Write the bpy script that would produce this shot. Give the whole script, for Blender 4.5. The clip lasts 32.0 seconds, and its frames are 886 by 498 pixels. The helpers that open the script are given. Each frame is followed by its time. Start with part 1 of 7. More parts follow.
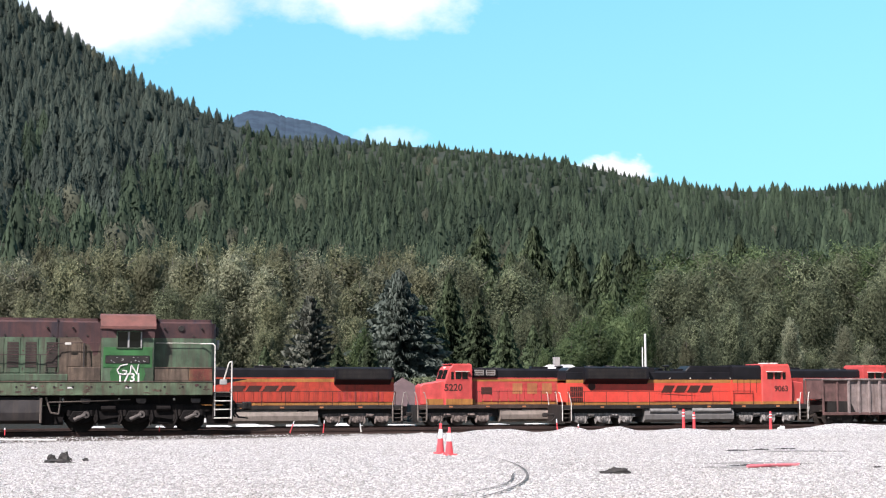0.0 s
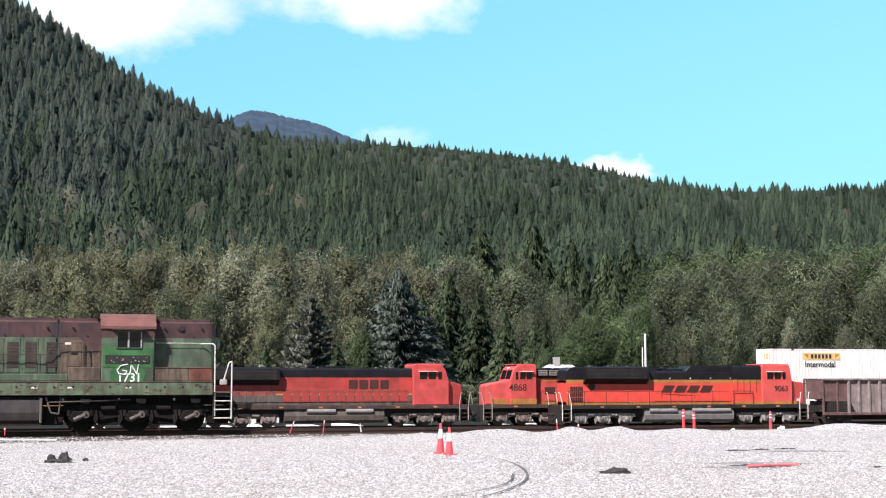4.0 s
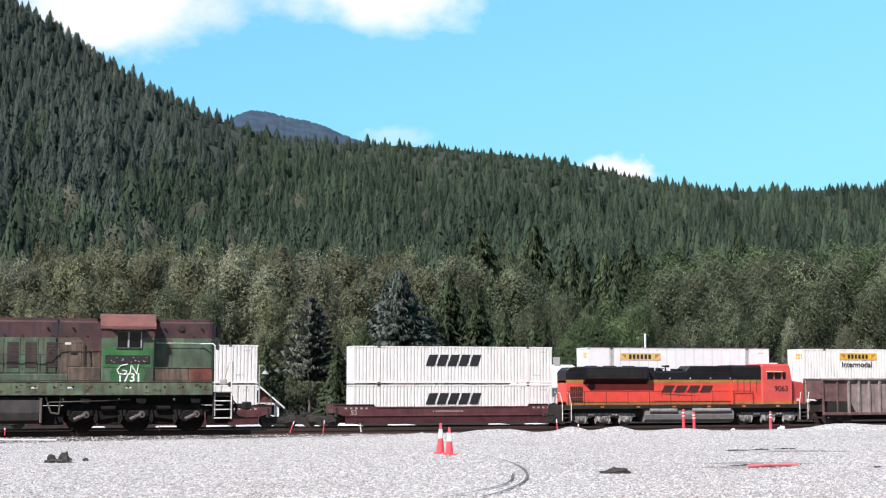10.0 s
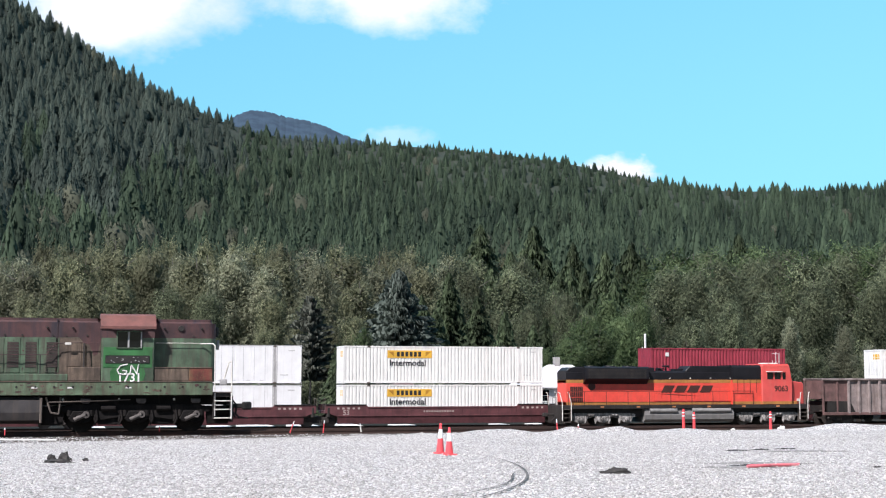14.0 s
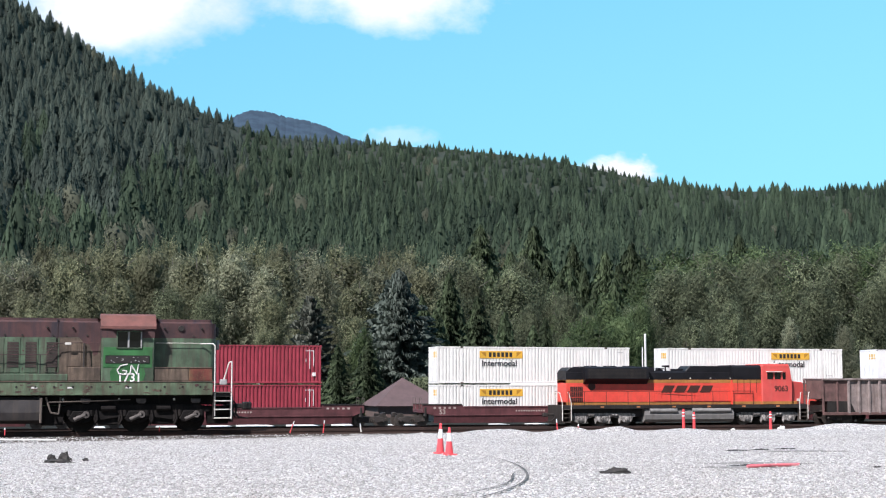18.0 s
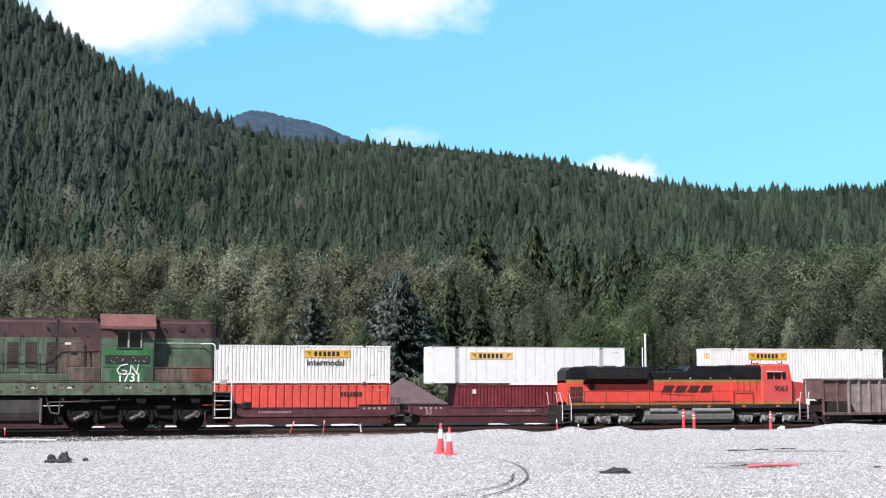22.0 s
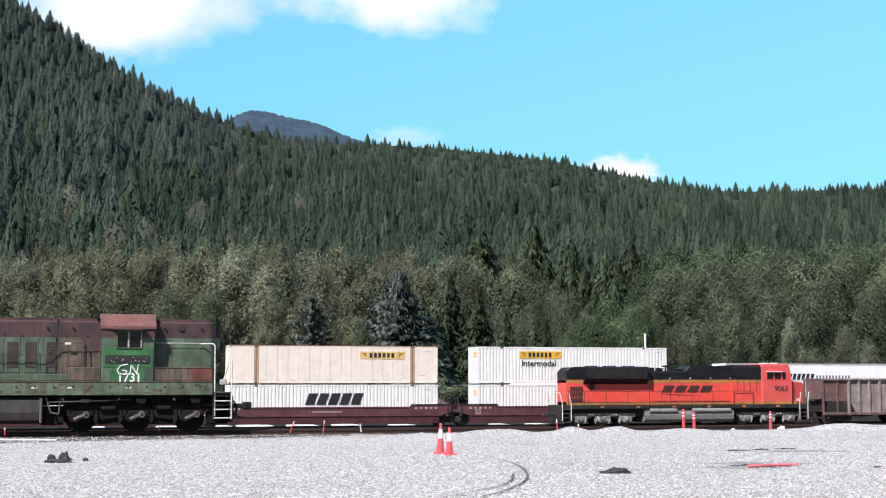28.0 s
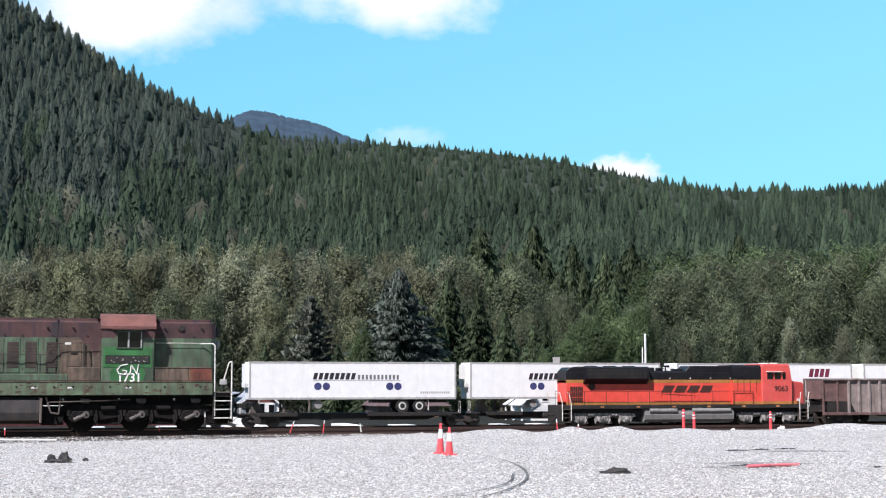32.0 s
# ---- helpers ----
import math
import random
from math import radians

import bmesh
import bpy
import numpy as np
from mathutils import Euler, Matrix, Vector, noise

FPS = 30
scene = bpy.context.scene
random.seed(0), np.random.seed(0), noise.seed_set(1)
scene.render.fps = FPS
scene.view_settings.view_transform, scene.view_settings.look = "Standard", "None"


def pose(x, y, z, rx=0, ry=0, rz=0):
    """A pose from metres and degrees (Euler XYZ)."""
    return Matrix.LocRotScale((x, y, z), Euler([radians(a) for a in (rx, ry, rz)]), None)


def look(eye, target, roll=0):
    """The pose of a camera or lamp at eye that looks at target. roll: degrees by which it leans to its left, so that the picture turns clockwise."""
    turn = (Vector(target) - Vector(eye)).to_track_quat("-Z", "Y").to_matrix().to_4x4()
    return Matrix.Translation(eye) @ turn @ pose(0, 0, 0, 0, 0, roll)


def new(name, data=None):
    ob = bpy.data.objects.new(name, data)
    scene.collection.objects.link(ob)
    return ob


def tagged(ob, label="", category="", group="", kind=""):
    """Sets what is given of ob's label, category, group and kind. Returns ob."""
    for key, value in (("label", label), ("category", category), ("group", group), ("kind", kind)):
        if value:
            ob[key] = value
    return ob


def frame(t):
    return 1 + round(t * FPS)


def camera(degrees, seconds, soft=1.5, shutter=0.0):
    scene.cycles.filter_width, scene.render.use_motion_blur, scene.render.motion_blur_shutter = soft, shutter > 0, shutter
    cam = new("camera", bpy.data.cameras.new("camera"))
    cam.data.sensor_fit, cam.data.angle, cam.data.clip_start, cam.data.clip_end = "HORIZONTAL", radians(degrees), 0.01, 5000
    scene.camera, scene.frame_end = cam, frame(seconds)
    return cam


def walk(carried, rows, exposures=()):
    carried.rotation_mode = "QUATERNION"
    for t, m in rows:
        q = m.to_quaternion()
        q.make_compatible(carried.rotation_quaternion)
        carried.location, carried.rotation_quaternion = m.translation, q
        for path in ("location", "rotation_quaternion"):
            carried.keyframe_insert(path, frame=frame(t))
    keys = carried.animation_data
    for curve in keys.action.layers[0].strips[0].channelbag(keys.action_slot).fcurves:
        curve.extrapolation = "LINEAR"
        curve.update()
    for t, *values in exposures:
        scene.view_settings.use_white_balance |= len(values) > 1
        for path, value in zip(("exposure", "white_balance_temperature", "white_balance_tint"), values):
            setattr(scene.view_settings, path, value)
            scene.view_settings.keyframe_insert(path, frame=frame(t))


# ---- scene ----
cam = camera(36.18, 32.0, soft=1.15)
TURN, TILT, EYE_Z = 15.4, 5.57, 1.8
VIEW = pose(0, 0, EYE_Z, 90 + TILT, 0, -TURN)
walk(cam, [(0, VIEW), (32, VIEW)], [(0, 0.75, 6600, 15), (6, 0.74, 6550, 15), (10, 0.60, 6400, 13), (14, 0.59, 6300, 12), (32, 0.58, 6250, 12)])

# ---- light ----
TO_SUN = Vector((-0.86, -0.74, 1.28)).normalized()
world = bpy.data.worlds.new("sky")
scene.world = world
world.use_nodes = True
_wn = world.node_tree
_sky = _wn.nodes.new("ShaderNodeTexSky")
_sky.sky_type = "NISHITA"
_sky.sun_disc = False
_sky.sun_elevation = math.asin(TO_SUN.z)
_sky.sun_rotation = math.atan2(TO_SUN.x, TO_SUN.y)
_sky.altitude = 300
_sky.air_density, _sky.dust_density, _sky.ozone_density = 1.0, 0.3, 1.6
_wn.nodes["Background"].inputs["Strength"].default_value = 0.05
_tone = _wn.nodes.new("ShaderNodeMix")
_tone.data_type, _tone.blend_type = "RGBA", "MULTIPLY"
_tone.inputs[0].default_value = 1.0
_tone.inputs[7].default_value = (1.0, 1.0, 0.92, 1.0)
_wn.links.new(_sky.outputs[0], _tone.inputs[6])
_wn.links.new(_tone.outputs[2], _wn.nodes["Background"].inputs["Color"])
sun_data = bpy.data.lights.new("sun", "SUN")
sun_data.energy, sun_data.angle, sun_data.color = 5.0, radians(0.53), (1.0, 0.93, 0.90)
sun = new("sun", sun_data)
sun.matrix_world = look(TO_SUN * 200, (0, 0, 0))

# ---- materials ----
MATS = {}


def nodes_of(name):
    m = bpy.data.materials.new(name)
    m.use_nodes = True
    return m, m.node_tree, m.node_tree.nodes["Principled BSDF"]


def noise_node(nt, vec, scale, detail=4.0, rough=0.6, stretch=None):
    n = nt.nodes.new("ShaderNodeTexNoise")
    n.inputs["Scale"].default_value, n.inputs["Detail"].default_value, n.inputs["Roughness"].default_value = scale, detail, rough
    if stretch:
        mp = nt.nodes.new("ShaderNodeMapping")
        mp.inputs["Scale"].default_value = stretch
        nt.links.new(vec, mp.inputs["Vector"])
        vec = mp.outputs[0]
    nt.links.new(vec, n.inputs["Vector"])
    return n.outputs["Fac"]


def ramp(nt, fac, lo, hi, a=0.0, b=1.0):
    n = nt.nodes.new("ShaderNodeMapRange")
    n.inputs["From Min"].default_value, n.inputs["From Max"].default_value = lo, hi
    n.inputs["To Min"].default_value, n.inputs["To Max"].default_value = a, b
    nt.links.new(fac, n.inputs["Value"])
    return n.outputs[0]


def mix(nt, fac, a, b, mode="MIX"):
    n = nt.nodes.new("ShaderNodeMix")
    n.data_type, n.blend_type = "RGBA", mode
    for sock, v in ((n.inputs[0], fac), (n.inputs[6], a), (n.inputs[7], b)):
        if isinstance(v, (int, float)):
            sock.default_value = v
        elif isinstance(v, tuple):
            sock.default_value = (*v, 1.0)
        else:
            nt.links.new(v, sock)
    return n.outputs[2]


def bump_to(nt, bsdf, height, strength, dist=0.02):
    b = nt.nodes.new("ShaderNodeBump")
    b.inputs["Strength"].default_value, b.inputs["Distance"].default_value = strength, dist
    nt.links.new(height, b.inputs["Height"])
    nt.links.new(b.outputs[0], bsdf.inputs["Normal"])


def paint(name, rgb, rough=0.5, metal=0.0, var=0.15, scale=1.5, dirt=(0.09, 0.07, 0.055), amount=0.25, bump=0.15, streak=True, sheen=0.5, runs=2.2, thick=0.5):
    """Painted or bare metal with fading, streaks of dirt running down, and fine relief."""
    if name in MATS:
        return MATS[name]
    m, nt, p = nodes_of(name)
    tc = nt.nodes.new("ShaderNodeTexCoord").outputs["Object"]
    big = noise_node(nt, tc, scale, 5)
    fine = noise_node(nt, tc, scale * 14, 3)
    run = noise_node(nt, tc, runs, 4, 0.65, (1.6, 1.6, 0.16) if streak else (1, 1, 1))
    dark = tuple(c * (1 - var * 1.6) for c in rgb)
    lite = tuple(min(1.0, c * (1 + var)) for c in rgb)
    col = mix(nt, ramp(nt, big, 0.3, 0.7), dark, lite)
    col = mix(nt, ramp(nt, run, thick, thick + 0.28, 0.0, min(1.0, amount * 1.6)), col, dirt)
    col = mix(nt, ramp(nt, fine, 0.55, 0.8, 0.0, amount * 0.8), col, dirt)
    nt.links.new(col, p.inputs["Base Color"])
    nt.links.new(ramp(nt, big, 0.2, 0.8, max(0.05, rough - 0.12), min(1.0, rough + 0.15)), p.inputs["Roughness"])
    p.inputs["Metallic"].default_value = metal
    p.inputs["Specular IOR Level"].default_value = sheen
    bump_to(nt, p, fine, bump, 0.01)
    MATS[name] = m
    return m


def leaf_mat(name, dark, lite, gloss=0.55, warm=None, patch=0.9):
    """Foliage: each tree and clump has its own tint, some crown shade included, with a patchy second scale."""
    m, nt, p = nodes_of(name)
    at = nt.nodes.new("ShaderNodeAttribute")
    at.attribute_name = "tint"
    tc = nt.nodes.new("ShaderNodeTexCoord").outputs["Object"]
    oi = nt.nodes.new("ShaderNodeObjectInfo").outputs["Random"]
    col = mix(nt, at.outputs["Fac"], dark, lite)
    if warm:
        col = mix(nt, ramp(nt, oi, 0.2, 0.9, 0.45, 0.0), col, warm)
    shade = nt.nodes.new("ShaderNodeVectorMath")
    shade.operation = "SCALE"
    nt.links.new(col, shade.inputs[0])
    nt.links.new(ramp(nt, oi, 0.0, 1.0, 0.60, 1.30), shade.inputs["Scale"])
    col = shade.outputs[0]
    col = mix(nt, ramp(nt, noise_node(nt, tc, patch, 3), 0.35, 0.75, 0.0, 0.5), col, tuple(c * 0.6 for c in dark))
    nt.links.new(col, p.inputs["Base Color"])
    p.inputs["Roughness"].default_value = gloss
    p.inputs["Specular IOR Level"].default_value = 0.12
    # thin leaves let part of the light through
    thin, both = nt.nodes.new("ShaderNodeBsdfTranslucent"), nt.nodes.new("ShaderNodeMixShader")
    both.inputs[0].default_value = 0.4
    nt.links.new(col, thin.inputs["Color"])
    nt.links.new(p.outputs[0], both.inputs[1])
    nt.links.new(thin.outputs[0], both.inputs[2])
    nt.links.new(both.outputs[0], nt.nodes["Material Output"].inputs["Surface"])
    MATS[name] = m
    return m


# ---- mesh helpers ----
def finish(name, bm, material, parent=None, label="", smooth=False):
    me = bpy.data.meshes.new(name)
    bmesh.ops.recalc_face_normals(bm, faces=bm.faces[:])
    bm.to_mesh(me)
    bm.free()
    me.materials.append(material)
    if smooth:
        me.shade_smooth()
    ob = new(name, me)
    if parent is not None:
        ob.parent = parent
    return tagged(ob, label)


def part(name, bm, material, parent, label=""):
    return finish(name, bm, material, parent, label)


def thing(name, m, label, category, group="", kind=""):
    """The empty at a thing's base; its parts hang from it."""
    ob = new(name)
    ob.matrix_world = m
    return tagged(ob, label, category, group, kind)


def box(bm, x0, x1, y0, y1, z0, z1, b=0.0):
    x0, x1, y0, y1, z0, z1 = min(x0, x1), max(x0, x1), min(y0, y1), max(y0, y1), min(z0, z1), max(z0, z1)
    v = [bm.verts.new((x, y, z)) for z in (z0, z1) for y in (y0, y1) for x in (x0, x1)]
    fs = [bm.faces.new([v[i] for i in q]) for q in ((0, 2, 3, 1), (4, 5, 7, 6), (0, 1, 5, 4), (1, 3, 7, 5), (3, 2, 6, 7), (2, 0, 4, 6))]
    if b > 0:
        es = list({e for f in fs for e in f.edges})
        bmesh.ops.bevel(bm, geom=es, offset=b, segments=1, affect="EDGES")
    return bm


def prism(bm, pts, y0, y1, b=0.0):
    """A closed outline in x and z, drawn out along y."""
    a = [bm.verts.new((x, y0, z)) for x, z in pts]
    c = [bm.verts.new((x, y1, z)) for x, z in pts]
    n = len(pts)
    fs = [bm.faces.new(a), bm.faces.new(c[::-1])]
    for i in range(n):
        fs.append(bm.faces.new((a[i], c[i], c[(i + 1) % n], a[(i + 1) % n])))
    if b > 0:
        es = list({e for f in fs[:2] for e in f.edges})
        bmesh.ops.bevel(bm, geom=es, offset=b, segments=1, affect="EDGES")
    return bm


def extrude_x(bm, pts, x0, x1):
    """A closed outline in y and z, drawn out along x."""
    a = [bm.verts.new((x0, y, z)) for y, z in pts]
    c = [bm.verts.new((x1, y, z)) for y, z in pts]
    n = len(pts)
    bm.faces.new(a), bm.faces.new(c[::-1])
    for i in range(n):
        bm.faces.new((a[i], c[i], c[(i + 1) % n], a[(i + 1) % n]))
    return bm


def rod(bm, p0, p1, r0, r1=None, seg=8, caps=True):
    p0, p1 = Vector(p0), Vector(p1)
    r1 = r0 if r1 is None else r1
    w = (p1 - p0).normalized()
    u = w.orthogonal().normalized()
    v = w.cross(u)
    rings = []
    for p, r in ((p0, r0), (p1, r1)):
        rings.append([bm.verts.new(p + r * (math.cos(2 * math.pi * i / seg) * u + math.sin(2 * math.pi * i / seg) * v)) for i in range(seg)])
    for i in range(seg):
        bm.faces.new((rings[0][i], rings[0][(i + 1) % seg], rings[1][(i + 1) % seg], rings[1][i]))
    if caps:
        bm.faces.new(rings[0][::-1]), bm.faces.new(rings[1])
    return bm


def pipe(bm, pts, r, seg=6):
    for a, b in zip(pts, pts[1:]):
        rod(bm, a, b, r, r, seg)
    return bm


def B():
    return bmesh.new()


FONT = {}


def letters(text, size, parent, material, at, name="lettering", lean=0.0, deep=0.004):
    """Built-in letters standing upright on a side that faces -y; at is their lower left corner."""
    key = (text, size, lean)
    if key not in FONT:
        cu = bpy.data.curves.new("lettering", "FONT")
        cu.body, cu.size, cu.extrude, cu.shear, cu.offset = text, size, deep, lean, size * 0.020
        tmp = bpy.data.objects.new("lettering", cu)
        FONT[key] = bpy.data.meshes.new_from_object(tmp)
        bpy.data.objects.remove(tmp)
        FONT[key].transform(Matrix.Rotation(radians(90), 4, "X"))
    me = FONT[key]
    if not me.materials:
        me.materials.append(material)
    ob = new(name, me)
    ob.parent = parent
    ob.location = at
    return ob


def name_blocks(x0, x1, z0, z1, y, n, mat_, parent, lean=0.0, gap=0.22):
    """A painted name as plain slanted blocks, each one a part."""
    w = (x1 - x0) / n
    for i in range(n):
        a, b = x0 + i * w, x0 + (i + 1 - gap) * w
        bm = B()
        prism(bm, [(a, z0), (b, z0), (b + lean, z1), (a + lean, z1)], y - 0.004, y)
        part("name_block", bm, mat_, parent)


def word_bars(bm, x0, x1, z0, z1, y, n, lean=0.0, gap=0.22):
    """A word as plain slanted blocks, one for each sign."""
    w = (x1 - x0) / n
    for i in range(n):
        a, b = x0 + i * w, x0 + (i + 1 - gap) * w
        prism(bm, [(a, z0), (b, z0), (b + lean, z1), (a + lean, z1)], y - 0.004, y)
    return bm


# ---- paints ----
GRAVEL_DIRT = (0.16, 0.145, 0.13)
bogie_dark = paint("dark_oily_casting", (0.035, 0.03, 0.028), 0.75, var=0.4, dirt=(0.09, 0.07, 0.055), amount=0.4)
orange = paint("orange_loco_paint", (0.74, 0.078, 0.056), 0.42, var=0.12, dirt=(0.45, 0.10, 0.07), amount=0.30, runs=3.0)
cab_orange = paint("dusty_orange_cab_paint", (0.64, 0.088, 0.078), 0.5, var=0.08, dirt=(0.5, 0.2, 0.17), amount=0.25)
orange_dirty = paint("sooty_orange_loco_paint", (0.50, 0.06, 0.035), 0.55, var=0.2, dirt=(0.06, 0.03, 0.025), amount=0.5)
red_orange = paint("faded_red_loco_paint", (0.56, 0.072, 0.070), 0.55, var=0.18, dirt=(0.34, 0.095, 0.06), amount=0.34, runs=3.0, thick=0.48)
dull_red = paint("dull_red_loco_paint", (0.42, 0.05, 0.042), 0.55, var=0.2, amount=0.4)
cream_gold = paint("gold_stripe_paint", (0.5, 0.27, 0.06), 0.5, amount=0.3)
brown_band = paint("ochre_band_paint", (0.42, 0.19, 0.05), 0.55, var=0.2, dirt=(0.12, 0.05, 0.03), amount=0.4, runs=5.0)
roof_black = paint("black_roof_paint", (0.010, 0.010, 0.013), 0.5, var=0.3, dirt=(0.020, 0.018, 0.018), amount=0.15, sheen=0.3)
frame_black = paint("grimy_black_steel", (0.018, 0.016, 0.015), 0.65, var=0.4, dirt=(0.055, 0.042, 0.034), amount=0.4)
frame_dusty = paint("dusty_underframe", (0.10, 0.085, 0.075), 0.8, var=0.3, dirt=(0.20, 0.17, 0.14), amount=0.5)
truck_grey = paint("dusty_grey_bogie", (0.34, 0.325, 0.31), 0.6, var=0.5, scale=4.0, dirt=(0.018, 0.016, 0.015), amount=0.62, runs=5.0, thick=0.42)
tank_grey = paint("dusty_tank_grey", (0.27, 0.235, 0.205), 0.6, var=0.2, dirt=(0.10, 0.08, 0.06), amount=0.35)
tank_silver = paint("silver_tank_paint", (0.30, 0.295, 0.29), 0.5, metal=0.2, var=0.15, dirt=(0.12, 0.10, 0.08), amount=0.3)
wheel_steel = paint("worn_wheel_steel", (0.12, 0.105, 0.095), 0.45, metal=0.7, var=0.3, streak=False)
rail_rust = paint("rusty_rail_steel", (0.05, 0.028, 0.022), 0.8, var=0.3, dirt=(0.05, 0.03, 0.02), streak=False)
white_rail = paint("white_handrail_paint", (0.75, 0.73, 0.68), 0.5, amount=0.3)
grey_rail = paint("dusty_handrail_paint", (0.33, 0.30, 0.27), 0.6, amount=0.4)
dark_mark = paint("dark_lettering_paint", (0.06, 0.02, 0.015), 0.6, amount=0.1)
gold_mark = paint("gold_lettering_paint", (0.46, 0.19, 0.08), 0.6, var=0.2, dirt=(0.30, 0.06, 0.05), amount=0.4)
# maroon for railing posts and for radiator shade painted on the hood
shade_and_post_maroon = paint("shade_and_post_maroon_paint", (0.13, 0.035, 0.032), 0.7, var=0.35, dirt=(0.035, 0.025, 0.025), amount=0.6)
black_mark = paint("black_lettering_paint", (0.02, 0.02, 0.025), 0.5, amount=0.05)
white_mark = paint("white_lettering_paint", (0.8, 0.8, 0.78), 0.5, amount=0.1)
navy_mark = paint("navy_dot_paint", (0.045, 0.05, 0.16), 0.5, amount=0.05)
maroon_mark = paint("maroon_lettering_paint", (0.16, 0.02, 0.05), 0.5, amount=0.05)
white_box = paint("white_container_paint", (0.78, 0.78, 0.76), 0.45, var=0.05, dirt=(0.42, 0.38, 0.33), amount=0.22)
white_smooth = paint("glossy_white_container_paint", (0.82, 0.83, 0.84), 0.35, var=0.04, dirt=(0.5, 0.46, 0.42), amount=0.12)
tan_box = paint("faded_cream_container_paint", (0.80, 0.72, 0.63), 0.5, var=0.06, dirt=(0.62, 0.50, 0.42), amount=0.25)
joint_grey = paint("dusty_joint_grey", (0.52, 0.53, 0.55), 0.5, amount=0.3)
seam_grey = paint("shaded_seam_grey", (0.40, 0.40, 0.40), 0.5, amount=0.3)
red_box = paint("crimson_container_paint", (0.29, 0.034, 0.056), 0.55, var=0.14, dirt=(0.12, 0.03, 0.035), amount=0.25)
maroon_box = paint("maroon_container_paint", (0.17, 0.022, 0.03), 0.55, var=0.15, amount=0.15)
orange_box = paint("vermilion_container_paint", (0.70, 0.092, 0.068), 0.5, var=0.1, amount=0.12)
well_brown = paint("oxide_brown_well_paint", (0.110, 0.037, 0.042), 0.6, var=0.3, dirt=(0.05, 0.022, 0.024), amount=0.4)
sign_yellow = paint("yellow_sign_paint", (0.72, 0.42, 0.05), 0.5, var=0.1, amount=0.12)
sign_faded = paint("faded_yellow_sign_paint", (0.72, 0.50, 0.20), 0.5, var=0.08, amount=0.25)
rubber = paint("black_rubber", (0.018, 0.018, 0.018), 0.8, var=0.2, streak=False)
hub_white = paint("white_wheel_hub", (0.6, 0.6, 0.58), 0.5, amount=0.3)
gn_green = paint("weathered_green_paint", (0.076, 0.128, 0.079), 0.6, var=0.4, scale=1.1, dirt=(0.060, 0.048, 0.038), amount=0.62, bump=0.3, runs=3.2, thick=0.44)
gn_fresh = paint("fresh_green_patch_paint", (0.036, 0.155, 0.048), 0.55, var=0.25, dirt=(0.03, 0.03, 0.02), amount=0.3)
gn_pale = paint("pale_green_sill_paint", (0.115, 0.172, 0.105), 0.65, var=0.35, scale=1.6, dirt=(0.075, 0.058, 0.042), amount=0.62, bump=0.3, runs=3.0, thick=0.43)
gn_roof = paint("sooty_maroon_roof_paint", (0.075, 0.034, 0.034), 0.7, var=0.35, scale=1.2, dirt=(0.022, 0.02, 0.03), amount=0.6, bump=0.3, runs=1.4, thick=0.45)
gn_rust = paint("rust_brown_panel_paint", (0.125, 0.094, 0.070), 0.75, var=0.45, scale=1.5, dirt=(0.035, 0.025, 0.02), amount=0.6, bump=0.3, runs=4.0, thick=0.45)
gn_red = paint("flaking_red_primer", (0.15, 0.04, 0.03), 0.75, var=0.4, dirt=(0.1, 0.16, 0.07), amount=0.5)
louver_brown = paint("brown_louver_paint", (0.042, 0.029, 0.026), 0.7, var=0.3, amount=0.4)
cab_roof_red = paint("faded_maroon_cab_roof", (0.17, 0.07, 0.06), 0.75, var=0.25, scale=2, dirt=(0.1, 0.06, 0.05), amount=0.4)
hopper_grey = paint("brown_grey_hopper_steel", (0.27, 0.225, 0.215), 0.7, var=0.25, dirt=(0.09, 0.055, 0.045), amount=0.5)
hopper_brown = paint("rust_brown_hopper_end", (0.15, 0.085, 0.080), 0.75, var=0.3, amount=0.4)
cone_orange = paint("safety_orange_plastic", (0.85, 0.085, 0.10), 0.5, var=0.08, amount=0.1)
cone_white = paint("reflective_white_band", (0.85, 0.85, 0.85), 0.4, var=0.04, amount=0.1)
house_white = paint("white_clapboard_paint", (0.78, 0.78, 0.77), 0.6, var=0.05, amount=0.1)
roof_pale = paint("pale_metal_roof", (0.66, 0.66, 0.67), 0.5, var=0.06, amount=0.1)
roof_brown = paint("brown_shingle_roof", (0.105, 0.072, 0.076), 0.85, var=0.15, amount=0.2)
roof_grey = paint("blue_grey_metal_roof", (0.33, 0.36, 0.42), 0.5, var=0.1, amount=0.15)
gable_red = paint("dark_red_gable_boards", (0.13, 0.045, 0.04), 0.7, amount=0.2)
pole_grey = paint("grey_painted_pole", (0.35, 0.34, 0.33), 0.6, amount=0.25)
pole_white = paint("white_painted_mast", (0.75, 0.75, 0.74), 0.5, amount=0.15)
dark_cloth = paint("dark_rubbish_sheet", (0.035, 0.033, 0.032), 0.8, var=0.3, dirt=(0.15, 0.14, 0.13), amount=0.3, streak=False)
bark = paint("grey_bark", (0.17, 0.155, 0.14), 0.9, var=0.3, dirt=(0.06, 0.05, 0.04), amount=0.5)
tie_wood = paint("creosoted_tie_wood", (0.06, 0.045, 0.035), 0.85, var=0.3, streak=False)

glass, _nt, _p = nodes_of("dark_cab_glass")
_p.inputs["Base Color"].default_value = (0.006, 0.007, 0.008, 1)
_p.inputs["Roughness"].default_value = 0.08
_p.inputs["Specular IOR Level"].default_value = 0.3

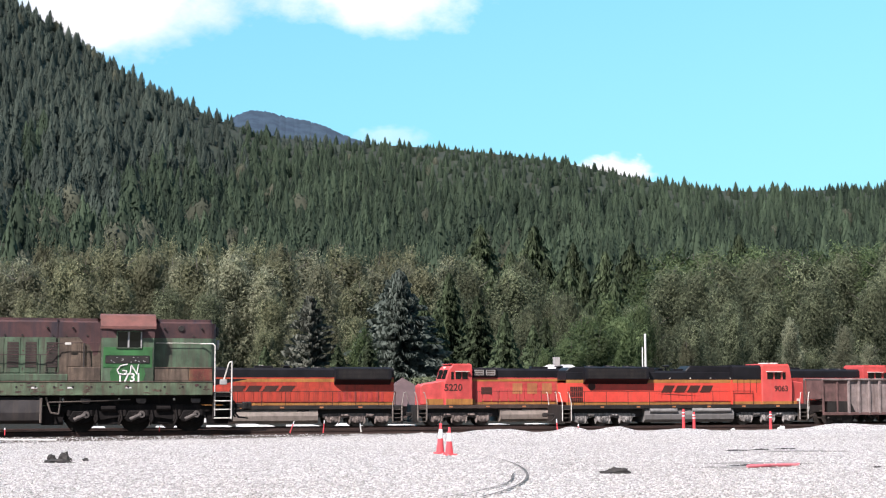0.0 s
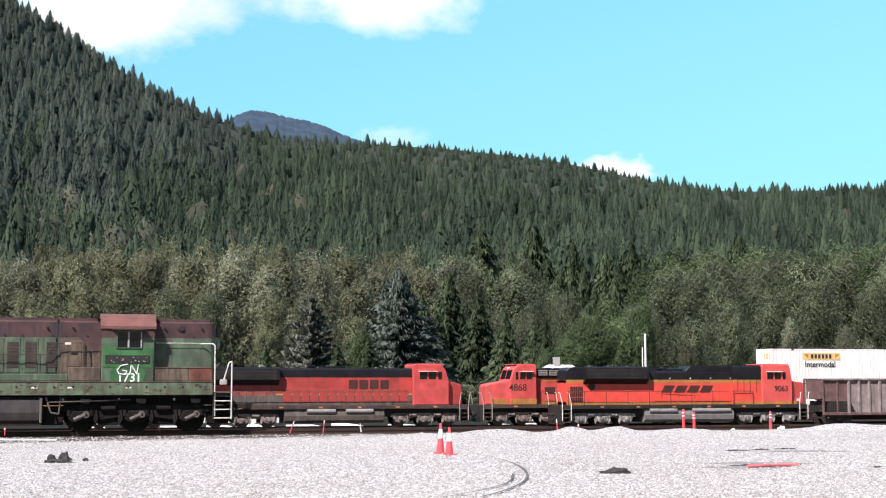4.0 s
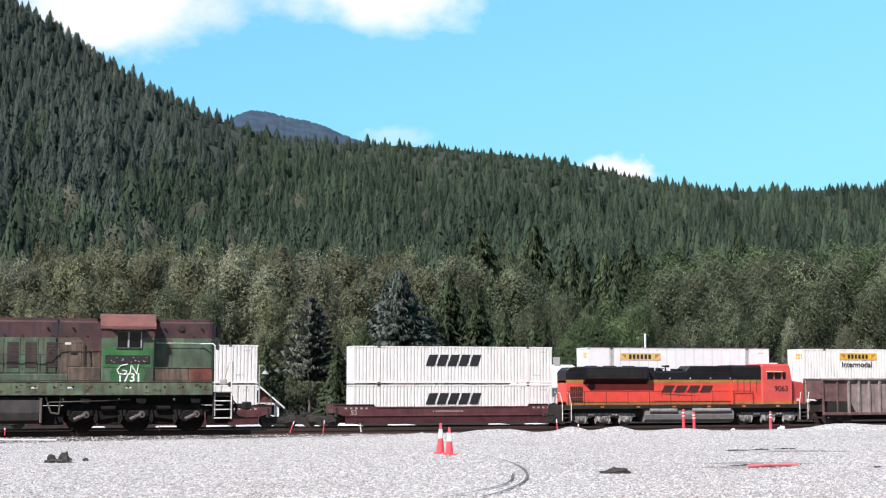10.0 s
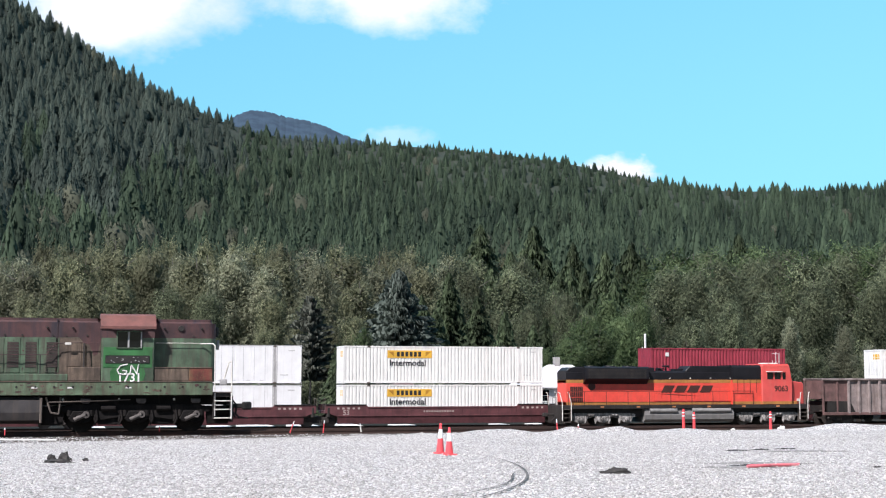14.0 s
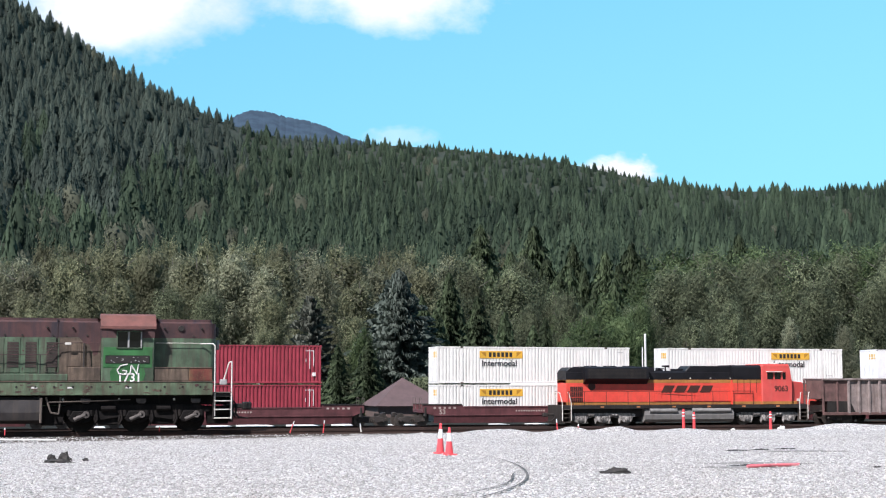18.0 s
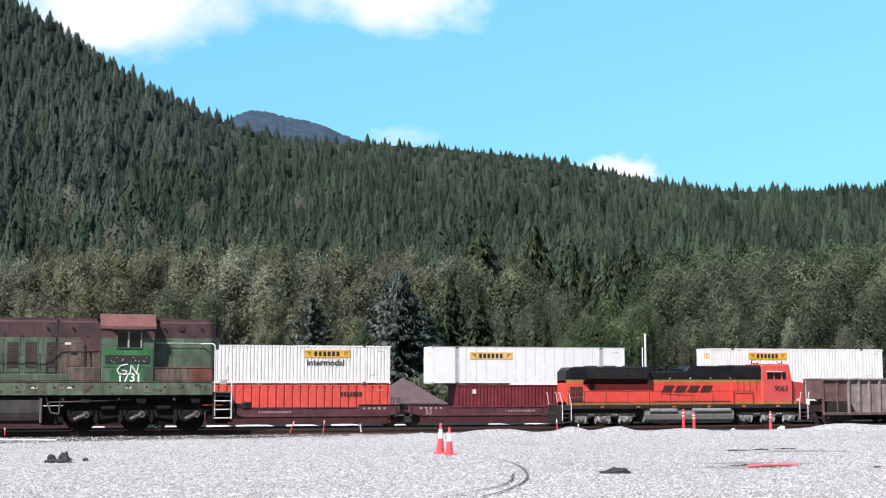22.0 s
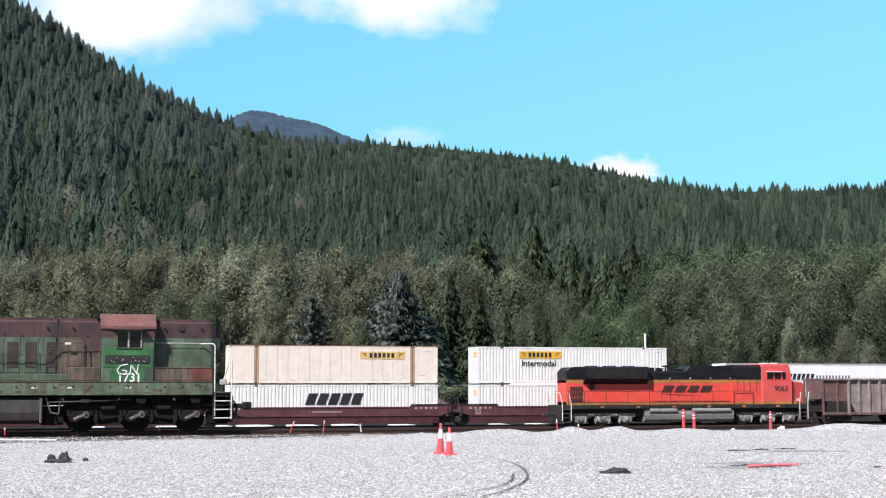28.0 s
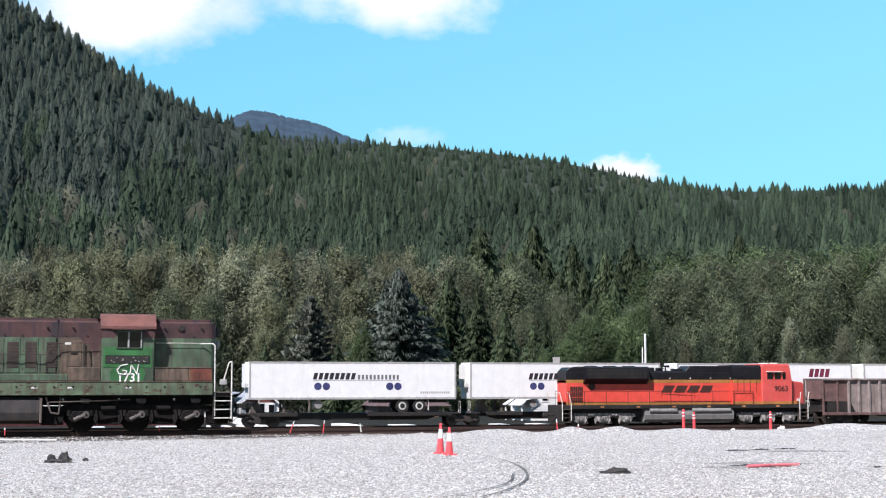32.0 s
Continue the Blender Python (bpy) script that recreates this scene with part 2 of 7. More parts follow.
# ---- ground ----
def ground_material():
    m, nt, p = nodes_of("gravel_yard")
    geo = nt.nodes.new("ShaderNodeNewGeometry").outputs["Position"]
    sep = nt.nodes.new("ShaderNodeSeparateXYZ")
    nt.links.new(geo, sep.inputs[0])
    big = noise_node(nt, geo, 0.12, 4)
    mid = noise_node(nt, geo, 0.9, 4)
    cell = nt.nodes.new("ShaderNodeTexVoronoi")
    cell.inputs["Scale"].default_value = 26.0
    nt.links.new(geo, cell.inputs["Vector"])
    stone = nt.nodes.new("ShaderNodeTexVoronoi")
    stone.inputs["Scale"].default_value = 11.0
    nt.links.new(geo, stone.inputs["Vector"])
    bw = nt.nodes.new("ShaderNodeSeparateColor")
    nt.links.new(cell.outputs["Color"], bw.inputs[0])
    col = mix(nt, ramp(nt, bw.outputs[0], 0.15, 0.7), (0.22, 0.212, 0.208), (0.98, 0.962, 0.955))
    sw = nt.nodes.new("ShaderNodeSeparateColor")
    nt.links.new(stone.outputs["Color"], sw.inputs[0])
    col = mix(nt, ramp(nt, sw.outputs[0], 0.0, 0.45, 0.55, 0.0), col, (0.30, 0.28, 0.265))
    # colour darkens towards each cell's edge, painting shade in the gaps between stones
    col = mix(nt, ramp(nt, stone.outputs["Distance"], 0.25, 0.75, 0.0, 0.6), col, (0.30, 0.285, 0.27))
    col = mix(nt, ramp(nt, big, 0.48, 0.7, 0.0, 0.3), col, (0.34, 0.31, 0.28))
    # darker ballast beside the tracks, bare soil and weeds further on
    wob = nt.nodes.new("ShaderNodeMath")
    wob.operation = "MULTIPLY_ADD"
    wob.inputs[1].default_value = 5.0
    nt.links.new(mid, wob.inputs[0])
    nt.links.new(sep.outputs["Y"], wob.inputs[2])
    slope = nt.nodes.new("ShaderNodeMath")
    slope.operation = "MULTIPLY_ADD"
    slope.inputs[1].default_value = -0.42
    nt.links.new(sep.outputs["X"], slope.inputs[0])
    nt.links.new(wob.outputs[0], slope.inputs[2])
    far = ramp(nt, slope.outputs[0], 46.0, 48.5)
    near_track = nt.nodes.new("ShaderNodeMath")
    near_track.operation = "MAXIMUM"
    nt.links.new(far, near_track.inputs[0])
    nt.links.new(ramp(nt, sep.outputs["Y"], 52.0, 53.5), near_track.inputs[1])
    ballast = mix(nt, bw.outputs[1], (0.045, 0.036, 0.032), (0.15, 0.125, 0.11))
    col = mix(nt, near_track.outputs[0], col, ballast)
    soil = mix(nt, mid, (0.012, 0.013, 0.009), (0.034, 0.030, 0.023))
    col = mix(nt, ramp(nt, sep.outputs["Y"], 107.5, 109.0), col, soil)
    nt.links.new(col, p.inputs["Base Color"])
    p.inputs["Roughness"].default_value = 0.9
    p.inputs["Specular IOR Level"].default_value = 0.2
    hsum = nt.nodes.new("ShaderNodeMath")
    hsum.operation = "MULTIPLY_ADD"
    hsum.inputs[1].default_value = 0.7
    nt.links.new(stone.outputs["Distance"], hsum.inputs[0])
    nt.links.new(cell.outputs["Distance"], hsum.inputs[2])
    bump_to(nt, p, hsum.outputs[0], 0.9, 0.05)
    return m


MOUNDS = ((12.6, 47.6, 1.6, 0.02), (14.6, 48.6, 1.8, 0.07), (15.2, 50.0, 0.8, 0.08), (16.3, 50.0, 0.9, 0.15), (19.0, 50.2, 0.65, 0.21), (20.9, 50.2, 0.75, 0.23), (23.9, 50.2, 1.2, 0.09),
          (30.9, 50.2, 1.5, 0.23), (33.2, 50.2, 1.5, 0.14), (36, 50.2, 2.0, 0.18), (41, 50.5, 2.6, 0.2))


def ground_z(x, y):
    """The yard is level; past its edge the ground steps down to the main tracks."""
    prof = ((-5000, 0), (40, 0), (47, -0.17), (51.2, -0.20), (52.6, -0.42), (54.4, -0.40), (58.4, -0.40), (60, -0.48), (70, -1.95), (95.5, -1.98), (96.8, -1.86), (106.4, -1.86), (107.8, -2.0), (5000, -2.0))
    z = float(np.interp(y, [q[0] for q in prof], [q[1] for q in prof]))
    if 40 < y < 56 and 0 < x < 52:
        for mx, my, r, h in MOUNDS:
            z += h * math.exp(-((x - mx) ** 2 + (1.5 * (y - my)) ** 2) / (r * r))
        z += (0.05 * noise.noise((x * 0.8, y * 0.8, 3.0)) + 0.045 * noise.noise((x * 2.3, y * 2.3, 9.0))) * max(0, 1 - abs(y - 49) / 6)
    if y < 52:
        z += 0.03 * noise.noise((x * 0.12, y * 0.12, 0.0))
    return z


def lines(lo, hi, step):
    return list(np.arange(lo, hi, step))


gx = [-5000, -2000, -800, -300, -120, -60, -40] + lines(-30, -4, 1.0) + lines(-4, 18, 0.22) + lines(18, 54, 0.28) + [56, 60, 70, 100, 200, 500, 1500, 5000]
gy = [-5000, -1500, -400, -100, -30, 0, 10, 15] + lines(17, 34, 0.2) + lines(34, 45, 0.4) + lines(45, 56, 0.22) + [58, 60, 62, 65, 70, 80, 95, 95.5, 96.8, 100, 106.4, 107.8, 115, 140, 200, 350, 700, 2000, 5000]
gv = [(x, y, ground_z(x, y)) for y in gy for x in gx]
nx = len(gx)
gf = [(j * nx + i, j * nx + i + 1, (j + 1) * nx + i + 1, (j + 1) * nx + i) for j in range(len(gy) - 1) for i in range(nx - 1)]
gm = bpy.data.meshes.new("ground")
gm.from_pydata(gv, [], gf)
gm.shade_smooth()
gm.materials.append(ground_material())
ground = tagged(new("ground", gm), "pale crushed-gravel yard stepping down to the main tracks", "ground", kind="structure")


def fast_mesh(name, verts, faces, material, tint=None, smooth=False, normals=None):
    """One mesh from arrays of corners and triangles."""
    me = bpy.data.meshes.new(name)
    nv, nf = len(verts), len(faces)
    if normals is not None:
        a, b, c = (verts[faces[:, i]] for i in range(3))
        turn = np.einsum("ij,ij->i", np.cross(b - a, c - a), normals[faces].mean(1)) < 0
        faces = np.where(turn[:, None], faces[:, ::-1], faces)
    me.vertices.add(nv)
    me.vertices.foreach_set("co", np.ascontiguousarray(verts, dtype=np.float32).ravel())
    k = faces.shape[1]
    me.loops.add(nf * k)
    me.loops.foreach_set("vertex_index", np.ascontiguousarray(faces, dtype=np.int32).ravel())
    me.polygons.add(nf)
    me.polygons.foreach_set("loop_start", np.arange(0, nf * k, k, dtype=np.int32))
    me.update(calc_edges=True)
    if tint is not None:
        at = me.attributes.new("tint", "FLOAT", "POINT")
        at.data.foreach_set("value", np.ascontiguousarray(tint, dtype=np.float32))
    me.materials.append(material)
    if smooth:
        me.shade_smooth()
    if normals is not None:
        me.normals_split_custom_set_from_vertices(normals.tolist())
    return me


def scatter_stones():
    rng = np.random.default_rng(5)
    n = 45000
    # fills the camera's field of view, thickest near the camera
    ang = rng.uniform(-0.40, 0.44, n)
    dist = 18 + 34 * rng.random(n) ** 1.5
    x = np.sin(radians(TURN) + ang) * dist
    y = np.cos(radians(TURN) + ang) * dist
    r = rng.uniform(0.012, 0.032, n) * (1 + 0.5 * (rng.random(n) > 0.95))
    base = np.array([(1, 0, 0), (-1, 0, 0), (0, 1, 0), (0, -1, 0), (0, 0, 1), (0, 0, -0.6)], float)
    tri = np.array([(0, 2, 4), (2, 1, 4), (1, 3, 4), (3, 0, 4), (2, 0, 5), (1, 2, 5), (3, 1, 5), (0, 3, 5)])
    z = np.array([ground_z(a, b) for a, b in zip(x, y)])
    turn = rng.uniform(0, 6.28, n)
    v = base[None] * rng.uniform(0.6, 1.25, (n, 6, 1)) * r[:, None, None]
    c, s = np.cos(turn)[:, None], np.sin(turn)[:, None]
    vx, vy = v[..., 0] * c - v[..., 1] * s, v[..., 0] * s + v[..., 1] * c
    out = np.stack([vx + x[:, None], vy + y[:, None], v[..., 2] * 0.8 + z[:, None] + r[:, None] * 0.25], -1).reshape(-1, 3)
    f = (tri[None] + 6 * np.arange(n)[:, None, None]).reshape(-1, 3)
    m, nt, p = nodes_of("crushed_stone")
    rnd = nt.nodes.new("ShaderNodeNewGeometry").outputs["Random Per Island"]
    nt.links.new(mix(nt, rnd, (0.28, 0.27, 0.26), (0.72, 0.70, 0.68)), p.inputs["Base Color"])
    p.inputs["Roughness"].default_value = 0.9
    tagged(new("gravel", fast_mesh("gravel", out, f, m)), "loose pale grey crushed stones on the yard", "gravel", kind="stuff")


scatter_stones()

# ---- tracks ----
TRAIN_Y, SIDING_Y, GREEN_Y = 103.7, 99.35, 56.4
LOW_RAIL, HIGH_RAIL = -1.65, -0.20


def track(y, top, x0, x1, label, ties_from, ties_to):
    tr = thing("railway_track", pose(0, y, top), label, "track", "railway tracks", "structure")
    for side in (-0.75, 0.75):
        bm = B()
        extrude_x(bm, [(side - 0.036, 0), (side + 0.036, 0), (side + 0.036, -0.04), (side + 0.01, -0.05), (side + 0.01, -0.14), (side + 0.07, -0.155), (side + 0.07, -0.17),
                       (side - 0.07, -0.17), (side - 0.07, -0.155), (side - 0.01, -0.14), (side - 0.01, -0.05), (side - 0.036, -0.04)], x0, x1)
        part("rail", bm, rail_rust, tr)
    tie = B()
    box(tie, -0.11, 0.11, -1.3, 1.3, -0.34, -0.165, 0.015)
    first = None
    n = int((ties_to - ties_from) / 0.55)
    for i in range(n):
        if first is None:
            o = first = part("tie", tie, tie_wood, tr)
        else:
            o = new("tie", first.data)
            o.parent = tr
        o.location = (ties_from + i * 0.55, 0, 0)
    return tr


track(TRAIN_Y, LOW_RAIL, -400, 500, "main line track with rusty rails on ballast", -5, 80)
track(SIDING_Y, LOW_RAIL, -400, 500, "siding track with rusty rails on ballast", 0, 80)
track(GREEN_Y, HIGH_RAIL, -400, 500, "yard track with rusty rails beside the gravel", -14, 45)

# ---- hills ----
HILL_X = (-700, -300, 0, 100, 200, 240, 330, 430, 520, 600, 700, 800, 900, 1000, 1100, 1200, 1300, 1400, 1568, 2300)
HILL_Y = (-250, -120, 22, 80, 128, 155, 190, 228, 242, 249, 251, 258, 269, 283, 306, 329, 340, 342, 344, 350)


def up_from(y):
    """Rise per metre of distance that puts a point on pixel row y of the view."""
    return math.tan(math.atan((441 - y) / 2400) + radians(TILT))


# world bearing of pixel column x in the camera's view
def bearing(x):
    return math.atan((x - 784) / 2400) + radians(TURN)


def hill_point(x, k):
    """k runs from 0 at the foot of the slope to 1 at its ridge; x is a pixel column, so the slope fits the camera's
    view.
    """
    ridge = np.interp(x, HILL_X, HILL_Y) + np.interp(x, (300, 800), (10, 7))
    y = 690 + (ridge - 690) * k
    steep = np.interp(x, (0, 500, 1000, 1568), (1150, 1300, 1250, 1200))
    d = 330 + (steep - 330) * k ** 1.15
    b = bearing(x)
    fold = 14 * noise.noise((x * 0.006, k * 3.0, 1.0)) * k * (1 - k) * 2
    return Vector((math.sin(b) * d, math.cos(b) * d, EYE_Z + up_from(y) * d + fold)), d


def hills():
    cols = list(range(-700, 2301, 50))
    ks = [i / 26 for i in range(27)]
    v, f = [], []
    for k in ks:
        for x in cols:
            v.append(hill_point(x, k)[0])
    for x in cols:
        p, d = hill_point(x, 1.0)
        q = p * (1.0 + 700 / d)
        v.append((q.x, q.y, p.z - 160))
    n = len(cols)
    for j in range(len(ks)):
        for i in range(n - 1):
            f.append((j * n + i, j * n + i + 1, (j + 1) * n + i + 1, (j + 1) * n + i))
    me = bpy.data.meshes.new("hillside")
    me.from_pydata([tuple(a) for a in v], [], f)
    me.shade_smooth()
    me.materials.append(paint("forest_floor", (0.02, 0.032, 0.018), 0.95, var=0.3, scale=0.05, streak=False))
    tagged(new("hillside", me), "steep forested hillside behind the railway", "hill", kind="structure")


hills()


def conifer_arrays(rng, sprays, wide, dome=False):
    """A small fir of unit height: a full, slightly uneven cone of foliage with short sprays of needles hung on it."""
    vs, fs, ts = [], [], []
    rings, seg = 6, 9
    for j in range(rings):
        k = j / rings
        r = wide * 0.72 * (math.sqrt(max(0.0, 1 - k * k)) if dome else (1 - k) ** 0.85)
        for i in range(seg):
            a = 2 * math.pi * (i + 0.5 * (j % 2)) / seg
            q = r * rng.uniform(0.72, 1.12)
            vs.append((q * math.cos(a), q * math.sin(a), 0.03 + 0.9 * k + rng.normal(0, 0.018)))
            # tint rises with height, so tips come out paler
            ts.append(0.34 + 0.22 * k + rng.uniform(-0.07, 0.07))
    tip = len(vs)
    vs.append((0, 0, 0.95))
    ts.append(0.6)
    for j in range(rings - 1):
        for i in range(seg):
            p, q = j * seg + i, j * seg + (i + 1) % seg
            fs += [(p, q, p + seg), (q, q + seg, p + seg)]
    fs += [((rings - 1) * seg + i, (rings - 1) * seg + (i + 1) % seg, tip) for i in range(seg)]
    for i in range(sprays):
        k = ((i + rng.random()) / sprays) ** 0.9
        r = (wide * (math.sqrt(max(0.0, 1 - k * k)) if dome else (1 - k) ** 0.85) + 0.010) * rng.uniform(0.72, 1.08)
        a = i * 2.399 + rng.uniform(-0.5, 0.5)
        z = 0.05 + 0.92 * k
        hw = (0.016 if dome else 0.020 * (1 - k * 0.9) + 0.009) * rng.uniform(0.7, 1.4)
        c, s = math.cos(a), math.sin(a)
        o = len(vs)
        i_ = 0.8 if dome else 0.68
        vs += [(i_ * r * c, i_ * r * s, z + 0.05 + rng.uniform(0, 0.03)), (r * c - s * hw, r * s + c * hw, z - 0.02 + rng.normal(0, 0.012)), (r * c * rng.uniform(0.8, 1.0) + s * hw, r * s * rng.uniform(0.8, 1.0) - c * hw, z - 0.02 + rng.normal(0, 0.012))]
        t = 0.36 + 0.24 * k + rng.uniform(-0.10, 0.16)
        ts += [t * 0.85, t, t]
        fs.append((o, o + 1, o + 2))
    o = len(vs)
    vs += [(0.010, 0, 0.88), (-0.010, 0.008, 0.88), (0, 0, 1.03)]
    ts += [0.5, 0.5, 0.7]
    fs.append((o, o + 1, o + 2))
    vs = np.array(vs)
    out = np.stack([vs[:, 0], vs[:, 1], np.zeros(len(vs))], -1)
    out /= np.maximum(np.linalg.norm(out, axis=1), 1e-4)[:, None]
    out[:, 2] = 0.30 + 0.5 * vs[:, 2]
    out += rng.normal(0, 0.07, out.shape)
    return vs, np.array(fs), np.array(ts), out / np.linalg.norm(out, axis=1)[:, None]


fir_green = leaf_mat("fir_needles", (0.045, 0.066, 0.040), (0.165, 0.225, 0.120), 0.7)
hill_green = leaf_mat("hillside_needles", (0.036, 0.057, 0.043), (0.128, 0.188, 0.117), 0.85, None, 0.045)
# greyer copy of the hill needles, haze and slanting light painted in
hill_haze_grey = leaf_mat("haze_grey_hillside_needles", (0.036, 0.050, 0.044), (0.094, 0.124, 0.102), 0.85, None, 0.045)
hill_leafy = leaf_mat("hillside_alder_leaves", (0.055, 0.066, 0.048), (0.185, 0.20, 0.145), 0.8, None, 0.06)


def forest():
    rng = np.random.default_rng(11)
    kinds = [conifer_arrays(rng, 130, w) for w in (0.19, 0.22, 0.25, 0.29, 0.26, 0.23, 0.31, 0.20)] + [conifer_arrays(rng, 170, 0.36, True), conifer_arrays(rng, 170, 0.44, True)]
    stands = {"green": ([], [], [], [], [0]), "grey": ([], [], [], [], [0]), "leafy": ([], [], [], [], [0])}
    # rows and columns form a jittered pixel grid, spaced to fit the camera's view
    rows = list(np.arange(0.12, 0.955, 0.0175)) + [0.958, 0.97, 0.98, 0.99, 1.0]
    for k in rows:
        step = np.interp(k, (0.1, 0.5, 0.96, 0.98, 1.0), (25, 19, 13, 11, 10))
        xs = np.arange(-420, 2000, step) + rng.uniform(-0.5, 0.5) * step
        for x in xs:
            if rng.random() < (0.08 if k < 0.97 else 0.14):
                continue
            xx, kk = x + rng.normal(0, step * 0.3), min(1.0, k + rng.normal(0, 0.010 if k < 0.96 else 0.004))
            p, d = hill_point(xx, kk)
            clump = 0.7 * noise.noise((xx * 0.012, kk * 6, 7.0)) + 0.6 * noise.noise((xx * 0.0045, kk * 2.6, 3.0))
            h = max(4.5, (rng.normal(1.0, 0.25 if k < 0.97 else 0.34) + 0.30 * clump) * np.interp(kk, (0.1, 0.6, 0.9, 1.0), (23, 21, np.interp(xx, (300, 800), (15, 13)), np.interp(xx, (300, 800), (9.0, 6.2)))))
            # the upper shoulder gets the greyer needles, haze painted in; alders stand in pockets low down
            shoulder = (330 - xx) / 300 + (kk - 0.66) * 2.6 + 0.9 * noise.noise((xx * 0.010, kk * 5, 11.0))
            pocket = noise.noise((xx * 0.011, kk * 9, 23.0)) + (0.22 if kk < 0.40 and xx < 330 else 0) - max(0.0, kk - 0.34) * 1.5
            leafy = (pocket > 0.20 and rng.random() < 0.75) or rng.random() < 0.012
            stand = "leafy" if leafy else "grey" if shoulder > rng.uniform(-0.1, 0.5) else "green"
            vs, fs, ts, ns = kinds[rng.integers(8, 10) if leafy else rng.integers(0, 8)]
            if leafy:
                h *= 0.78
            a = rng.uniform(0, 6.28)
            c, s = math.cos(a), math.sin(a)
            w = h * rng.uniform(1.0, 1.45) * np.interp(kk, (0.9, 1.0), (1.0, 1.3))
            V, F, T, N, base = stands[stand]
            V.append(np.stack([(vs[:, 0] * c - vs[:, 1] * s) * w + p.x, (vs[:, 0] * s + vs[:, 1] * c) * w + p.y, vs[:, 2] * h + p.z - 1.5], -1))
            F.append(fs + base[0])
            # tint drops towards the slope's foot, putting the dark shade there into the colour
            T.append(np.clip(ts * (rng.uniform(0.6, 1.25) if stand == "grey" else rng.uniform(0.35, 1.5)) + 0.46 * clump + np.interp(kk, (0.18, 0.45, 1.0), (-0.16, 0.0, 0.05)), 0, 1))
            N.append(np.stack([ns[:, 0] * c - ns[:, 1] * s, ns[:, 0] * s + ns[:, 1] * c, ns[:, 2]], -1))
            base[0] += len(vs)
    for stand, nm, mat_, lab in (("green", "conifer_forest", hill_green, "dense dark green conifer forest covering the hillside"), ("grey", "conifer_forest", hill_haze_grey, "conifer stand on the upper slope, tinted blue-grey for haze"),
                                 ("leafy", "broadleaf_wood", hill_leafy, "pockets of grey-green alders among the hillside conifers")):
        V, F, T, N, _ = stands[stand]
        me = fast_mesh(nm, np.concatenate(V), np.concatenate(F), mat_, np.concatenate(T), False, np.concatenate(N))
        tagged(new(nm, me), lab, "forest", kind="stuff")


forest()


def far_peak():
    v, f = [], []
    pts = ((300, 300), (380, 235), (415, 208), (440, 200), (470, 202), (500, 210), (540, 216), (575, 226), (605, 240), (680, 265), (760, 300))
    xs = list(range(300, 761, 2))
    for j, k in enumerate((0.0, 0.5, 1.0)):
        for x in xs:
            y = float(np.interp(x, [p[0] for p in pts], [p[1] for p in pts]))
            y = 420 + (y - 420) * k + (2.6 * noise.noise((x * 0.43, k, 2.0)) + 2.0 * noise.noise((x * 0.13, k, 5.0)) if k == 1.0 else 0)
            d = 2500 + 900 * k
            b = bearing(x)
            v.append((math.sin(b) * d, math.cos(b) * d, EYE_Z + up_from(y) * d))
    n = len(xs)
    for j in range(2):
        for i in range(n - 1):
            f.append((j * n + i, j * n + i + 1, (j + 1) * n + i + 1, (j + 1) * n + i))
    me = bpy.data.meshes.new("far_mountain")
    me.from_pydata(v, [], f)
    me.shade_smooth()
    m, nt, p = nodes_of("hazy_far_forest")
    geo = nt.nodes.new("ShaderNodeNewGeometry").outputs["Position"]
    # blue-grey base colour: distance haze painted into the far forest
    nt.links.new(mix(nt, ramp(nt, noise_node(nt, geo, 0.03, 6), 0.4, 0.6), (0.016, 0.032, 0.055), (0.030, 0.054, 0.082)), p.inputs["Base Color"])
    p.inputs["Roughness"].default_value = 1.0
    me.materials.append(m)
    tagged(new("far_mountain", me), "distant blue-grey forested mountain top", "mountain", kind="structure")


far_peak()


# ---- sky behind the hills ----
def sky_backdrop():
    """A plain clear-sky sheet bent round the far side of the valley."""
    bm = B()
    rows = []
    for j in range(15):
        el = radians(-1 + 3.2 * j)
        ring = []
        for i in range(33):
            a = radians(TURN - 80 + 5 * i)
            ring.append(bm.verts.new((4750 * math.cos(el) * math.sin(a), 4750 * math.cos(el) * math.cos(a), 4750 * math.sin(el))))
        rows.append(ring)
    for p, q in zip(rows, rows[1:]):
        for i in range(32):
            bm.faces.new((p[i], p[i + 1], q[i + 1], q[i]))
    m, nt, p = nodes_of("clear_sky")
    nt.nodes.remove(p)
    em = nt.nodes.new("ShaderNodeEmission")
    geo = nt.nodes.new("ShaderNodeNewGeometry").outputs["Position"]
    sep = nt.nodes.new("ShaderNodeSeparateXYZ")
    nt.links.new(geo, sep.inputs[0])
    side = nt.nodes.new("ShaderNodeMath")
    side.operation = "MULTIPLY_ADD"
    side.inputs[1].default_value = -0.22
    nt.links.new(sep.outputs["X"], side.inputs[0])
    nt.links.new(sep.outputs["Z"], side.inputs[2])
    nt.links.new(mix(nt, ramp(nt, side.outputs[0], 150, 1350), SKY_LOW, SKY_HIGH), em.inputs["Color"])
    nt.links.new(em.outputs[0], nt.nodes["Material Output"].inputs["Surface"])
    ob = finish("sky_backdrop", bm, m, None, "", True)
    ob.visible_shadow = False
    tagged(ob, "clear pale blue summer sky above the ridge", "sky", kind="structure")


SKY_LOW, SKY_HIGH = (0.230, 0.570, 0.710), (0.150, 0.432, 0.675)
sky_backdrop()


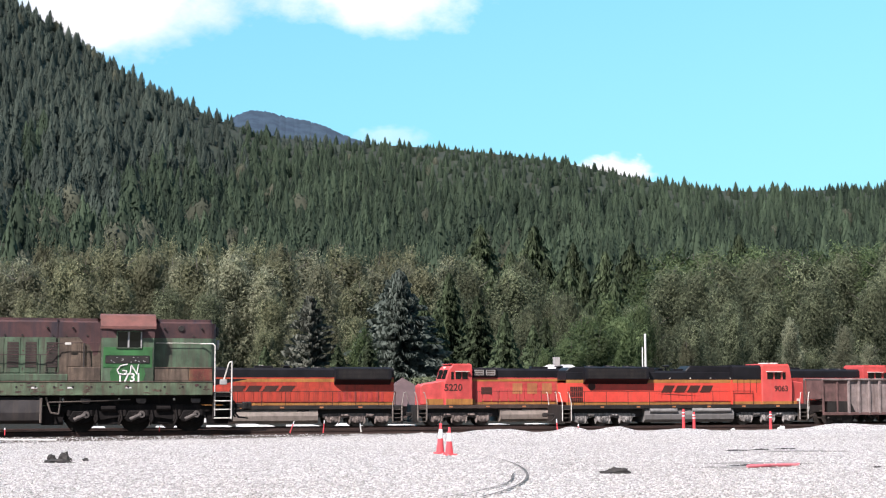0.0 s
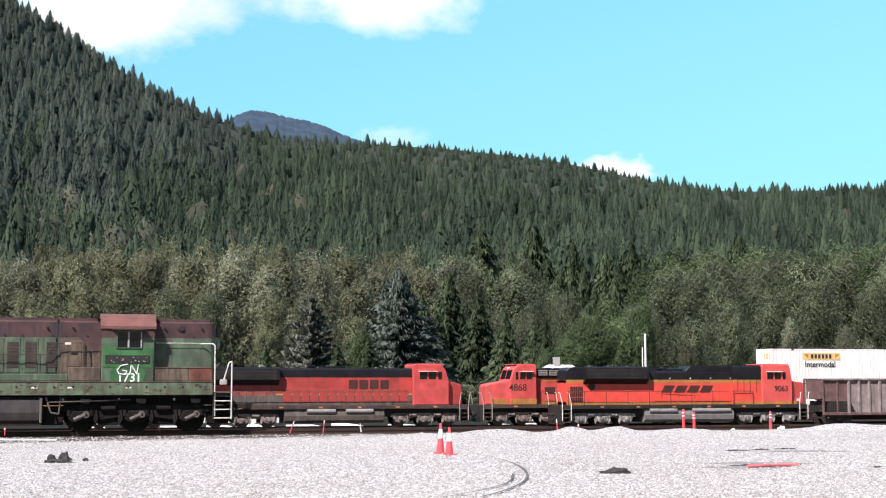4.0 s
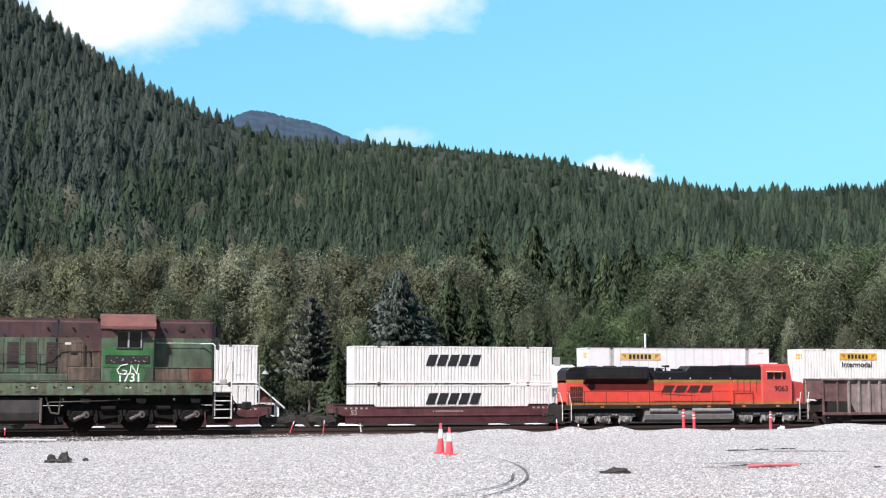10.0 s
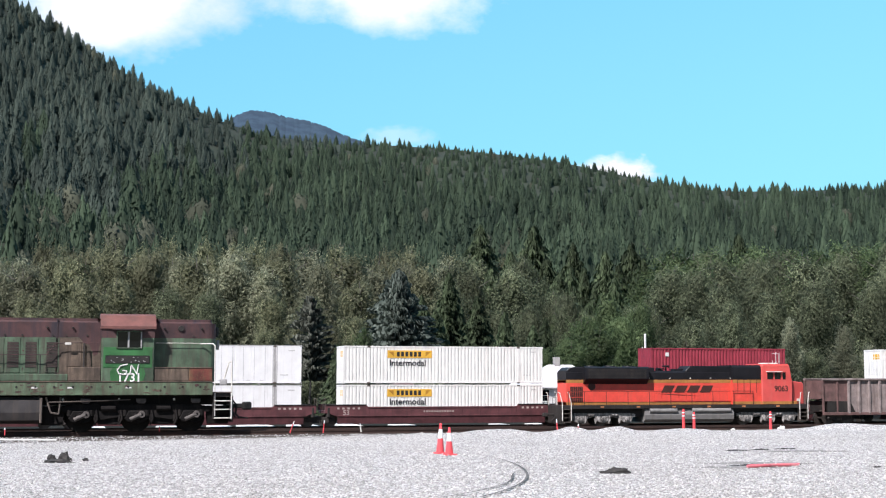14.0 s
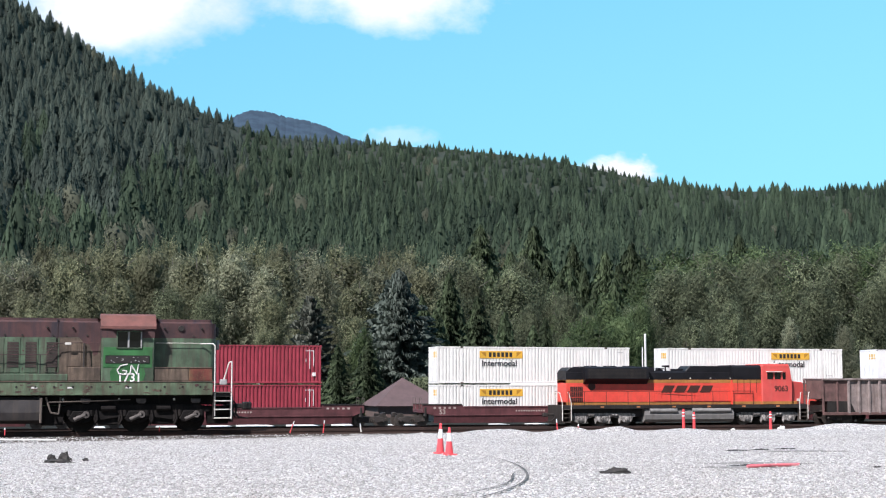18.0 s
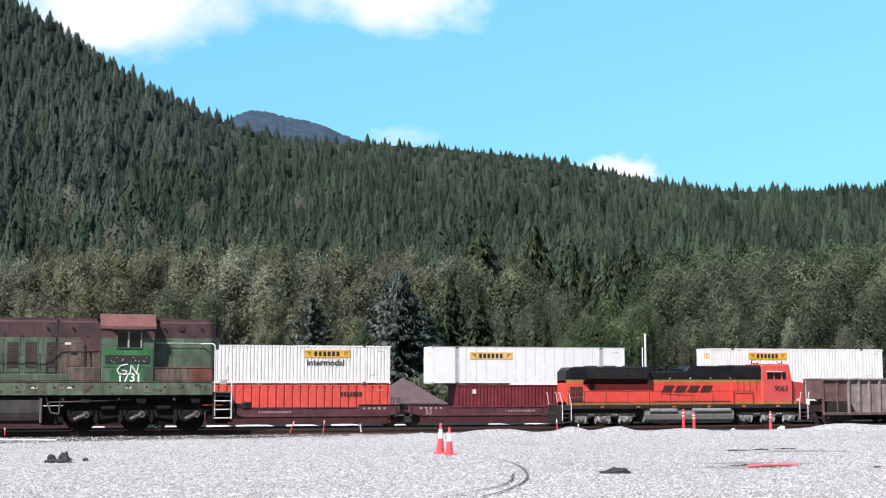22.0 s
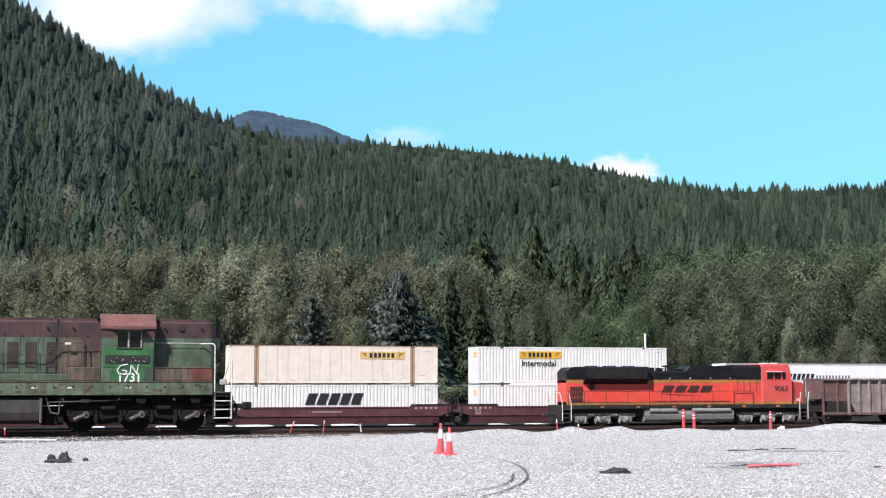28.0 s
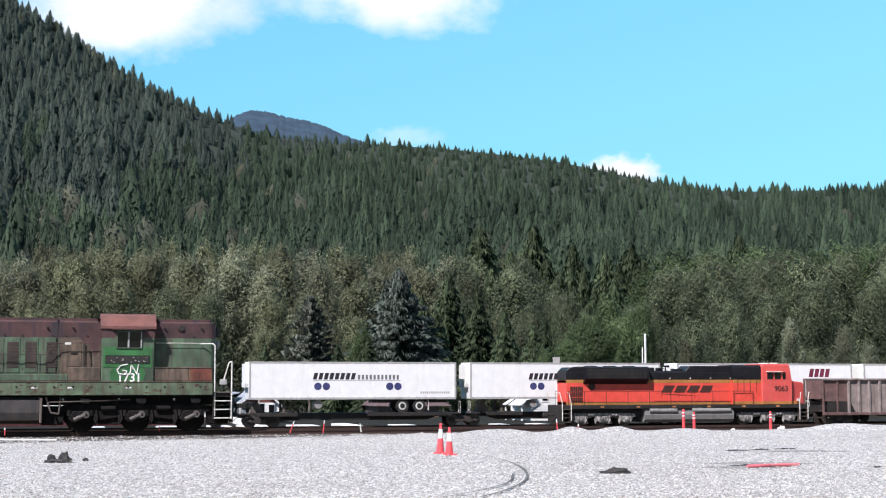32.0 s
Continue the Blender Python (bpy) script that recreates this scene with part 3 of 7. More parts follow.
# ---- clouds ----
def cloud(x, y, wide, high, seed, drift, back, thick=1.0, scale=1.0, label="white cumulus cloud drifting in the blue sky"):
    """A sheet of vapour far off in the sky, broken up by noise."""
    m, nt, p = nodes_of("cloud_vapour")
    nt.nodes.remove(p)
    out = nt.nodes["Material Output"]
    em, tr, mx = nt.nodes.new("ShaderNodeEmission"), nt.nodes.new("ShaderNodeBsdfTransparent"), nt.nodes.new("ShaderNodeMixShader")
    tc = nt.nodes.new("ShaderNodeTexCoord").outputs["Object"]
    add = nt.nodes.new("ShaderNodeVectorMath")
    add.operation = "ADD"
    add.inputs[1].default_value = (seed * 3.1, seed * 1.7, seed)
    nt.links.new(tc, add.inputs[0])
    puff = noise_node(nt, add.outputs[0], 2.4 * scale, 7, 0.58, (1.0, 1.5, 1.0))
    soft = noise_node(nt, add.outputs[0], 1.1 * scale, 3, 0.5)
    ln = nt.nodes.new("ShaderNodeVectorMath")
    ln.operation = "LENGTH"
    mp = nt.nodes.new("ShaderNodeMapping")
    mp.inputs["Scale"].default_value = (2.0 * high / wide, 2.0, 1)
    nt.links.new(tc, mp.inputs["Vector"])
    nt.links.new(mp.outputs[0], ln.inputs[0])
    edge = ramp(nt, ln.outputs["Value"], 0.2, 0.95, 0.42, -0.62)
    s = nt.nodes.new("ShaderNodeMath")
    s.operation = "ADD"
    nt.links.new(puff, s.inputs[0])
    nt.links.new(edge, s.inputs[1])
    nt.links.new(ramp(nt, s.outputs[0], 0.36, 0.84, 0.0, thick), mx.inputs[0])
    nt.links.new(mix(nt, ramp(nt, soft, 0.35, 0.65), (0.63, 0.66, 0.72), (0.80, 0.80, 0.80)), em.inputs["Color"])
    em.inputs["Strength"].default_value = 1.0
    nt.links.new(tr.outputs[0], mx.inputs[1])
    nt.links.new(em.outputs[0], mx.inputs[2])
    nt.links.new(mx.outputs[0], out.inputs["Surface"])
    d = 4300.0 + back
    u = d / 2400
    bm = B()
    hw, hh = 0.5 * wide / high, 0.5
    bm.faces.new([bm.verts.new(q) for q in ((-hw, -hh, 0), (hw, -hh, 0), (hw, hh, 0), (-hw, hh, 0))])
    ob = finish("cloud", bm, m)
    ob.scale = (high * u,) * 3
    ob.visible_shadow = False
    tagged(ob, label, "cloud", "clouds in the sky", "structure")
    at = lambda px: VIEW @ pose((px - 784) * u, (441 - y) * u, -d)
    return ob, at(x), at(x + drift)


CLOUDS = [cloud(195, 18, 780, 330, 1.0, 40, 0), cloud(660, -22, 740, 300, 4.3, 38, 40), cloud(1085, 306, 280, 115, 2.2, 16, 80, 1.0, 1.6),
          cloud(690, 243, 260, 75, 6.1, 30, 120, 0.26, 1.6, "thin wisp of cloud above the ridge")]

# ---- trees of the valley floor ----
def broadleaf_crown(rng, lobes, leaves, spread, size, core=520, tuft=1.0):
    """Upswept boughs, each a slim ragged spray of small leaves, so that the outline is feathery and has gaps."""
    V, N, T = [], [], []

    def strew(c, along, n, s, tint, slim=0.42):
        along = along - n * np.sum(along * n, 1)[:, None]
        along /= np.linalg.norm(along, axis=1)[:, None]
        side = np.cross(along, n)
        V.append(np.stack([c + along * s * 1.3, c - along * s * 0.9 + side * s * slim, c - along * s * 0.9 - side * s * slim], 1).reshape(-1, 3))
        N.append(np.repeat(n, 3, 0))
        T.append(np.repeat(np.clip(tint, 0, 1), 3))

    unit = lambda q: q / np.linalg.norm(q, axis=1)[:, None]
    lean = rng.normal(0, 0.05, 2)
    for i in range(lobes):
        k = (i + rng.random()) / lobes
        z0 = 0.08 + 0.64 * k
        prof = (1.05 - k) ** 0.62 * min(1.0, 0.5 + 2.6 * k)
        reach = spread * prof * rng.uniform(0.45, 1.35)
        a = i * 2.399 + rng.uniform(-0.5, 0.5)
        d = np.array([reach * math.cos(a), reach * math.sin(a), reach * rng.uniform(0.7, 1.6) + 0.06 + 0.08 * k])
        L = np.linalg.norm(d)
        ax = d / L
        p = np.cross(ax, (0.3, 0.2, 1.0))
        p /= np.linalg.norm(p)
        q = np.cross(ax, p)
        mid = np.array([lean[0] * z0, lean[1] * z0, z0]) + 0.62 * d
        la, lw = 0.52 * L + 0.02, rng.uniform(0.034, 0.068) * tuft * spread / 0.16
        n_ = int(leaves * rng.uniform(0.7, 1.3))
        u = unit(rng.normal(0, 1, (n_, 3)))
        r = rng.uniform(0.35, 1.15, n_)[:, None]
        taper = np.clip(1.15 - 0.55 * u[:, :1], 0.4, 1.4)
        way = u[:, :1] * ax * la + (u[:, 1:2] * p + u[:, 2:] * q) * lw * taper
        c = mid + way * r + rng.normal(0, 0.007, (n_, 3))
        c[:, 2] = np.where(c[:, 2] > 1.0, 1.0 - 0.6 * (c[:, 2] - 1.0) * rng.random(n_), c[:, 2])
        out = c * np.array([1, 1, 0]) / max(spread, 0.03)
        n = unit(0.85 * (u[:, 1:2] * p + u[:, 2:] * q) + 0.45 * u[:, :1] * ax + 0.40 * out + np.array([0, 0, 0.28]) + rng.normal(0, 0.26, (n_, 3)))
        pale = rng.random(n_) > 0.98 - 0.05 * k
        # tint rises with height, so top light and lower shade sit in the colour
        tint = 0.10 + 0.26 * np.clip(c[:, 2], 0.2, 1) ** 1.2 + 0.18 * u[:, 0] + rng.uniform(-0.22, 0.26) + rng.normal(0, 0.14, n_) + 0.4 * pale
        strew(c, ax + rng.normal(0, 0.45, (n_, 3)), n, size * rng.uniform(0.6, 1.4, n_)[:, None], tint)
    # inner foliage round the trunk, darkest tint: crown shade put into the leaf colour
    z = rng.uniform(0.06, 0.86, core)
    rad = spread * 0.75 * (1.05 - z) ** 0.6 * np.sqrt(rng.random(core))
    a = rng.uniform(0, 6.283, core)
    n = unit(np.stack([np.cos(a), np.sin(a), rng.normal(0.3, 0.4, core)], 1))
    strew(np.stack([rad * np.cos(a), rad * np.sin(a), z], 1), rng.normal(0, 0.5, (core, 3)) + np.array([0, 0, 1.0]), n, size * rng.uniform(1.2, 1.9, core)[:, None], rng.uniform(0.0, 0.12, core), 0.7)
    V = np.concatenate(V)
    return V, np.arange(len(V)).reshape(-1, 3), np.concatenate(T), np.concatenate(N)


def bough_crown(rng, tiers, arms, wide, droop=0.05, bare=0.10, sprays=6, ragged=0.25, fine=1.0, reach=0.34):
    """A near conifer: whorls of boughs, each hung with side sprays, with gaps between the layers."""
    V, F, T = [], [], []
    n = 0
    for t in range(tiers):
        k = (t + rng.uniform(-0.3, 0.3)) / tiers
        k = min(0.985, max(0.0, k))
        z = bare + (0.985 - bare) * k
        length = wide * (1 - k) ** 0.78 * rng.uniform(0.85, 1.12) + 0.010
        for i in range(arms):
            a = 6.283 * (i + rng.uniform(-0.4, 0.4)) / arms + t * 1.7
            L = length * rng.uniform(1 - 1.6 * ragged, 1 + ragged)
            c, s = math.cos(a), math.sin(a)
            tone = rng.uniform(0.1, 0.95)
            zz = z + rng.normal(0, 0.008)
            for m in range(sprays):
                f0 = 0.12 + 0.88 * m / sprays
                r0, r1 = L * f0, L * min(1.1, f0 + reach)
                z0, z1 = zz - droop * f0 ** 2 * (1 - k * 0.6), zz - droop * (f0 + 0.25) ** 2 * (1 - k * 0.6)
                wd = L * (0.13 + 0.16 * (1 - f0)) * rng.uniform(0.7, 1.3) * fine + 0.005
                p0 = (r0 * c, r0 * s, z0 + 0.012)
                for sgn in (-1, 1):
                    e = (r1 * c - sgn * s * wd, r1 * s + sgn * c * wd, z1 - rng.uniform(-0.006, 0.02))
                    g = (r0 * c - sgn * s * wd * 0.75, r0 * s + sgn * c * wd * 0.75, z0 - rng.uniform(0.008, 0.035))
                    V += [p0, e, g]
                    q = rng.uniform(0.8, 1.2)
                    # tip keeps the full tone; root and hanging edge are darker
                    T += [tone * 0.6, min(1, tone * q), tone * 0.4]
                    F.append((n, n + 1, n + 2))
                    n += 3
    V = np.array(V)
    N = V * np.array([1, 1, 0])
    N /= np.maximum(np.linalg.norm(N, axis=1), 1e-4)[:, None]
    N[:, 2] = 0.5
    N += rng.normal(0, 0.35, N.shape)
    return V, np.array(F), np.array(T), N / np.linalg.norm(N, axis=1)[:, None]


def trunk_bm(h, r, limbs, rng, top=0.9):
    bm = B()
    pts = [(0, 0, 0)] + [(rng.normal(0, 0.010) * h, rng.normal(0, 0.010) * h, h * k) for k in (0.25, 0.5, 0.72, top)]
    rs = (r, r * 0.78, r * 0.55, r * 0.35, r * 0.1)
    for i in range(4):
        rod(bm, pts[i], pts[i + 1], rs[i], rs[i + 1], 7)
    for i in range(limbs):
        k = rng.uniform(0.3, 0.8)
        a = rng.uniform(0, 6.28)
        L = h * rng.uniform(0.07, 0.12)
        b = Vector((0, 0, h * k))
        rod(bm, b, b + Vector((math.cos(a) * L, math.sin(a) * L, L * rng.uniform(0.5, 0.9))), r * 0.3, r * 0.07, 5)
    return bm


TRNG = np.random.default_rng(23)
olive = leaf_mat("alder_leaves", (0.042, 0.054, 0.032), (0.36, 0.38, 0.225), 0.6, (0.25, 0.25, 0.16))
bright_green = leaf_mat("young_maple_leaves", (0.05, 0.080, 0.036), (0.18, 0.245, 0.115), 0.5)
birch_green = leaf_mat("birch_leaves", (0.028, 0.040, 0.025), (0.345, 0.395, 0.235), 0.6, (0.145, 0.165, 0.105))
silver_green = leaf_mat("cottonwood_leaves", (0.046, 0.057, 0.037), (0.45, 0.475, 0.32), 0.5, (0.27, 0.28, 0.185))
blue_needles = leaf_mat("blue_spruce_needles", (0.062, 0.084, 0.072), (0.235, 0.285, 0.250), 0.6)
pine_needles = leaf_mat("pine_needles", (0.12, 0.138, 0.115), (0.44, 0.475, 0.40), 0.6)


def tree_meshes(kind, mat_, count, make, limbs=7):
    made = []
    for _ in range(count):
        v, f, t, n = make()
        made.append((fast_mesh("crown", v, f, mat_, t, False, n), trunk_mesh(limbs)))
    return made


def trunk_mesh(limbs):
    bm = trunk_bm(1.0, 0.010, limbs, TRNG)
    me = bpy.data.meshes.new("trunk")
    bm.to_mesh(me)
    bm.free()
    me.materials.append(bark)
    return me


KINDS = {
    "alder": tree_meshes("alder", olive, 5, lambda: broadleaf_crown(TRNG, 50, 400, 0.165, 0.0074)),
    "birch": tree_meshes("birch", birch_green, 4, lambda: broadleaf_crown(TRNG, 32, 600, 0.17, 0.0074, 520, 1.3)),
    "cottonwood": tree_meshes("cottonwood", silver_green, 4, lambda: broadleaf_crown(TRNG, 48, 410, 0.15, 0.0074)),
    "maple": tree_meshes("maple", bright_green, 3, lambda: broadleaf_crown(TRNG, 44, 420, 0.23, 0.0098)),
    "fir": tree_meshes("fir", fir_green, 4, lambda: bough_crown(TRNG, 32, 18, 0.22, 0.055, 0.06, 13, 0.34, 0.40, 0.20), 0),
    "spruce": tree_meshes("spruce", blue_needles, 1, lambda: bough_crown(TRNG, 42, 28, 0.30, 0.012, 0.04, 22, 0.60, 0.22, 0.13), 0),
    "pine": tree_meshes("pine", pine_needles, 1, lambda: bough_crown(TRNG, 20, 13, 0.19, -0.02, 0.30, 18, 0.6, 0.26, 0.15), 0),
}
LABELS = {"alder": ("olive-green alder with a ragged leafy crown", "tree", "row of broadleaf trees behind the railway"),
          "birch": ("dark green birch with an open leafy crown", "tree", "row of broadleaf trees behind the railway"),
          "cottonwood": ("tall grey-green cottonwood with silvery leaf undersides", "tree", "row of broadleaf trees behind the railway"),
          "maple": ("young bright green maple at the forest edge", "tree", "row of broadleaf trees behind the railway"),
          "fir": ("dark green fir with drooping boughs", "tree", "firs at the forest edge"),
          "spruce": ("full blue-green spruce standing before the woods", "tree", ""),
          "pine": ("thin pine with a bare lower trunk", "tree", "")}


def tree(kind, px, top, d, stout=1.0):
    """Stands in pixel column px at distance d, sized to fit the camera's view: its tip meets pixel row top."""
    b = bearing(px)
    z0 = -2.0
    h = EYE_Z + up_from(top) * d - z0
    crown, trunk = KINDS[kind][int(TRNG.integers(0, len(KINDS[kind])))]
    lab, cat, grp = LABELS[kind]
    t = thing(kind + "_tree", pose(math.sin(b) * d, math.cos(b) * d, z0, 0, 0, TRNG.uniform(0, 360)), lab, cat, grp)
    for nm, me in (("trunk", trunk), ("crown", crown)):
        o = new(nm, me)
        o.parent = t
    t.scale = (h * stout, h * stout, h)
    return t


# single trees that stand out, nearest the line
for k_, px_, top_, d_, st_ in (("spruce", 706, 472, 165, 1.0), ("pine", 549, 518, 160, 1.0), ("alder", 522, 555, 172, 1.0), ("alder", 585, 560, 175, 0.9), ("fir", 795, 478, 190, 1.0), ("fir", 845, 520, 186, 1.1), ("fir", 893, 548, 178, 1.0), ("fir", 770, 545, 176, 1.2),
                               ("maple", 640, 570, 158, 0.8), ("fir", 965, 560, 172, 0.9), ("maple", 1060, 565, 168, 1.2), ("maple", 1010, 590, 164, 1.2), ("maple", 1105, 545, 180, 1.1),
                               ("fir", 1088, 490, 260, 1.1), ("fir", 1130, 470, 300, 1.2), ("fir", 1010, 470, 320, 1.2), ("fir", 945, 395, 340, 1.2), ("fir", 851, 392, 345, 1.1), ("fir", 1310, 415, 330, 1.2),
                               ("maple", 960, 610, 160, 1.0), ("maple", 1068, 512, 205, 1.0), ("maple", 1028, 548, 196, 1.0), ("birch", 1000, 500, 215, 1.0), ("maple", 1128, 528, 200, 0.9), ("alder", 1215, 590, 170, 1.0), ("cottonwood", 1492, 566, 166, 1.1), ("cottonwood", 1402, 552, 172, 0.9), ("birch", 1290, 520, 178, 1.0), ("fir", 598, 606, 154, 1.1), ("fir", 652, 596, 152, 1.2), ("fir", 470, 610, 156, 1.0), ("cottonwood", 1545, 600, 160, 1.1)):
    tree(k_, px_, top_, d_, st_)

BELT_X = (-150, 0, 60, 140, 240, 330, 420, 470, 540, 600, 650, 720, 790, 850, 930, 985, 1010, 1060, 1120, 1170, 1260, 1350, 1450, 1530, 1600, 1750)
BELT_Y = (450, 452, 440, 436, 420, 440, 430, 455, 425, 432, 440, 455, 452, 436, 442, 505, 540, 540, 520, 455, 445, 432, 440, 432, 425, 420)


def belt(d, lo, hi, step, drop, kinds, jit, slim=(0.95, 1.25)):
    px = lo
    while px < hi:
        x = px + TRNG.normal(0, step * 0.18)
        top = float(np.interp(x, BELT_X, BELT_Y)) - 12 + drop + abs(TRNG.normal(0, jit))
        k = kinds[int(TRNG.integers(0, len(kinds)))]
        if k == "fir" and (x > 1150 or x < 690):
            k = "birch"
        tree(k, x, top, d * TRNG.uniform(0.95, 1.06), TRNG.uniform(*slim))
        px += step


for px_, top_, d_ in ((968, 455, 300), (990, 480, 290), (1015, 425, 335), (1035, 470, 300), (1052, 505, 280), (1072, 440, 330), (1096, 465, 310), (1118, 430, 335), (1140, 455, 315), (1000, 520, 262), (1040, 535, 255), (1080, 530, 258), (870, 470, 275), (905, 440, 300), (930, 465, 285)):
    tree("fir", px_, top_, d_, TRNG.uniform(1.0, 1.35))
belt(270, -150, 800, 58, 0, ("alder", "cottonwood", "alder"), 8, (1.05, 1.4))
belt(270, 800, 1750, 58, 0, ("birch", "birch", "birch", "maple"), 8, (1.05, 1.4))
belt(244, -150, 760, 72, 6, ("cottonwood", "alder", "alder"), 14, (1.05, 1.4))
belt(244, 760, 1750, 72, 10, ("birch",), 18, (1.05, 1.4))
belt(218, -120, 780, 84, 48, ("alder", "alder", "fir", "cottonwood"), 34, (1.0, 1.35))
belt(218, 780, 1750, 84, 48, ("birch", "birch", "fir", "birch"), 34, (1.0, 1.35))
belt(200, -150, 780, 74, 110, ("alder", "fir", "birch", "alder"), 40, (1.0, 1.4))
belt(200, 780, 1750, 74, 110, ("birch", "fir", "birch", "birch"), 40, (1.0, 1.4))
# a second row of lighter trees behind, where the slope begins
for px_ in range(1180, 1780, 40):
    tree("maple" if px_ % 3 else "birch", px_ + TRNG.normal(0, 8), 420 + abs(TRNG.normal(0, 8)), 300, 1.1)
for px_ in range(20, 1000, 55):
    tree("alder", px_ + TRNG.normal(0, 12), 400 + abs(TRNG.normal(0, 22)), 350, 0.8)



def shrubs():
    """Low leafy bushes closing the foot of the wood."""
    meshes = []
    for _ in range(4):
        v, f, t, n = broadleaf_crown(TRNG, 40, 110, 0.55, 0.036, 90)
        meshes.append(fast_mesh("leaves", v, f, birch_green, t, False, n))
    for i in range(96):
        px = -60 + i * 18 + TRNG.normal(0, 5)
        d = TRNG.uniform(146, 172)
        b = bearing(px)
        h = TRNG.uniform(1.3, 4.4)
        o = thing("shrub", pose(math.sin(b) * d, math.cos(b) * d, -2.05, 0, 0, TRNG.uniform(0, 360)), "green leafy shrub at the foot of the wood", "shrub", "shrubs at the foot of the wood")
        o.scale = (h, h, h)
        c = new("leaves", meshes[i % 4])
        c.parent = o
        s = new("stem", STEM)
        s.parent = o


STEM = trunk_mesh(5)
shrubs()


# ---- rolling stock: shared pieces ----
def wheelset(parent, x, r=0.46, mat_=None):
    bm = B()
    for s in (-1, 1):
        rod(bm, (0, s * 0.70, 0), (0, s * 0.80, 0), r, r, 18)
        rod(bm, (0, s * 0.66, 0), (0, s * 0.70, 0), r + 0.028, r + 0.028, 18)
        rod(bm, (0, s * 0.80, 0), (0, s * 0.84, 0), r * 0.45, r * 0.40, 10)
        for k in range(4):
            a = k * math.pi / 2
            rod(bm, (0.6 * r * math.cos(a), s * 0.80, 0.6 * r * math.sin(a)), (0.6 * r * math.cos(a), s * 0.815, 0.6 * r * math.sin(a)), 0.05, 0.05, 6)
    rod(bm, (0, -1.0, 0), (0, 1.0, 0), 0.08, 0.08, 8)
    o = part("wheelset", bm, mat_ or wheel_steel, parent)
    o.location = (x, 0, r)
    return o


def freight_truck(car, x):
    """A two-axle bogie: cast side frames, springs, bolster, two wheelsets."""
    bm = B()
    box(bm, -0.2, 0.2, -1.0, 1.0, 0.42, 0.68, 0.03)
    tr = part("bogie", bm, frame_black, car)
    tr.location = (x, 0, 0)
    for s in (-1, 1):
        bm = B()
        prism(bm, [(-1.15, 0.42), (-1.15, 0.60), (-0.75, 0.66), (-0.45, 0.74), (0.45, 0.74), (0.75, 0.66), (1.15, 0.60), (1.15, 0.42), (0.72, 0.40), (0.42, 0.26), (-0.42, 0.26), (-0.72, 0.40)], s * 0.98 - 0.07, s * 0.98 + 0.07, 0.02)
        for a in (-0.9, 0.9):
            rod(bm, (a, s * 1.03, 0.46), (a, s * 1.12, 0.46), 0.13, 0.11, 10)
        part("side_frame", bm, bogie_dark, tr)
        for a in (-0.16, 0.0, 0.16):
            bm = B()
            rod(bm, (a, s * 1.06, 0.30), (a, s * 1.06, 0.52), 0.06, 0.06, 8)
            part("spring", bm, wheel_steel, tr)
    for a in (-0.89, 0.89):
        wheelset(tr, a)
    return tr


def coupler(parent, x, s, z=0.88, mat_=None):
    bm = B()
    box(bm, x, x + s * 0.75, -0.09, 0.09, z - 0.09, z + 0.09, 0.02)
    box(bm, x + s * 0.55, x + s * 0.92, -0.2, 0.14, z - 0.16, z + 0.16, 0.05)
    pipe(bm, [(x, -0.35, z - 0.1), (x + s * 0.35, -0.38, z - 0.45), (x + s * 0.75, -0.3, z - 0.5)], 0.03)
    return part("coupler", bm, mat_ or frame_black, parent)


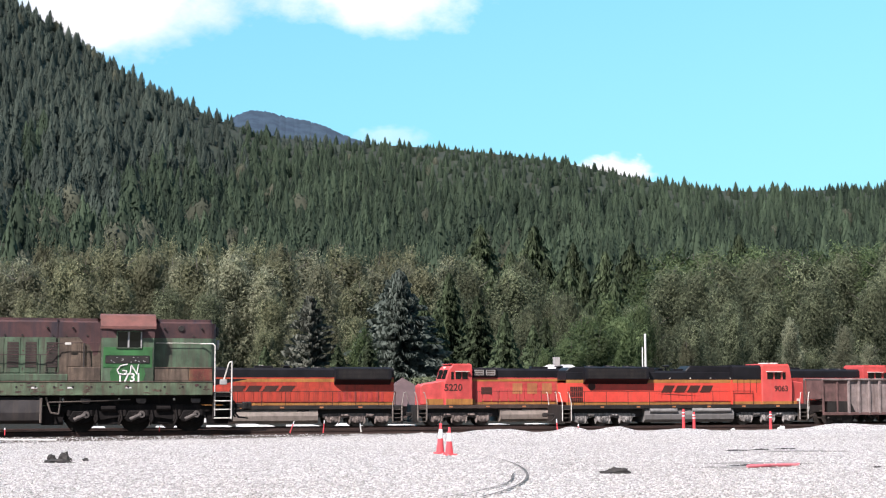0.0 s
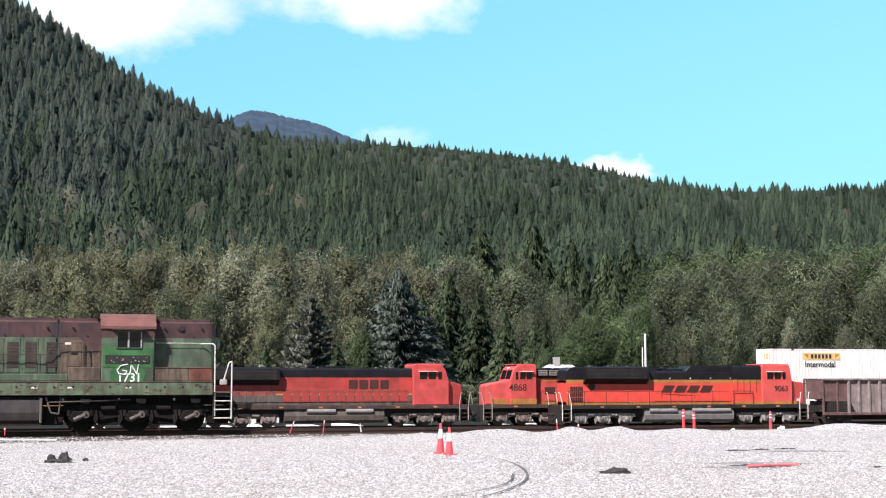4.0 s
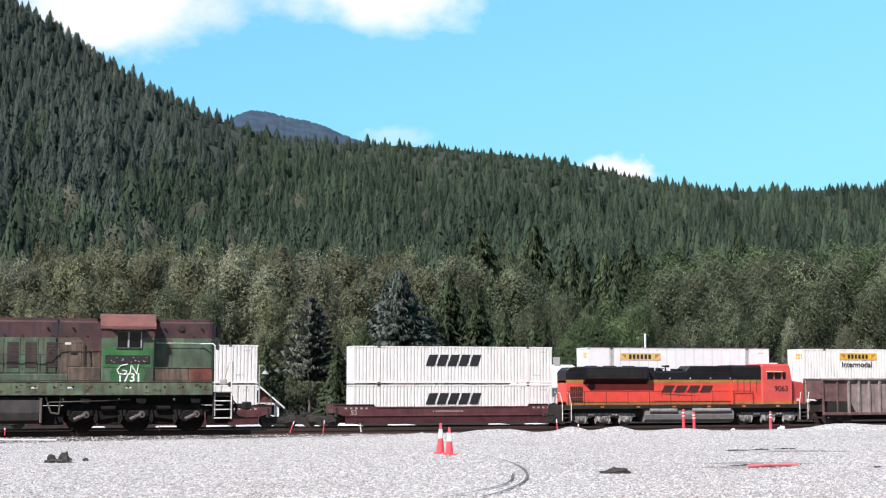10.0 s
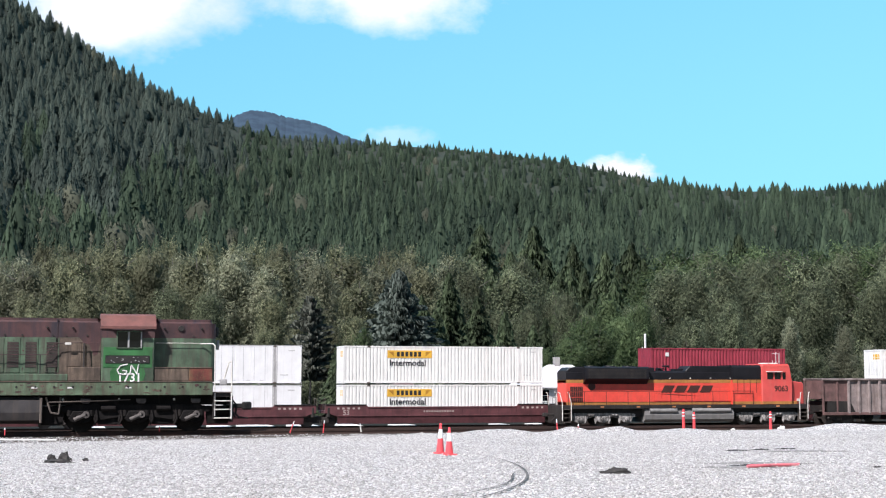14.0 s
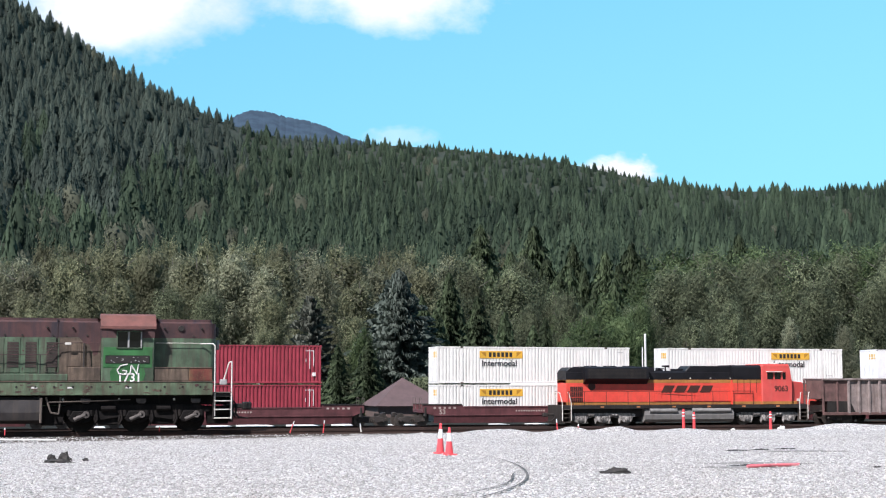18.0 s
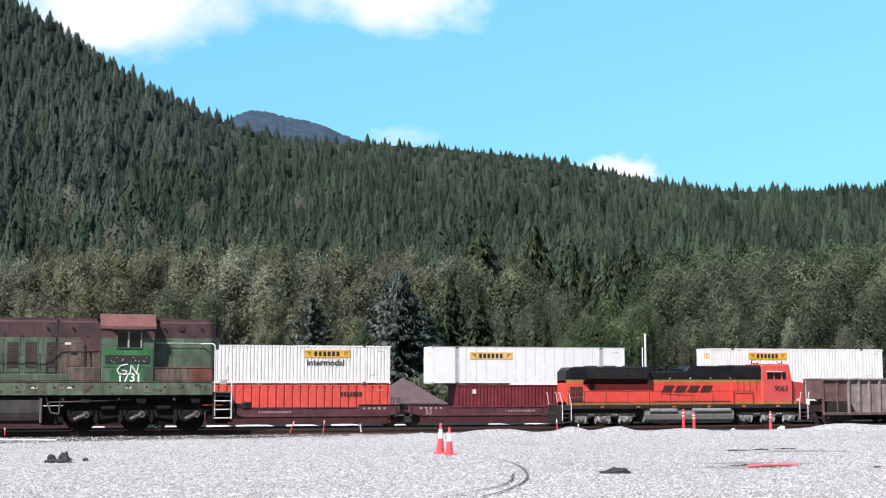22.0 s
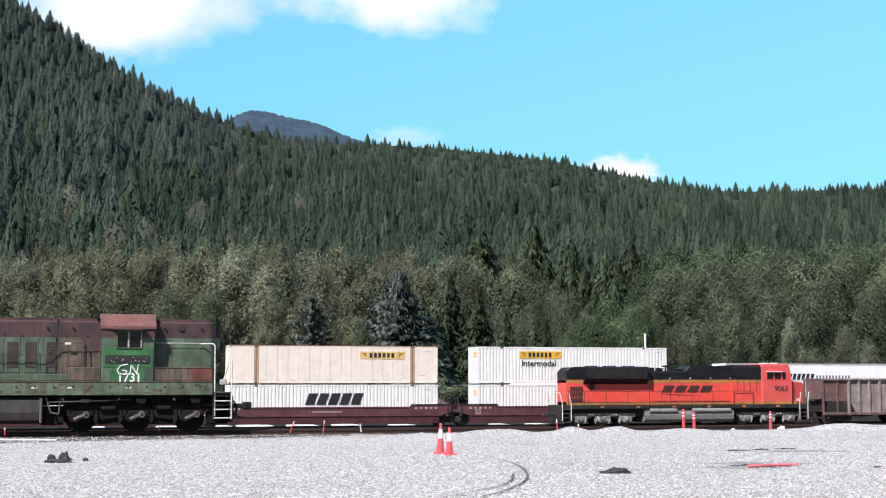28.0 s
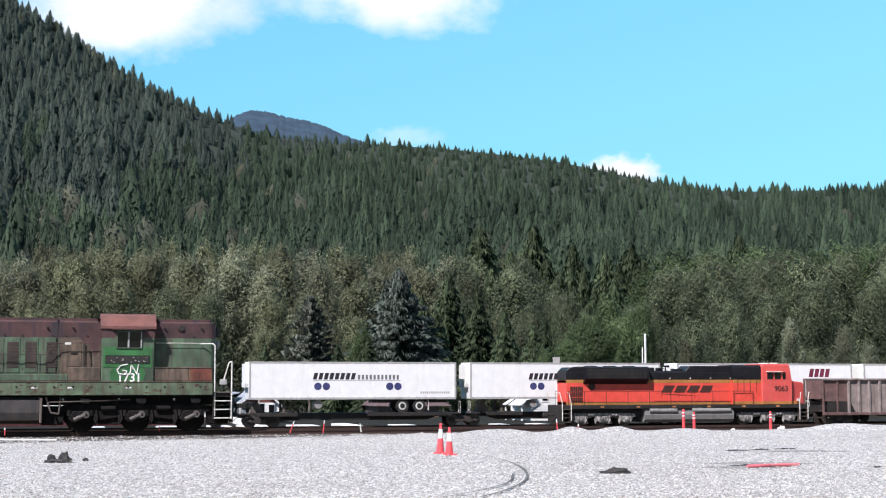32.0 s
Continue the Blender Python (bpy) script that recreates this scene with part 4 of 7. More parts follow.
def loco_truck(loco, x, mat_, span=2.0, r=0.53, wheel=None, low=0.0):
    """A three-axle bogie with cast frame, journal boxes, springs and brake gear."""
    bm = B()
    box(bm, -1.9, 1.9, -0.9, 0.9, 0.62, 0.82, 0.03)
    tr = part("bogie", bm, frame_black, loco)
    tr.location = (x, 0, 0)
    L = span + 0.75
    for s in (-1, 1):
        bm = B()
        prism(bm, [(-L, 0.70), (-L, 0.92), (-L + 0.5, 1.0), (L - 0.5, 1.0), (L, 0.92), (L, 0.70), (span + 0.35, 0.74), (span * 0.62, 0.60 - low), (span * 0.4, 0.72 - low), (-span * 0.4, 0.72 - low), (-span * 0.62, 0.60 - low), (-span - 0.35, 0.74)],
              s * 1.08 - 0.07, s * 1.08 + 0.07, 0.02)
        part("side_frame", bm, mat_, tr)
        for a in (-span, 0.0, span):
            bm = B()
            prism(bm, [(a - 0.36, 0.34), (a - 0.46, 0.46), (a - 0.30, 0.76), (a + 0.30, 0.76), (a + 0.46, 0.46), (a + 0.36, 0.34), (a + 0.16, 0.28), (a - 0.16, 0.28)], s * 1.12 - 0.1, s * 1.12 + 0.12, 0.03)
            rod(bm, (a, s * 1.2, 0.52), (a, s * 1.32, 0.52), 0.17, 0.14, 12)
            rod(bm, (a, s * 1.32, 0.52), (a, s * 1.36, 0.52), 0.07, 0.06, 8)
            part("journal_box", bm, mat_, tr)
            for dx in (-0.42, 0.42):
                bm = B()
                rod(bm, (a + dx, s * 1.12, 0.56), (a + dx, s * 1.12, 0.80), 0.10, 0.10, 8)
                part("spring", bm, mat_, tr)
        for a in (-span * 0.5, span * 0.5):
            bm = B()
            rod(bm, (a - 0.3, s * 1.18, 0.86), (a + 0.25, s * 1.18, 0.86), 0.12, 0.12, 10)
            pipe(bm, [(a + 0.25, s * 1.18, 0.86), (a + 0.45, s * 1.16, 0.6), (a + 0.40, s * 1.16, 0.35)], 0.035)
            part("brake_cylinder", bm, mat_, tr)
        # brake rods and sand pipes hanging between the wheels
        for a in (-span * 0.72, -span * 0.28, span * 0.28, span * 0.72):
            bm = B()
            pipe(bm, [(a, s * 1.17, 0.80), (a + 0.05, s * 1.20, 0.45), (a - 0.06, s * 1.16, 0.22)], 0.045)
            box(bm, a - 0.11, a + 0.09, s * 1.05, s * 1.18, 0.30, 0.62, 0.03)
            part("brake_hanger", bm, mat_, tr)
    for a in (-span, 0.0, span):
        wheelset(tr, a, r, wheel)
    return tr


def railing(loco, xs, z0, z1, y, mat_):
    """Upright posts, each on its own, and the rail along their tops."""
    proto = None
    for x in xs:
        if proto is None:
            bm = B()
            rod(bm, (0, 0, z0), (0, 0, z1), 0.022, 0.022, 6)
            proto = part("railing_post", bm, mat_, loco)
            proto.location = (x, y, 0)
        else:
            o = new("railing_post", proto.data)
            o.parent = loco
            o.location = (x, y, 0)
    bm = B()
    rod(bm, (xs[0], y, z1), (xs[-1], y, z1), 0.02, 0.02, 6)
    part("handrail", bm, mat_, loco)


def end_steps(loco, x, s, rail_mat, side=-1, tall=2.55):
    """Stairwell at a corner: four treads between two stringers and bent grab rails."""
    y0, y1 = side * 1.05, side * 1.52
    bm = B()
    for dx in (0.0, 0.62):
        box(bm, x + s * dx - 0.015, x + s * dx + 0.015, y0, y1, 0.30, 1.5, 0.0)
    part("stair_stringer", bm, frame_dusty, loco)
    for i in range(4):
        bm = B()
        box(bm, x, x + s * 0.62, y0, y1, 0.32 + i * 0.32, 0.36 + i * 0.32, 0.008)
        part("stair_tread", bm, frame_dusty, loco)
    for dx in (-0.05, 0.68):
        bm = B()
        pipe(bm, [(x + s * dx, y1, 0.45), (x + s * dx, y1, 1.75), (x + s * (dx - 0.16), y1 - side * 0.1, tall), (x + s * (dx - 0.26), y1 - side * 0.15, tall + 0.04)], 0.034)
        part("grab_rail", bm, rail_mat, loco)


def locomotive(name, label, group, faces_left, style):
    """A six-axle freight diesel, origin on the rail below its middle; d counts metres from the front end."""
    L = 21.9
    sg = 1 if faces_left else -1
    X = lambda d: sg * (d - L / 2)
    s = style
    lo = thing(name, Matrix(), label, "locomotive", group)
    body, roof, low, rail_mat = s["body"], s["roof"], s["low"], s["rail"]
    wk = 1.62
    # frame, walkway and pilots
    bm = B()
    box(bm, X(0.5), X(L - 0.5), -1.5, 1.5, 1.32, wk, 0.03)
    part("underframe", bm, s["sill"], lo)
    for d, e in ((0.35, 1), (L - 0.35, -1)):
        bm = B()
        prism(bm, [(X(d), 0.25), (X(d + e * 0.14), 0.25), (X(d + e * 0.14), 1.62), (X(d), 1.62)], -1.4, 1.4, 0.02)
        part("pilot", bm, s["pilot"], lo)
        coupler(lo, X(d), -sg * e)
        for side in (-1, 1):
            end_steps(lo, X(d + e * 0.18), sg * e, rail_mat, side)
    # long hood with coloured bands
    h0, h1, top = s.get("hood0", 4.9), 20.9, s.get("top", 4.46)
    hw = 0.98
    bm = B()
    box(bm, X(h0), X(h1), -hw, hw, wk, top - 0.72, 0.02)
    part("hood", bm, body, lo)
    bm = B()
    zr = top - 0.72
    extrude_x(bm, [(-hw, zr), (-hw, top - 0.16), (-hw + 0.22, top), (hw - 0.22, top), (hw, top - 0.16), (hw, zr)], X(h0), X(h1))
    part("hood_roof", bm, roof, lo)
    for z0, z1, m_, d0, d1 in s["bands"]:
        bm = B()
        box(bm, X(d0), X(d1), -hw - 0.012, hw + 0.012, z0, z1)
        part("stripe", bm, m_, lo)
    # access doors: thin proud panels with gaps and latches between
    d = h0 + 0.35
    proto = None
    k = 0
    while d < s["rad0"] - 0.8:
        if proto is None:
            bm = B()
            box(bm, -0.31, 0.31, -hw - 0.022, -hw, wk + 0.2, wk + 1.28, 0.012)
            box(bm, 0.24, 0.28, -hw - 0.045, -hw - 0.02, wk + 0.6, wk + 0.75)
            proto = part("hood_door", bm, body, lo)
            proto.location = (X(d + 0.3), 0, 0)
        else:
            o = new("hood_door", proto.data)
            o.parent = lo
            o.location = (X(d + 0.3), 0, 0)
        d += 0.70
        k += 1
    # radiator: wide winged box overhanging the walkway, over a grille
    r0, r1, rt, rw = s["rad0"], s["rad1"], top + s.get("radup", 0.08), s.get("radw", 1.5)
    bm = B()
    extrude_x(bm, [(-hw, rt - 1.35), (-rw, rt - 0.95), (-rw, rt - 0.12), (-rw + 0.25, rt), (rw - 0.25, rt), (rw, rt - 0.12), (rw, rt - 0.95), (hw, rt - 1.35)], X(r0), X(r1))
    part("radiator_housing", bm, roof, lo)
    for side in (-1, 1):
        for i in range(7):
            bm = B()
            box(bm, X(r0 + 0.25), X(r1 - 0.25), side * (rw + 0.008), side * (rw - 0.02), rt - 0.86 + i * 0.10, rt - 0.80 + i * 0.10)
            part("radiator_slat", bm, frame_black, lo)
    n = s.get("panels", 9)
    for i in range(n):
        a = r0 + 0.3 + (r1 - r0 - 0.6) * i / n
        bm = B()
        box(bm, X(a), X(a + 0.20), -hw - 0.02, -hw, wk + 0.25, wk + 1.05, 0.008)
        part("grille_panel", bm, s["grille"], lo)
    if s.get("rear_grille"):
        a, b = s["rear_grille"]
        for i in range(3):
            z0 = wk + 0.22 + i * 0.42
            for k in range(7):
                x = a + (b - a) * k / 7
                bm = B()
                box(bm, X(x), X(x + 0.12), -hw - 0.03, -hw, z0, z0 + 0.36, 0.008)
                part("grille_slat", bm, dark_mark, lo)
        bm = B()
        rod(bm, (X(a - 0.75), -hw - 0.03, 3.05), (X(a - 0.75), -hw, 3.05), 0.30, 0.30, 18)
        rod(bm, (X(a - 0.75), -hw - 0.034, 3.05), (X(a - 0.75), -hw, 3.05), 0.20, 0.20, 18)
        part("round_hatch", bm, dark_mark, lo)
    # air intakes, exhaust, horns and fans on the roof
    for a in s.get("fans", (6.2, 7.4, 14.0, 15.2)):
        bm = B()
        zf = rt if s.get("humps") else top
        rod(bm, (X(a), 0, zf - 0.02), (X(a), 0, zf + 0.07), 0.52, 0.48, 16)
        part("roof_fan", bm, roof, lo)
    bm = B()
    box(bm, X(10.2), X(11.6), -0.32, 0.32, top - 0.02, top + 0.16, 0.03)
    part("exhaust_stack", bm, roof, lo)
    bm = B()
    box(bm, X(12.4), X(13.0), -0.06, 0.06, top - 0.02, top + 0.1)
    for dy in (-0.14, 0, 0.14):
        rod(bm, (X(12.3), dy, top + 0.16), (X(12.9), dy, top + 0.16), 0.03, 0.09, 8)
    part("horn", bm, s.get("horn", roof), lo)
    if s.get("humps"):
        bm = B()
        rod(bm, (X(12.15), 0, top - 0.05), (X(12.15), 0, top + 0.30), 0.07, 0.06, 8)
        rod(bm, (X(11.85), 0, top + 0.36), (X(12.45), 0, top + 0.36), 0.10, 0.06, 10)
        rod(bm, (X(11.95), -0.2, top + 0.36), (X(12.35), -0.2, top + 0.36), 0.08, 0.05, 10)
        part("horn", bm, roof, lo)
    # raised stretches of the roof
    for a, b, z, ramp_ in s.get("humps", ()):
        bm = B()
        prism(bm, [(X(a), top - 0.2), (X(a), z), (X(b - ramp_), z), (X(b), top - 0.02), (X(b), top - 0.2)], -hw + 0.04, hw - 0.04, 0.05)
        part("roof_housing", bm, roof, lo)
    if s.get("roof_eyes"):
        for k in range(8):
            a = 5.2 + k * 1.75
            bm = B()
            box(bm, X(a), X(a + 0.09), -hw - 0.05, -hw + 0.02, top - 0.62, top - 0.54, 0.01)
            part("lifting_eye", bm, white_rail, lo)
    # dynamic brake box behind the cab
    if s.get("intake", True):
        bm = B()
        box(bm, X(5.0), X(7.0), -1.15, 1.15, top - 0.66, top + 0.02, 0.04)
        part("intake_box", bm, roof, lo)
        for i in range(2):
            bm = B()
            box(bm, X(5.15 + i * 0.95), X(5.95 + i * 0.95), -1.17, -1.14, top - 0.50, top - 0.16)
            part("intake_grille", bm, frame_dusty, lo)
    # cab, nose and windows
    c0, c1, ct, cw = s.get("cab0", 2.15), s.get("cab1", 4.9), 4.76, 1.50
    bm = B()
    ck = s.get("rake", 1.0)
    prism(bm, [(X(c0 - 0.10), wk), (X(c0 - 0.10), 3.45), (X(c0 - 0.10 + 0.32 * ck), 4.40), (X(c0 - 0.10 + 0.65 * ck), ct), (X(c1 - 0.1), ct), (X(c1), ct - 0.1), (X(c1), wk)], -cw, cw, 0.05)
    part("cab", bm, s["cab"], lo)
    bm = B()
    box(bm, X(c0 - 0.05 + 0.4 * ck), X(c1 - 0.05), -cw + 0.18, cw - 0.18, ct - 0.02, ct + 0.06, 0.03)
    part("cab_roof", bm, s.get("cabroof", body), lo)
    bm = B()
    n0 = s.get("nose0", 0.85)
    nz = s.get("nose_rise", 0.0)
    prism(bm, [(X(n0), wk), (X(n0), 2.98 + nz), (X(n0 + 0.06), 3.12 + nz), (X(n0 + 0.2), 3.22 + nz), (X(c0), 3.50), (X(c0), wk)], -1.25, 1.25, 0.06)
    for v in bm.verts:
        k = min(1.0, abs(v.co.x - X(c0)) / (c0 - n0))
        v.co.y *= 1 - 0.3 * k
    part("nose", bm, s["cab"], lo)
    if s.get("cabband"):
        bm = B()
        box(bm, X(c0 - 0.06), X(c1), -cw - 0.008, -cw + 0.05, wk + 0.02, s.get("bandtop", 2.08))
        part("stripe", bm, s["cabband"], lo)
        bm = B()
        box(bm, X(1.25), X(c0), -1.21, -1.0, wk + 0.02, s.get("bandtop", 2.08))
        part("stripe", bm, s["cabband"], lo)
    if s.get("vent"):
        bm = B()
        box(bm, X(5.75), X(6.65), -hw - 0.03, -hw, 2.42, 2.98, 0.01)
        part("side_vent", bm, dark_mark, lo)
    if s.get("wide_box"):
        a, b = s["wide_box"]
        bm = B()
        box(bm, X(a), X(b), -1.36, 1.36, wk, 3.56, 0.02)
        part("equipment_cabinet", bm, body, lo)
        bm = B()
        zc = s.get("cabinet_top", 4.76)
        extrude_x(bm, [(-1.36, 3.56), (-1.36, zc - 0.16), (-1.16, zc), (1.16, zc), (1.36, zc - 0.16), (1.36, 3.56)], X(a), X(b))
        part("cabinet_roof", bm, roof, lo)
        for z0, z1, m_ in ((3.32, 3.57, brown_band), (1.64, 1.86, brown_band)):
            bm = B()
            box(bm, X(a), X(b), -1.37, -1.3, z0, z1)
            part("stripe", bm, m_, lo)
        for k in range(4):
            bm = B()
            box(bm, X(a + 0.4 + k * 0.55), X(a + 0.44 + k * 0.55), -1.372, -1.3, 2.55, 3.55)
            part("door_seam", bm, dark_mark, lo)
    for side in (-1, 1):
        y0 = side * (cw + 0.004)
        f = (c1 - c0) / 2.75
        wins = ((c0 + 0.46 * f, 0.32 * f, 3.58, 4.18), (c0 + 0.94 * f, 0.60 * f, 3.60, 4.16), (c0 + 1.66 * f, 0.60 * f, 3.60, 4.16))
        for a, w, z0, z1 in wins:
            bm = B()
            box(bm, X(a), X(a + w), y0, y0 - side * 0.03, z0, z1, 0.01)
            win = part("cab_window", bm, glass, lo)
            bm = B()
            for q in ((a - 0.04, a, z0 - 0.04, z1 + 0.04), (a + w, a + w + 0.04, z0 - 0.04, z1 + 0.04), (a, a + w, z1, z1 + 0.04), (a, a + w, z0 - 0.04, z0)):
                box(bm, X(q[0]), X(q[1]), y0 + side * 0.012, y0 - side * 0.02, q[2], q[3])
            part("window_frame", bm, s["cab"], win)
        bm = B()
        prism(bm, [(X(c0 + 0.9 * f), 4.19), (X(c0 + 2.35 * f), 4.19), (X(c0 + 2.35 * f), 4.24), (X(c0 + 0.9 * f), 4.24)], side * (cw - 0.01), side * (cw + 0.24), 0.008)
        part("sunshade", bm, white_rail, lo, "white sunshade over the side windows")
    for y0, y1 in ((-1.2, -0.1), (0.1, 1.2)):
        bm = B()
        v = [bm.verts.new(q) for q in ((X(c0 - 0.10 + 0.05 * ck), y0, 3.62), (X(c0 - 0.10 + 0.05 * ck), y1, 3.62), (X(c0 - 0.10 + 0.28 * ck), y1, 4.32), (X(c0 - 0.10 + 0.28 * ck), y0, 4.32))]
        w = [bm.verts.new((q.co.x - sg * 0.02, q.co.y, q.co.z + 0.01)) for q in v]
        bm.faces.new(v), bm.faces.new(w[::-1])
        for i in range(4):
            bm.faces.new((v[i], v[(i + 1) % 4], w[(i + 1) % 4], w[i]))
        part("windscreen", bm, glass, lo)
    if s.get("cab_box"):
        bm = B()
        box(bm, X(c0 + 0.75), X(c0 + 1.6), -0.9, 0.9, ct + 0.05, ct + 0.17, 0.05)
        part("roof_cooler", bm, white_rail, lo, "white cooling unit on the cab roof")
        bm = B()
        box(bm, X(0.98), X(1.2), -1.20, -1.0, 1.86, 2.06, 0.01)
        part("nose_plate", bm, white_rail, lo)
    if s.get("grey_grilles"):
        for i in range(2):
            bm = B()
            for q in ((0.0, 0.06, 0, 0.42), (0.70, 0.76, 0, 0.42), (0.06, 0.70, 0, 0.05), (0.06, 0.70, 0.37, 0.42), (0.06, 0.70, 0.18, 0.23)):
                box(bm, X(5.15 + i * 0.95 + q[0]), X(5.15 + i * 0.95 + q[1]), -1.19, -1.15, top - 0.54 + q[2], top - 0.54 + q[3])
            part("grille_frame", bm, pole_grey, lo)
    # headlights
    for z in (4.5,):
        bm = B()
        for y in (-0.14, 0.14):
            rod(bm, (X(c0 + 0.30), y, z), (X(c0 + 0.2), y, z), 0.09, 0.09, 10)
        part("headlight", bm, white_rail, lo)
    bm = B()
    box(bm, X(1.2), X(L - 1.2), -0.9, 0.9, 0.72, 1.32)
    part("centre_sill", bm, frame_black, lo)
    # fuel tank with air reservoirs
    t0, t1 = s.get("tank", (7.2, 14.9))
    tm = s["tankmat"]
    bm = B()
    extrude_x(bm, [(-1.15, 0.28), (-1.42, 0.50), (-1.47, 0.85), (-1.35, 1.28), (1.35, 1.28), (1.47, 0.85), (1.42, 0.50), (1.15, 0.28)], X(t0), X(t1))
    tank = part("fuel_tank", bm, tm, lo)
    for a in (t0 + 0.02, (t0 + t1) / 2, t1 - 0.08):
        bm = B()
        extrude_x(bm, [(-1.44, 0.49), (-1.49, 0.85), (-1.37, 1.30), (-1.30, 1.30), (-1.42, 0.85), (-1.38, 0.52)], X(a), X(a + 0.06))
        part("tank_strap", bm, tm, tank)
    if s.get("reservoirs"):
        for a, b in s["reservoirs"]:
            bm = B()
            rod(bm, (X(a), -1.40, 1.18), (X(b), -1.40, 1.18), 0.19, 0.19, 14)
            part("air_reservoir", bm, s.get("resmat", tm), lo)
    else:
        for a in (t0 + 0.9, t1 - 1.6):
            bm = B()
            rod(bm, (X(a), -1.3, 1.26), (X(a + 0.9), -1.3, 1.26), 0.12, 0.12, 10)
            part("filter_canister", bm, frame_black, lo)
    # bogies
    loco_truck(lo, X(3.9), s["truck"], 1.98)
    loco_truck(lo, X(18.0), s["truck"], 1.98)
    # railings along the walkway, on both sides
    xs = [X(a) for a in (5.3, 7.0, 8.8, 10.6, 12.4, 14.2, 16.0, 17.8, 19.6, 20.9)]
    for side in (-1, 1):
        railing(lo, xs, wk, wk + 1.05, side * 1.47, s["post"])
    # side sill reflector plates
    for i in range(6):
        a = 3.0 + i * 3.0
        bm = B()
        box(bm, X(a), X(a + 0.3), -1.512, -1.5, 1.42, 1.54)
        part("reflector", bm, gold_mark, lo)
    # road name blocks and the number on the cab
    wd = s["word"]
    xa, xb = sorted((X(wd[0]), X(wd[1])))
    name_blocks(xa, xb, wd[2], wd[3], -hw - 0.026, 4, wd[5], lo, wd[4], s.get("wordgap", 0.2))
    if s.get("number"):
        xa = min(X(s["numat"][0]), X(s["numat"][1]))
        letters(s["number"], s.get("numsize", 0.62), lo, s["nummat"], (xa, -cw - 0.006, s.get("numz", 2.72)), "cab_number")
    if s.get("swoosh"):
        xa, xb = X(s["swoosh"][0]), X(s["swoosh"][1])
        bm = B()
        prism(bm, [(xa, 2.30), ((xa + xb) / 2, 2.42), (xb, 2.50), ((xa + xb) / 2, 2.36)], -hw - 0.034, -hw - 0.026)
        part("swoosh", bm, dark_mark, lo)
    if s.get("wedge"):
        bm = B()
        xa, xb = X(s["wedge"][0]), X(s["wedge"][1])
        prism(bm, [(xa, 3.62), (xb, 3.62), (xb, 3.58), (xa, 3.05)], -hw - 0.014, -hw)
        part("swoosh", bm, roof_black, lo)
    return lo


def style_orange(number, tank_mat, **kw):
    st = dict(body=orange, roof=roof_black, low=brown_band, rail=white_rail, sill=frame_black, pilot=frame_black, cab=orange, grille=dull_red, truck=truck_grey, post=dark_mark,
              tankmat=tank_mat, rad0=16.2, rad1=20.6, word=(10.2, 13.9, 2.75, 3.15, 0.25, dark_mark),
              bands=((3.40, 3.64, brown_band, 5.0, 20.9), (1.64, 1.86, brown_band, 5.0, 20.9)), number=number, numat=(2.7, 4.5), nummat=dark_mark)
    st.update(kw)
    return st


s_truck = paint("oily_dust_bogie", (0.24, 0.20, 0.18), 0.7, var=0.5, scale=3.0, dirt=(0.02, 0.016, 0.015), amount=0.6, runs=4.0, thick=0.46)
sill_grime = paint("grimy_brown_sill", (0.055, 0.036, 0.030), 0.8, var=0.35, dirt=(0.12, 0.085, 0.07), amount=0.4)
# the last band paints the radiator wing's shade on the rear hood
heritage2 = dict(body=red_orange, roof=roof_black, low=brown_band, rail=grey_rail, sill=sill_grime, pilot=frame_black, cab=red_orange, grille=dark_mark, truck=s_truck, post=shade_and_post_maroon,
                 tankmat=tank_grey, rad0=16.1, rad1=20.7, word=(8.35, 13.3, 2.46, 3.30, 0.0, gold_mark), cab0=2.8, numsize=0.74, bands=((3.44, 3.64, brown_band, 5.0, 17.2), (1.64, 2.04, brown_band, 4.9, 16.0), (1.64, 3.40, shade_and_post_maroon, 16.0, 20.9)),
                 numat=(2.6, 4.5), nummat=dark_mark, cabband=brown_band, vent=True, wordgap=0.34, grey_grilles=True)
old_red = dict(body=dull_red, roof=roof_black, low=frame_dusty, rail=grey_rail, sill=sill_grime, pilot=frame_dusty, cab=red_orange, grille=frame_dusty, truck=s_truck, post=frame_dusty,
               tankmat=frame_dusty, rad0=15.3, rad1=20.6, radup=0.04, word=(6.6, 9.9, 2.85, 3.55, 0.0, dark_mark), bands=((2.40, 2.50, cream_gold, 4.9, 15.5), (1.64, 2.38, frame_dusty, 4.9, 20.9)),
               number="", numat=(2.7, 4.4), nummat=dark_mark, reservoirs=((8.1, 10.2), (11.0, 13.2)), resmat=tank_silver, intake=False, cabroof=red_orange)

LEAD = "diesels heading the container train"
TRAIN = []          # (thing, metres along the train, height of its base)


def in_train(ob, u, z=LOW_RAIL):
    ob.location = (u, TRAIN_Y, z)
    TRAIN.append((ob, u, z))
    return ob


in_train(locomotive("locomotive", "orange and black freight diesel with slanted name blocks", LEAD, True,
                    style_orange("", tank_grey, body=orange_dirty, cab=orange_dirty, word=(8.2, 13.2, 2.70, 3.12, 0.28, dark_mark), rail=grey_rail, truck=s_truck, pilot=frame_dusty, wedge=(6.5, 9.5), post=dark_mark)), 14.4)
in_train(locomotive("locomotive", "faded red-orange diesel with gold name blocks and cab number", LEAD, True, dict(heritage2, number="5220")), 36.6)
in_train(locomotive("locomotive", "dull red diesel running backwards, with grimy underframe", LEAD, False, old_red), 59.15)
